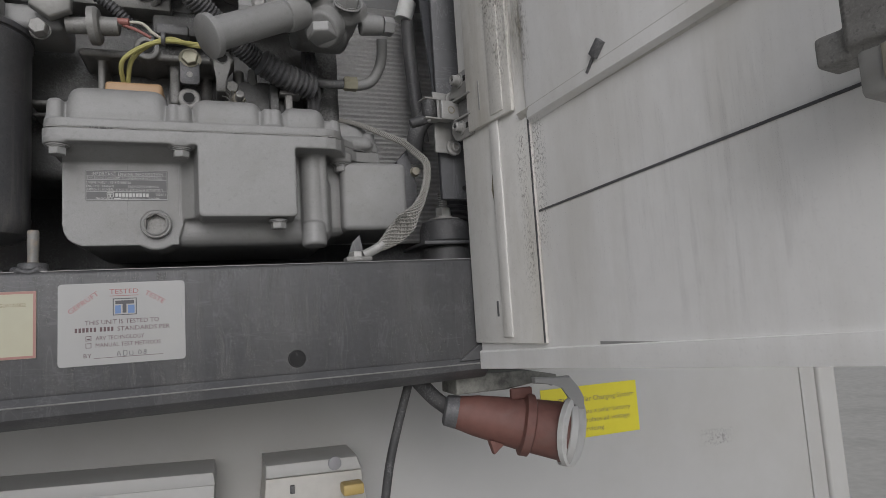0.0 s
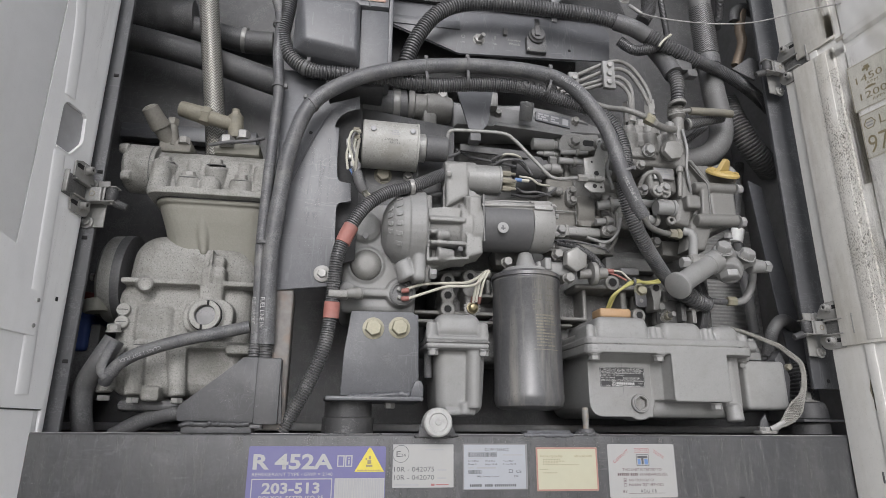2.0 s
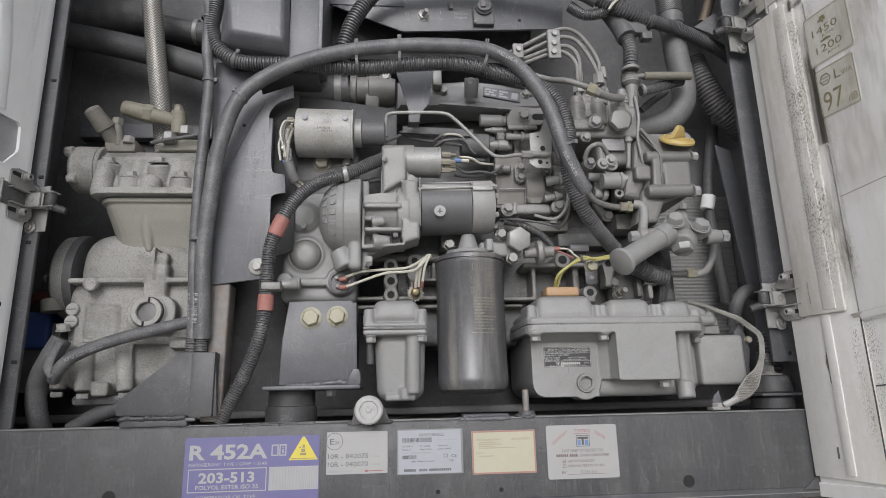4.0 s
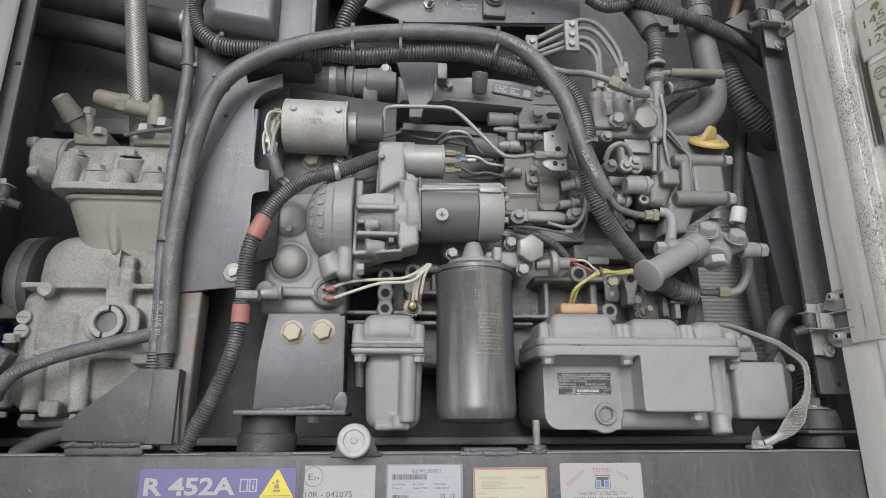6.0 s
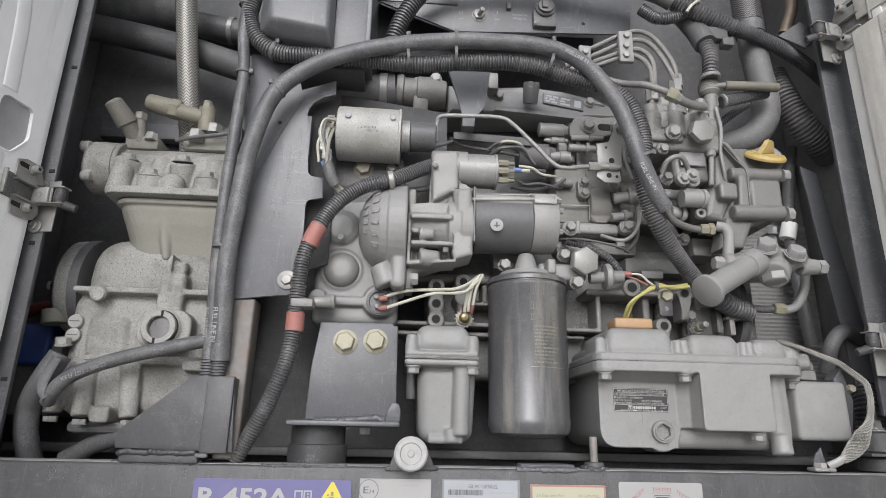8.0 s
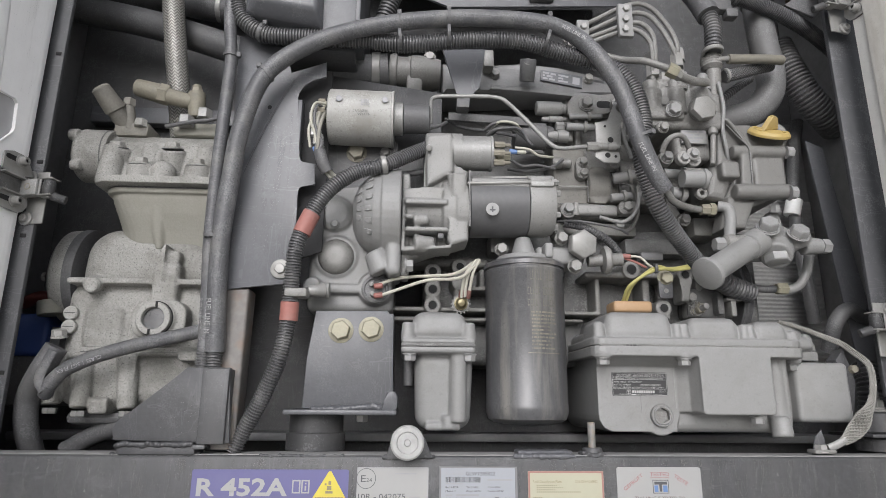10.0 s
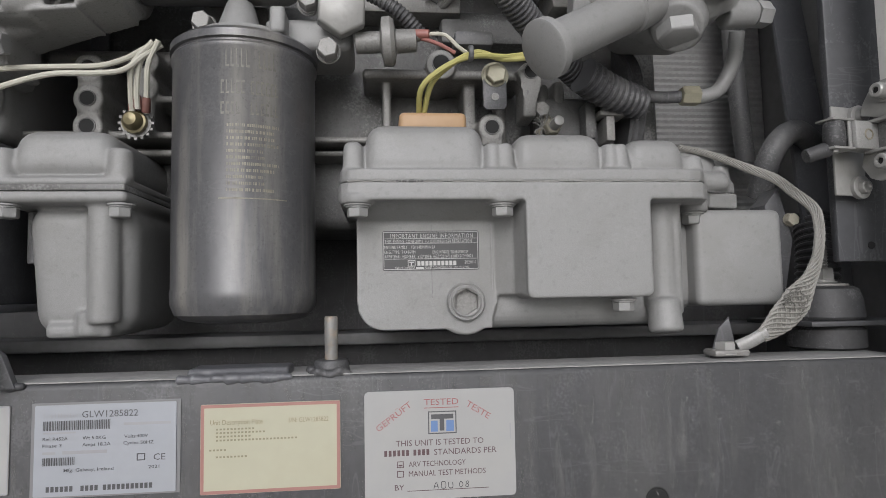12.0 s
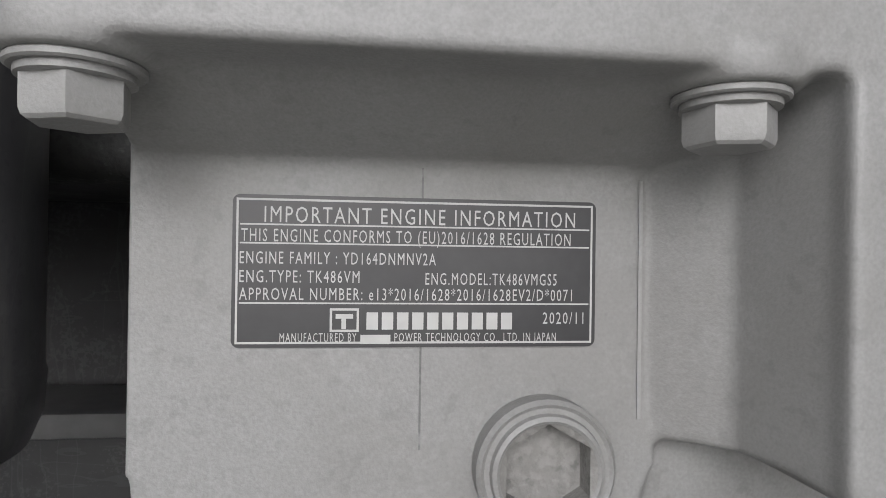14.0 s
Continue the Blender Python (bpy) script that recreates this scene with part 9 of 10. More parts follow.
part("ribbed_sleeve", tube([(0.3747, 0.06, 1.735), (0.3983, 0.07, 1.726), (0.431, 0.085, 1.72)], 0.0145, 18, 0.005, (0.006, 0.0018)), CONDUIT, feed)

# ---- exhaust and right-hand hoses ----
EXH = mat("dull_exhaust_paint", (0.125, 0.125, 0.125), 0.6, 0.0, 200, 0.2, 0.2, (0.11, 0.108, 0.103), 9, 0.6, dust=0.3)
ex = thing("exhaust_pipe", "grey exhaust pipe with a woven heat sleeve", "pipe", (0.4855, 0.09, 1.997))
part("pipe", tube([(0.4955, 0.09, 2.405), (0.4962, 0.09, 2.338), (0.4968, 0.09, 2.273), (0.4979, 0.09, 2.197), (0.5013, 0.09, 2.124), (0.507, 0.09, 2.072), (0.5008, 0.09, 2.029), (0.4787, 0.1, 2.003), (0.4408, 0.12, 1.996), (0.4119, 0.14, 1.999)], 0.0205, 24, 0.008), EXH, ex)
part("sleeve", tube([(0.4962, 0.09, 2.312), (0.4973, 0.09, 2.26), (0.498, 0.09, 2.206)], 0.0218, 24, 0.006), SLEEVE, ex)
part("collar", tube([(0.4976, 0.09, 2.203), (0.4981, 0.09, 2.183)], 0.0222, 24, 0.006), HOSE, ex)
line("ribbed_duct", "black ribbed duct beside the engine", [(0.5583, 0.14, 2.144), (0.5663, 0.13, 2.096), (0.5881, 0.13, 2.052), (0.6183, 0.14, 2.025), (0.6517, 0.16, 2.011)], 0.023, BLACK, (0.0058, 0.0024), seg=20)
line("ribbed_duct", "grey ribbed conduit rising behind the exhaust", [(0.5502, 0.1, 2.418), (0.5481, 0.1, 2.336), (0.5334, 0.1, 2.283)], 0.0085, CONDUIT, RIB)
line("ribbed_duct", "grey ribbed conduit beside the side post", [(0.5828, 0.06, 2.386), (0.5861, 0.06, 2.333), (0.5997, 0.06, 2.289), (0.6172, 0.07, 2.24)], 0.009, CONDUIT, RIB)
cp = line("copper_pipe", "dull copper pipe with a black elbow", [(0.5945, 0.1, 2.329), (0.5843, 0.1, 2.286), (0.5851, 0.1, 2.253), (0.5722, 0.11, 2.208)], 0.0095, mat("dull_copper", (0.2, 0.155, 0.115), 0.55, 0.3, 200, 0.2, 0.1, (0.3, 0.27, 0.225), 30, 0.6), category="pipe")
part("elbow", tube([(0.6283, 0.11, 2.339), (0.5982, 0.1, 2.337), (0.5796, 0.1, 2.325), (0.5748, 0.1, 2.301)], 0.0105), BLACK, cp)
line("drain_hose", "black rubber hose hanging at the back wall", [(0.6167, 0.2, 2.04), (0.6008, 0.195, 1.988), (0.5865, 0.19, 1.915), (0.5826, 0.19, 1.846), (0.5876, 0.19, 1.758), (0.5979, 0.2, 1.696)], 0.0095, BLACK)
tagm = thing("hose_tag", "white printed tag wrapped on a black hose", "tag", (0.5759, 0.18, 1.877))
part("sheet", rod((0.5757, 0.188, 1.868), (0.5832, 0.186, 1.894), 0.0125, None, 0.0005), mat("white_paper_tag", (0.8, 0.8, 0.79), 0.6, 0, 80, 0.05, 0.02, (0.4, 0.4, 0.39), 40, 0.4), tagm)
line("loop_hose", "black hose looping up behind the door catch", [(0.5577, 0.12, 1.646), (0.5583, 0.1, 1.681), (0.5779, 0.1, 1.701), (0.6015, 0.11, 1.698), (0.6285, 0.13, 1.686), (0.648, 0.15, 1.649)], 0.0105, BLACK)
line("ribbed_duct", "black ribbed hose behind the rubber mount", [(0.6175, 0.13, 1.628), (0.6115, 0.12, 1.589), (0.6076, 0.12, 1.548)], 0.0185, CONDUIT, (0.0062, 0.002), seg=18)
wire = thing("door_stay", "thin steel stay cable with a crimped end", "cable", (0.3222, 0.03, 2.24))
part("cable", tube([(0.3157, 0.03, 2.249), (0.3289, 0.02, 2.229), (0.3742, 0, 2.206), (0.4449, -0.02, 2.192), (0.4976, -0.05, 2.181), (0.5513, -0.09, 2.179), (0.61, -0.14, 2.171), (0.6302, -0.2, 2.15)], 0.0012, 8, 0.008), STEEL, wire)
part("crimp", rod((0.3127, 0.03, 2.251), (0.3298, 0.02, 2.228), 0.0032), ALU, wire)
part("eye_bolt", hex_head((0.3086, 0.04, 2.271), (0, -1, 0.2), 0.014, 0.009, 0.011), STEEL, wire)
arm = thing("stay_bracket", "black stamped latch bracket at the side post", "bracket", (0.5625, 0.08, 2.182))
part("plate", plate([(0.524, 2.164), (0.5639, 2.193), (0.6059, 2.177), (0.5673, 2.145)], 0.06, 0.004), BLACK, arm)

# ---- rubber mount, ground strap, loose wires ----
rm = thing("rubber_mount", "black rubber engine mount with a steel stud", "mount", (0.5725, 0.066, 1.5125))
C = Vector((0.5725, 0.066, 1.5125))
part("lower_rubber", lathe(C, (0, 0, 1), [(0, 0.026), (0.002, 0.029), (0.016, 0.029), (0.019, 0.026)], 32), MOUNT, rm)
part("rubber", lathe(C, (0, 0, 1), [(0.024, 0.028), (0.026, 0.0295), (0.04, 0.028), (0.048, 0.0255), (0.05, 0.022), (0.051, 0.014)], 32), MOUNT, rm)
part("plate", box(C + Vector((-0.036, -0.034, 0.0195)), C + Vector((0.06, 0.05, 0.0235)), 0.001), FRAME, rm)
part("cup_washer", lathe(C + Vector((0, 0, 0.05)), (0, 0, 1), [(0, 0.0185), (0.001, 0.019), (0.0022, 0.0185), (0.003, 0.012)], 28), CAST2, rm)
part("nut", hex_head(C + Vector((0, 0, 0.053)), (0, 0, 1), 0.016, 0.01, 0.011), STEEL, rm)
part("stud", lathe(C + Vector((0, 0, 0.055)), (0, 0, 1), [(0, 0.0055)] + [(0.004 + 0.0012 * i, 0.0055 if i % 2 else 0.0047) for i in range(20)] + [(0.029, 0.0045)], 14), STEEL, rm)
gs = thing("ground_strap", "frayed braided copper earth strap", "strap", (0.4843, 0.03, 1.523))
mid = [(0.4571, 0.07, 1.679), (0.476, 0.056, 1.67), (0.503, 0.048, 1.657), (0.521, 0.043, 1.648), (0.532, 0.04, 1.638), (0.542, 0.031, 1.624), (0.543, 0.027, 1.613), (0.539, 0.022, 1.597), (0.532, 0.018, 1.58), (0.522, 0.015, 1.565), (0.507, 0.0125, 1.548), (0.492, 0.012, 1.535), (0.482, 0.012, 1.528)]
half = [0.0018, 0.0018, 0.0021, 0.0027, 0.003, 0.0035, 0.0036, 0.0034, 0.0035, 0.0052, 0.0108, 0.0095, 0.004]
core, at = smooth_line(mid, 0.004)
wide = np.interp(np.linspace(0, 1, len(core)), [(i / (len(mid) - 1)) for i in range(len(mid))], half)
TINNED = mat("tinned_copper_strands", (0.2, 0.195, 0.178), 0.6, 0.0, 600, 0.25, 0.1, (0.13, 0.125, 0.11), 40, 0.6)
for k in range(22):
    path = []
    for i, p in enumerate(core):
        way = (core[min(i + 1, len(core) - 1)] - core[max(i - 1, 0)]).normalized()
        across = way.cross(Vector((0, 1, 0))).normalized()
        a = 2 * math.pi * (k // 2) / 11 + (0.42 if k % 2 else -0.42) * i
        path.append(p + across * (wide[i] * math.cos(a)) + Vector((0, 0.0011 * math.sin(a) + (0.0003 if k % 2 else -0.0003), 0)))
    part("strand", tube(path, 0.001, 5, 0.004), TINNED, gs)
bm = bmesh.new()
rows = []
for i, p in enumerate(core):
    way = (core[min(i + 1, len(core) - 1)] - core[max(i - 1, 0)]).normalized()
    across = way.cross(Vector((0, 1, 0))).normalized() * (wide[i] * 0.86)
    rows.append([bm.verts.new(v) for v in (p - across, p - across * 0.5 + Vector((0, -0.0006, 0)), p + across * 0.5 + Vector((0, -0.0006, 0)), p + across, p + Vector((0, 0.0007, 0)))])
for a, b in zip(rows, rows[1:]):
    for k in range(5):
        bm.faces.new((a[k], a[(k + 1) % 5], b[(k + 1) % 5], b[k]))
part("braid", bm, TINNED, gs, "woven tinned copper ribbon, spread open near its end")
part("crimp_sleeve", tube([(0.486, 0.012, 1.531), (0.476, 0.0135, 1.525), (0.466, 0.016, 1.5205)], 0.005, 14, 0.004, None, (0.0048, 0.0028)), ALU, gs)
rnd = random.Random(6)
for k in range(7):
    q = Vector((0.5059, 0.01, 1.543)) + Vector((rnd.uniform(-0.008, 0.008), -0.002, rnd.uniform(-0.014, 0.014)))
    part("loose_strand", tube([q, q + Vector((rnd.uniform(-0.006, 0.006), -0.003, 0.006)), q + Vector((rnd.uniform(-0.009, 0.009), -0.002, 0.011))], 0.00035, 5, 0.003), STRAP, gs)
part("lug", box((0.4469, 0.012, 1.514), (0.4738, 0.03, 1.519), 0.002), CAST2, gs)
part("lug_bolt", hex_head((0.4589, 0.02, 1.515), (0, 0, 1), 0.013, 0.007, 0.009), STEEL, gs)
part("bracket", plate([(0.4481, 1.513), (0.455, 1.534), (0.4634, 1.542), (0.4656, 1.524), (0.4718, 1.513)], 0.02, 0.002), FRAME, gs)
pl1 = thing("plug_connector", "faded orange plastic plug on the cover", "connector", (0.2558, 0.06, 1.689))
part("plug", box((0.2267, 0.05, 1.686), (0.2782, 0.085, 1.701), 0.004, 3), ORANGE, pl1)
for k in range(2):
    part("wire", tube([(0.2422, 0.06, 1.701), (0.244, 0.04, 1.717), (0.2636, 0.035, 1.732), (0.2846, 0.04, 1.741), (0.3104, 0.05, 1.745), (0.3319, 0.055, 1.75)] if k else [(0.2459, 0.06, 1.701), (0.2516, 0.045, 1.721), (0.2686, 0.04, 1.736), (0.287, 0.045, 1.746), (0.3073, 0.05, 1.743), (0.3343, 0.055, 1.747)], 0.0022, 8, 0.004), WIRE_Y, pl1)
part("wire", tube([(0.2457, 0.045, 1.759), (0.2613, 0.04, 1.757), (0.2723, 0.04, 1.747), (0.2848, 0.045, 1.742)], 0.0016, 8), WIRE_W, pl1)
part("wire", tube([(0.2436, 0.045, 1.756), (0.256, 0.04, 1.75), (0.2692, 0.04, 1.743)], 0.0016, 8), WIRE_R, pl1)
part("boot", rod((0.2364, 0.045, 1.759), (0.2501, 0.042, 1.758), 0.0035), WIRE_R, pl1)
part("tie", ring((0.2785, 0.038, 1.742), (1, 0, 0), 0.004, 0.0062, 0.004), BLACK, pl1)
part("black_plug", box((0.2714, 0.06, 1.758), (0.3028, 0.08, 1.77), 0.003), BLACK, pl1)
lw = thing("sensor_wires", "cream sensor wires with red terminals", "wires", (-0.0465, 0.04, 1.704))
for pts in ([(-0.0789, 0.035, 1.713), (-0.0512, 0.034, 1.722), (-0.013, 0.037, 1.726), (0.013, 0.042, 1.729), (0.0295, 0.048, 1.737), (0.042, 0.052, 1.747), (0.0495, 0.056, 1.752)], [(-0.0786, 0.035, 1.698), (-0.0511, 0.033, 1.708), (-0.0173, 0.036, 1.72), (0.0131, 0.04, 1.723), (0.029, 0.046, 1.728), (0.042, 0.05, 1.741), (0.0525, 0.054, 1.75)], [(0.0375, 0.066, 1.702), (0.04, 0.06, 1.718), (0.0435, 0.053, 1.736), (0.0515, 0.05, 1.752)], [(0.0285, 0.064, 1.703), (0.0295, 0.058, 1.715), (0.0335, 0.05, 1.733), (0.0475, 0.05, 1.751)], [(0.033, 0.062, 1.704), (0.034, 0.057, 1.718), (0.0385, 0.052, 1.737), (0.0505, 0.053, 1.7525)]):
    part("wire", tube(pts, 0.0021, 8, 0.004), WIRE_W, lw)
for q in ((-0.0839, 0.036, 1.711), (-0.0837, 0.036, 1.699)):
    part("terminal", rod(q, Vector(q) + Vector((0.011, -0.002, 0.001)), 0.0035), WIRE_R, lw)
for a, b in (((0.0285, 0.0635, 1.713), (0.028, 0.066, 1.7035)), ((0.033, 0.0605, 1.714), (0.0325, 0.064, 1.7045)), ((0.0392, 0.062, 1.713), (0.0375, 0.066, 1.7025))):
    part("boot", rod(a, b, 0.0029, 0.0032), SOCKET, lw)
part("star_washer", lathe((0.0285, 0.073, 1.696), (0, -1, 0), [(0, 0.011), (0.002, 0.0112), (0.0024, 0.006)], 24), CAST2, lw)
for k in range(16):
    a = 2 * math.pi * k / 16
    c = Vector((0.0285, 0.0715, 1.696)) + Vector((math.cos(a), 0, math.sin(a))) * 0.0122
    part("washer_tooth", box(c - Vector((0.0011, 0.0008, 0.0011)), c + Vector((0.0011, 0.0012, 0.0011)), 0.0003), CAST2, lw)
part("dome_nut", lathe((0.0285, 0.0705, 1.696), (0, -1, 0), [(0, 0.009), (0.004, 0.0088), (0.0045, 0.0072), (0.009, 0.0066), (0.012, 0.0045), (0.0132, 0.0)], 24), mat("oily_brass_nut", (0.21, 0.18, 0.1), 0.3, 0.5, 300, 0.2, 0.1, (0.11, 0.1, 0.07), 40, 0.5), lw)
wrap = thing("foil_wrap", "crumpled silver tape round the relay wires", "tape", (-0.166, 0.012, 1.9))
bm = bmesh.new()
rnd = random.Random(21)
for k in range(9):
    c = Vector((-0.167 + 0.0012 * k, 0.012, 1.93 - 0.0062 * k)) + Vector((rnd.uniform(-0.002, 0.002), rnd.uniform(-0.003, 0.003), 0))
    box(c - Vector((rnd.uniform(0.004, 0.007), 0.004, 0.005)), c + Vector((rnd.uniform(0.004, 0.007), 0.004, 0.005)), 0.0012, 1, bm)
casting("wrap", bm, mat("crumpled_silver_tape", (0.42, 0.42, 0.41), 0.35, 0.4, 500, 0.3, 0.6, (0.2, 0.2, 0.19), 60, 0.6), wrap, "", 0.0011, 0)
for pts, m in (([(-0.1535, 0.018, 1.95), (-0.166, 0.006, 1.945), (-0.1705, 0.004, 1.925), (-0.166, 0.006, 1.905)], WIRE_W), ([(-0.154, 0.016, 1.942), (-0.163, 0.002, 1.94), (-0.1655, 0.001, 1.92), (-0.161, 0.003, 1.9), (-0.1625, 0.006, 1.88)], BLACK), ([(-0.1538, 0.022, 1.936), (-0.164, 0.008, 1.93), (-0.1725, 0.006, 1.91), (-0.17, 0.01, 1.885)], WIRE_W), ([(-0.166, 0.01, 1.885), (-0.159, 0.006, 1.87), (-0.152, 0.008, 1.858)], BLUEINK)):
    part("wire", tube(pts, 0.0018, 8, 0.004), m, wrap)
tw = thing("taped_wires", "bundle of loose taped wires beside the relay", "wires", (-0.1607, 0.03, 1.889))
for k, pts in enumerate(([(-0.1555, 0.02, 1.954), (-0.1626, 0.01, 1.928), (-0.1627, 0.005, 1.897), (-0.1533, 0.005, 1.875), (-0.1444, 0.01, 1.854), (-0.1301, 0.02, 1.844)], [(-0.1546, 0.015, 1.938), (-0.1577, 0, 1.909), (-0.1583, 0, 1.882), (-0.1544, 0.005, 1.859), (-0.1406, 0.01, 1.843)], [(-0.1554, 0.03, 1.933), (-0.1635, 0.01, 1.909), (-0.1533, -0.002, 1.886), (-0.1595, 0, 1.868), (-0.1476, 0.01, 1.849)])):
    part("wire", tube(pts, 0.0024 if k else 0.003, 8, 0.004), (WIRE_W, CYL, BLACK)[k], tw)
part("tape", tube([(-0.1565, 0, 1.877), (-0.1518, 0.002, 1.862), (-0.1457, 0.006, 1.851)], 0.0075), BLACK, tw)

# ---- under the rail: socket, cable, brackets, notice ----
sk = thing("power_socket", "weathered red standby power plug with a white cap under the rail", "socket", (0.6295, 0.05, 1.335), own=False)
A, B = Vector((0.566, 0.045, 1.349)), Vector((0.677, 0.008, 1.3205))
d = (B - A).normalized()
L = (B - A).length
part("shell", lathe(A, d, [(0, 0.015), (0.001, 0.0175), (0.02, 0.0215), (L * 0.58, 0.0275), (L * 0.6, 0.033), (L * 0.67, 0.033), (L * 0.69, 0.0285), (L - 0.006, 0.031), (L - 0.004, 0.0325), (L, 0.0325)], 36), SOCKET, sk, "weathered red plastic shell")
part("gland", lathe(A - d * 0.014, d, [(0, 0.0135), (0.002, 0.0165), (0.014, 0.018), (0.018, 0.016)], 12), HOSE, sk)
part("seam_rib", box((0.62, 0.018, 1.359), (0.646, 0.024, 1.371), 0.002), SOCKET, sk)
part("rim", ring(B - d * 0.003, d, 0.03, 0.0355, 0.008, None, 40), TRAILER, sk)
face = Vector((0.62, -0.77, -0.12)).normalized()
cap = part("cap", lathe(Vector((0.6815, 0.001, 1.3225)), face, [(-0.004, 0.034), (-0.0035, 0.0375), (0.002, 0.038), (0.0036, 0.0355), (0.0042, 0.03), (0.0042, 0.0)], 40), mat("worn_white_plastic", (0.5, 0.5, 0.485), 0.6, 0, 120, 0.08, 0.1, (0.3, 0.29, 0.265), 45, 0.6, edge=0.3), sk, "white flap cap with worn edges")
part("cap_notch", box((0.6775, -0.012, 1.346), (0.6815, -0.002, 1.353), 0.001), BLACK, cap)
part("spout", plate([(0.592, 1.32), (0.609, 1.3135), (0.597, 1.3045)], 0.02, 0.008), SOCKET, sk)
old = mat("corroded_steel", (0.19, 0.19, 0.17), 0.7, 0.1, 200, 0.35, 0.4, (0.06, 0.06, 0.055), 45, 0.85)
part("bracket", plate([(0.5616, 1.391), (0.6521, 1.387), (0.6839, 1.38), (0.6865, 1.369), (0.651, 1.375), (0.6227, 1.369), (0.5615, 1.369)], 0.03, 0.045, None, 0.002), old, sk, "corroded steel bracket")
part("lever", plate([(0.634, 1.3775), (0.634, 1.384), (0.66, 1.3815), (0.676, 1.382), (0.686, 1.37), (0.6915, 1.359), (0.6915, 1.3455), (0.679, 1.347), (0.676, 1.358), (0.667, 1.3715), (0.655, 1.3745)], -0.012, 0.008, None, 0.002), PAPER, sk, "white lever of the cap")
part("hinge", rod((0.6565, -0.005, 1.377), (0.6704, 0.02, 1.374), 0.004), BLACK, sk)
cb = thing("power_cable", "black rubber cable hanging below the rail", "cable", (0.5473, 0.06, 1.367))
part("lead", tube([(0.524, 0.05, 1.388), (0.5406, 0.05, 1.3685), (0.5539, 0.05, 1.357), (0.5719, 0.05, 1.343)], 0.0085), MOUNT, cb)
part("tail", tube([(0.5185, 0.06, 1.385), (0.5061, 0.06, 1.348), (0.4939, 0.06, 1.308), (0.4864, 0.06, 1.271), (0.4796, 0.06, 1.224)], 0.0048), MOUNT, cb)
nt = thing("solar_notice", "yellow charging system notice stuck on the trailer wall", "sticker", (0.8043, 0.2985, 1.241), own=True)
part("sheet", plate(rounded(0, 0, 0.183, 0.083, 0.001), 0, 0.001, None, 0), YSTICK, nt, smooth=0)
letters("CAUTION: Solar Charging System", nt, 0.008, 0.058, -0.0004, 0.168, 0.0085, OLDINK)
letters("This unit has a solar battery", nt, 0.03, 0.038, -0.0004, 0.138, 0.008, OLDINK)
letters("charger. Isolate all voltage", nt, 0.03, 0.024, -0.0004, 0.135, 0.008, OLDINK)
letters("before servicing.", nt, 0.03, 0.01, -0.0004, 0.085, 0.008, OLDINK)
g = thing("wall_notice", "faint grey worn patch of print on the trailer wall", "sticker", (1.11, 0.2988, 1.2), own=True)
part("print", bars([(-0.005, -0.006, 0.08, 0.026)], 0), smudge("worn_grey_print", (0.2, 0.2, 0.2), 160, 0.45, 0.62, 0.4, 30), g, smooth=0)
wb = thing("wall_bracket", "pale grey painted bracket on the trailer wall", "bracket", (0.2018, 0.25, 1.272))
part("top_face", plate([(0.0569, 1.297), (0.3142, 1.284), (0.3164, 1.268), (0.0572, 1.281)], 0.22, 0.08, None, 0.003), TRAILER, wb)
part("front", plate([(0.0553, 1.291), (0.3151, 1.268), (0.3134, 1.189), (0.0563, 1.236)], 0.225, 0.07, None, 0.003), TRAILER, wb)
wb2 = thing("wall_bracket", "pale grey painted bracket with a rubber stop", "bracket", (0.4392, 0.25, 1.242))
part("top_face", plate([(0.3744, 1.283), (0.4889, 1.28), (0.4955, 1.262), (0.3739, 1.266)], 0.22, 0.08, None, 0.004), TRAILER, wb2)
part("front", plate([(0.3742, 1.265), (0.495, 1.261), (0.5083, 1.153), (0.3649, 1.179)], 0.225, 0.07, None, 0.003), mat("grey_bracket_paint", (0.42, 0.41, 0.38), 0.5), wb2)
part("stop", lathe((0.4591, 0.219, 1.275), (0, -1, 0), [(0, 0.0085), (0.003, 0.0085), (0.004, 0.006), (0.004, 0.0)], 20), GREYINK, wb2)
part("yellow_clip", box((0.4656, 0.2, 1.236), (0.4928, 0.224, 1.25), 0.003), YELLOW, wb2)
part("slot", box((0.4031, 0.221, 1.244), (0.409, 0.226, 1.254), 0.001), BLACK, wb2)


# ---- clutter round the engine ----
loom = thing("wire_loom", "bundle of black wires threaded behind the starter", "wires", (0.1218, 0.06, 1.899))
for pts in ([(0.0613, 0.06, 1.94), (0.0733, 0.045, 1.944), (0.0952, 0.05, 1.948), (0.1092, 0.06, 1.941)], [(0.0624, 0.05, 1.927), (0.076, 0.035, 1.931), (0.1003, 0.04, 1.932), (0.1251, 0.05, 1.915)], [(0.099, 0.04, 1.898), (0.1213, 0.035, 1.899), (0.1365, 0.04, 1.901)], [(0.0927, 0.06, 1.883), (0.1188, 0.05, 1.877), (0.1546, 0.06, 1.888), (0.1724, 0.07, 1.904)], [(0.0076, 0.09, 1.97), (0.0307, 0.08, 1.953), (0.0693, 0.08, 1.948), (0.1082, 0.08, 1.942)], [(-0.0249, 0.04, 1.928), (-0.0057, 0.05, 1.939), (0.0075, 0.06, 1.95)]):
    part("wire", tube(pts, 0.0024, 8, 0.004), BLACK, loom)
part("blue_terminal", rod((0.0887, 0.025, 1.894), (0.0995, 0.024, 1.893), 0.0032), BLUEINK, loom)
part("white_terminal", rod((0.0995, 0.024, 1.893), (0.1114, 0.024, 1.893), 0.0026), WIRE_W, loom)
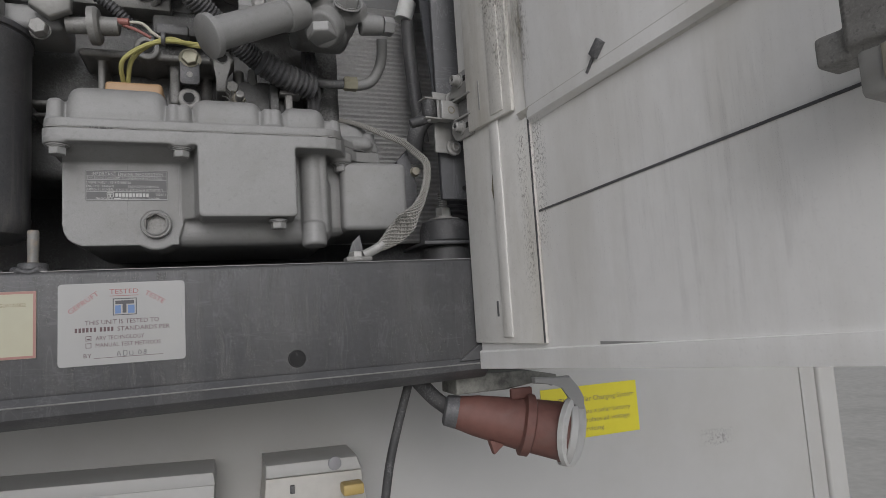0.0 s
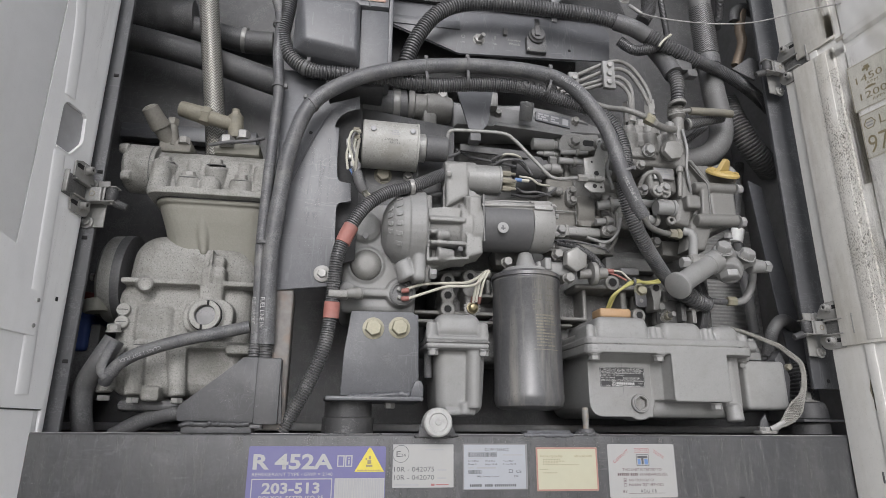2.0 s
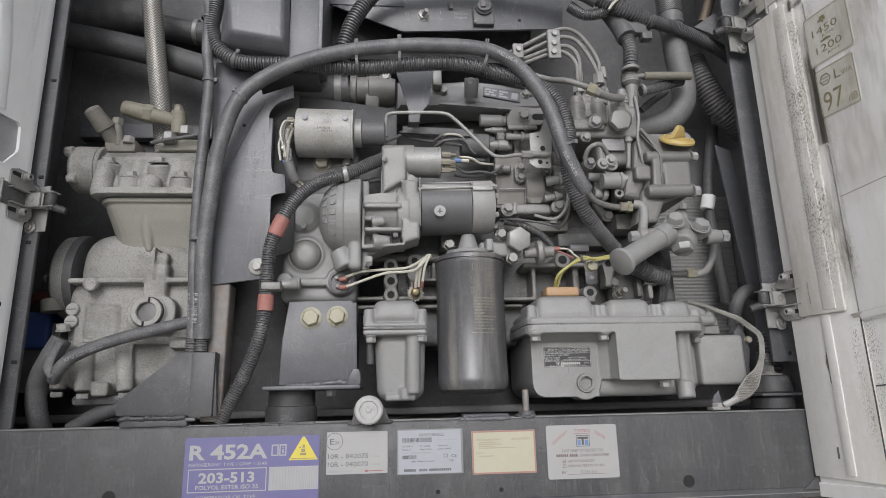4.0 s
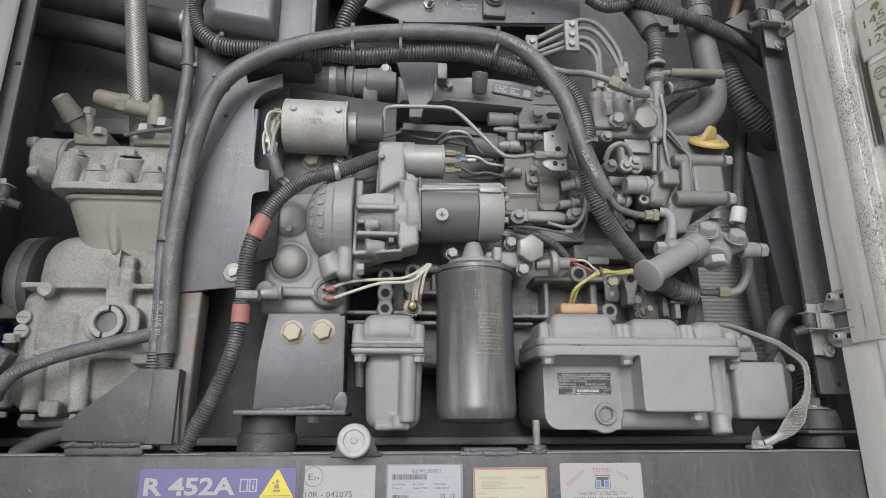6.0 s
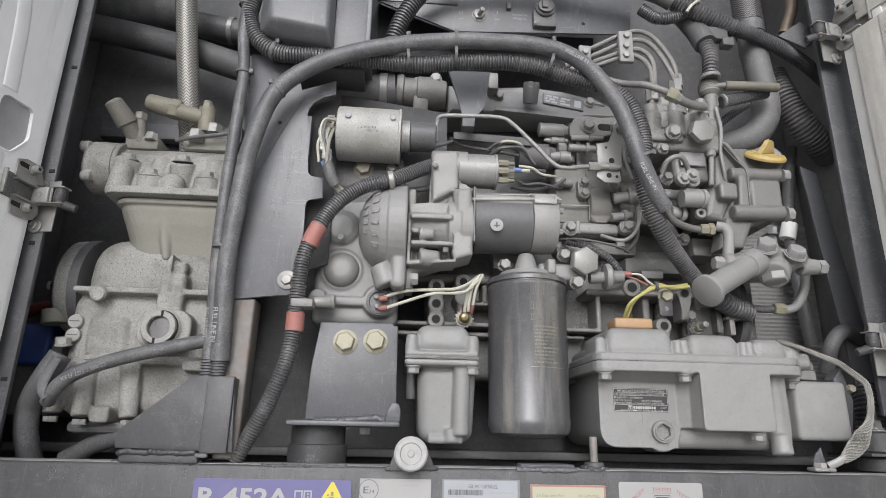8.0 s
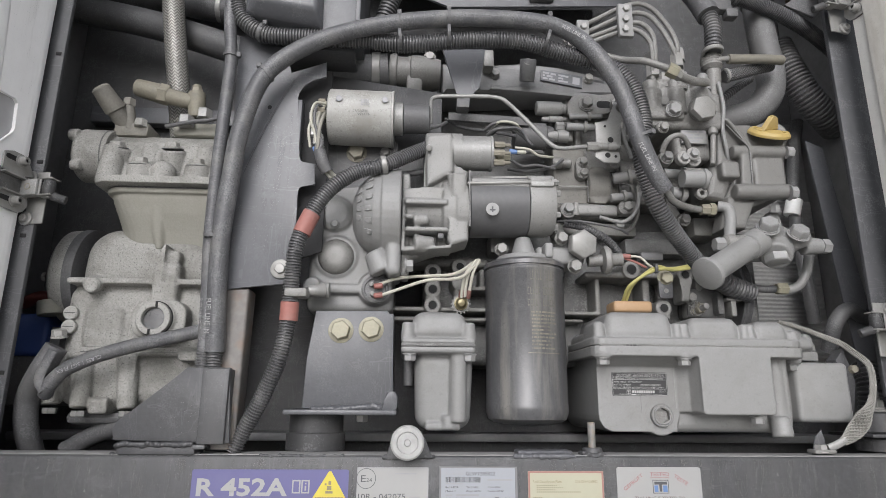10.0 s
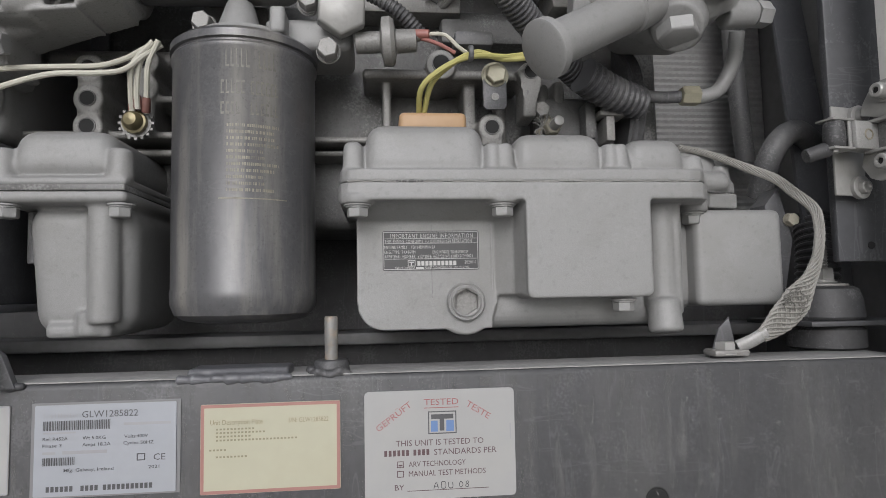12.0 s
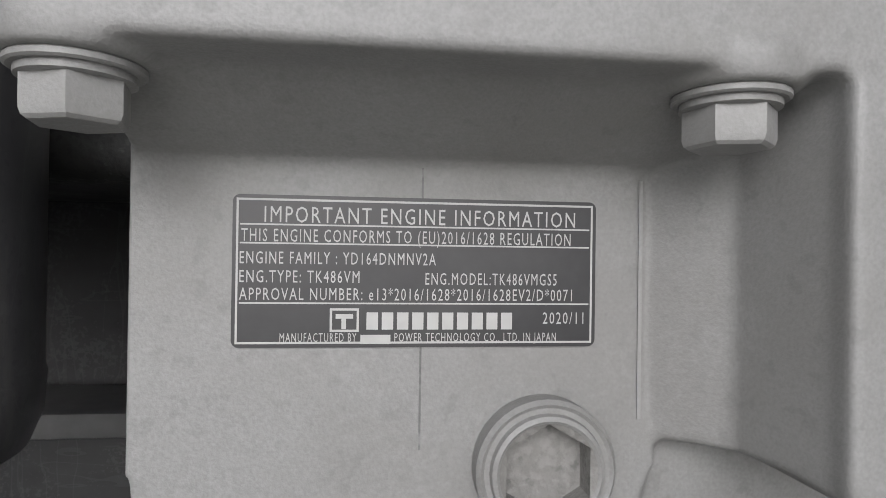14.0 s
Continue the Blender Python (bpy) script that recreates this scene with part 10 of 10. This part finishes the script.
part("ribbed_sleeve", tube([(0.1744, 0.08, 1.813), (0.1997, 0.07, 1.804), (0.2271, 0.07, 1.789), (0.2482, 0.08, 1.772)], 0.006, 12, 0.004, (0.0035, 0.0008)), CONDUIT, loom)
part("wire", tube([(0.1663, 0.085, 1.817), (0.1926, 0.06, 1.81), (0.2392, 0.06, 1.802), (0.2593, 0.07, 1.797)], 0.0018, 8), BLACK, loom)
for k, pts in enumerate(([(0.0726, 0.05, 1.943), (0.0809, 0.04, 1.944), (0.0999, 0.04, 1.942), (0.1115, 0.05, 1.936)], [(0.0702, 0.05, 1.929), (0.0789, 0.035, 1.931), (0.1051, 0.035, 1.932), (0.1187, 0.04, 1.915)], [(0.0979, 0.03, 1.902), (0.116, 0.028, 1.899), (0.13, 0.035, 1.894), (0.1539, 0.05, 1.898)], [(0.096, 0.045, 1.889), (0.1093, 0.04, 1.88), (0.1286, 0.04, 1.882), (0.1589, 0.06, 1.885)])):
    part("wire", tube(pts, 0.0019, 8, 0.004), (WIRE_W, HOSE, WIRE_W, BLACK)[k], loom)
part("clamp_block", box((0.07349, 0.03, 1.884), (0.09176, 0.05, 1.897), 0.002), GOLD, loom)
rack = thing("cable_plate", "dark sheet bracket behind the silver relay", "bracket", (-0.0641, 0.08, 1.862))
part("sheet", plate([(-0.1546, 1.839), (-0.1616, 2.025), (0.0017, 2.003), (0.0004, 1.842)], 0.075, 0.004), DARK, rack)
part("clip", box((-0.1438, 0.06, 1.861), (-0.1263, 0.075, 1.875), 0.002), BLACK, rack)
part("strap", tube([(-0.0647, 0.06, 1.869), (-0.0379, 0.05, 1.869), (-0.0172, 0.06, 1.877)], 0.004), BLACK, rack)
cross = thing("cross_strip", "dark steel strip across the injection pump", "bracket", (0.0782, 0.07, 1.971))
part("strip", plate([(0.0106, 1.971), (0.1268, 1.967), (0.1262, 1.954), (0.0104, 1.959)], 0.07, 0.004), BLACK, cross)
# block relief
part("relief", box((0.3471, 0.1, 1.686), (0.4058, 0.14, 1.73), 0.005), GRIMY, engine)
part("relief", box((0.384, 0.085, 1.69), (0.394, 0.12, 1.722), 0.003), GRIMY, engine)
part("relief", box((0.4, 0.08, 1.687), (0.408, 0.11, 1.713), 0.002), CAST2, engine)
part("relief", box((0.394, 0.078, 1.708), (0.418, 0.1, 1.7135), 0.002), CAST2, engine)
part("pulley", lathe((0.4255, 0.15, 1.725), (1, 0, 0), [(0, 0.03), (0.0, 0.062), (0.002, 0.064), (0.006, 0.06), (0.009, 0.06), (0.012, 0.064), (0.014, 0.062), (0.015, 0.03)], 48), BLACK, engine, "dark belt pulley")
part("relief", box((0.1643, 0.1, 1.802), (0.2835, 0.14, 1.821), 0.004), CAST2, engine)
part("relief", box((0.3554, 0.075, 1.798), (0.3953, 0.12, 1.825), 0.004), CAST2, engine)
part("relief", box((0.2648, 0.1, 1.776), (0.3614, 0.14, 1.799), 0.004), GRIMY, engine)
part("relief", box((0.07071, 0.09, 1.771), (0.1236, 0.14, 1.8), 0.005), CAST2, engine)
for q in ((0.3445, 0.085, 1.712), (0.385, 0.08, 1.735), (0.075, 0.1, 1.735)):
    bolt(q, (0, -1, 0), 0.012, 0.008, engine, CAST2, 0.009)
nut_th = thing("brush_terminal", "corroded brass terminal with frayed ends", "terminal", (0.3478, 0.07, 1.69))
part("stud", rod((0.3495, 0.085, 1.6935), (0.3515, 0.052, 1.696), 0.0042), STEEL, nut_th)
part("nut", hex_head((0.35, 0.072, 1.695), (0.05, -1, 0.05), 0.013, 0.008), BRASS, nut_th)
part("washer", lathe((0.3498, 0.077, 1.6945), (0.05, -1, 0.05), [(0, 0.0085), (0.0012, 0.0085), (0.0014, 0.004)], 20), STEEL, nut_th)
rnd = random.Random(14)
for k in range(22):
    a = rnd.uniform(0, 2 * math.pi)
    q = Vector((0.3425, 0.068, 1.6945)) + Vector((0.006 * math.cos(a), rnd.uniform(-0.004, 0.004), 0.0065 * math.sin(a)))
    part("strand", tube([Vector((0.3425, 0.07, 1.6945)), q, q + Vector((0.0035 * math.cos(a + 0.8), -0.003, 0.0035 * math.sin(a + 0.8)))], 0.0006, 5, 0.002), (BRASS, STEEL, CAST2)[k % 3], nut_th)

for ob in list(scene.objects):
    if ob.type == "MESH" and ob.name.split(".")[0] in ("small_print", "code_print", "line_print", "sign_print", "label_print", "mark_print", "hand_print", "tick_boxes", "label_marks", "label_frames", "flame_print", "mark_blue", "mark_ink", "book_print", "book_lines", "book_mark", "maker_print", "print"):
        ob["kind"] = "stuff"
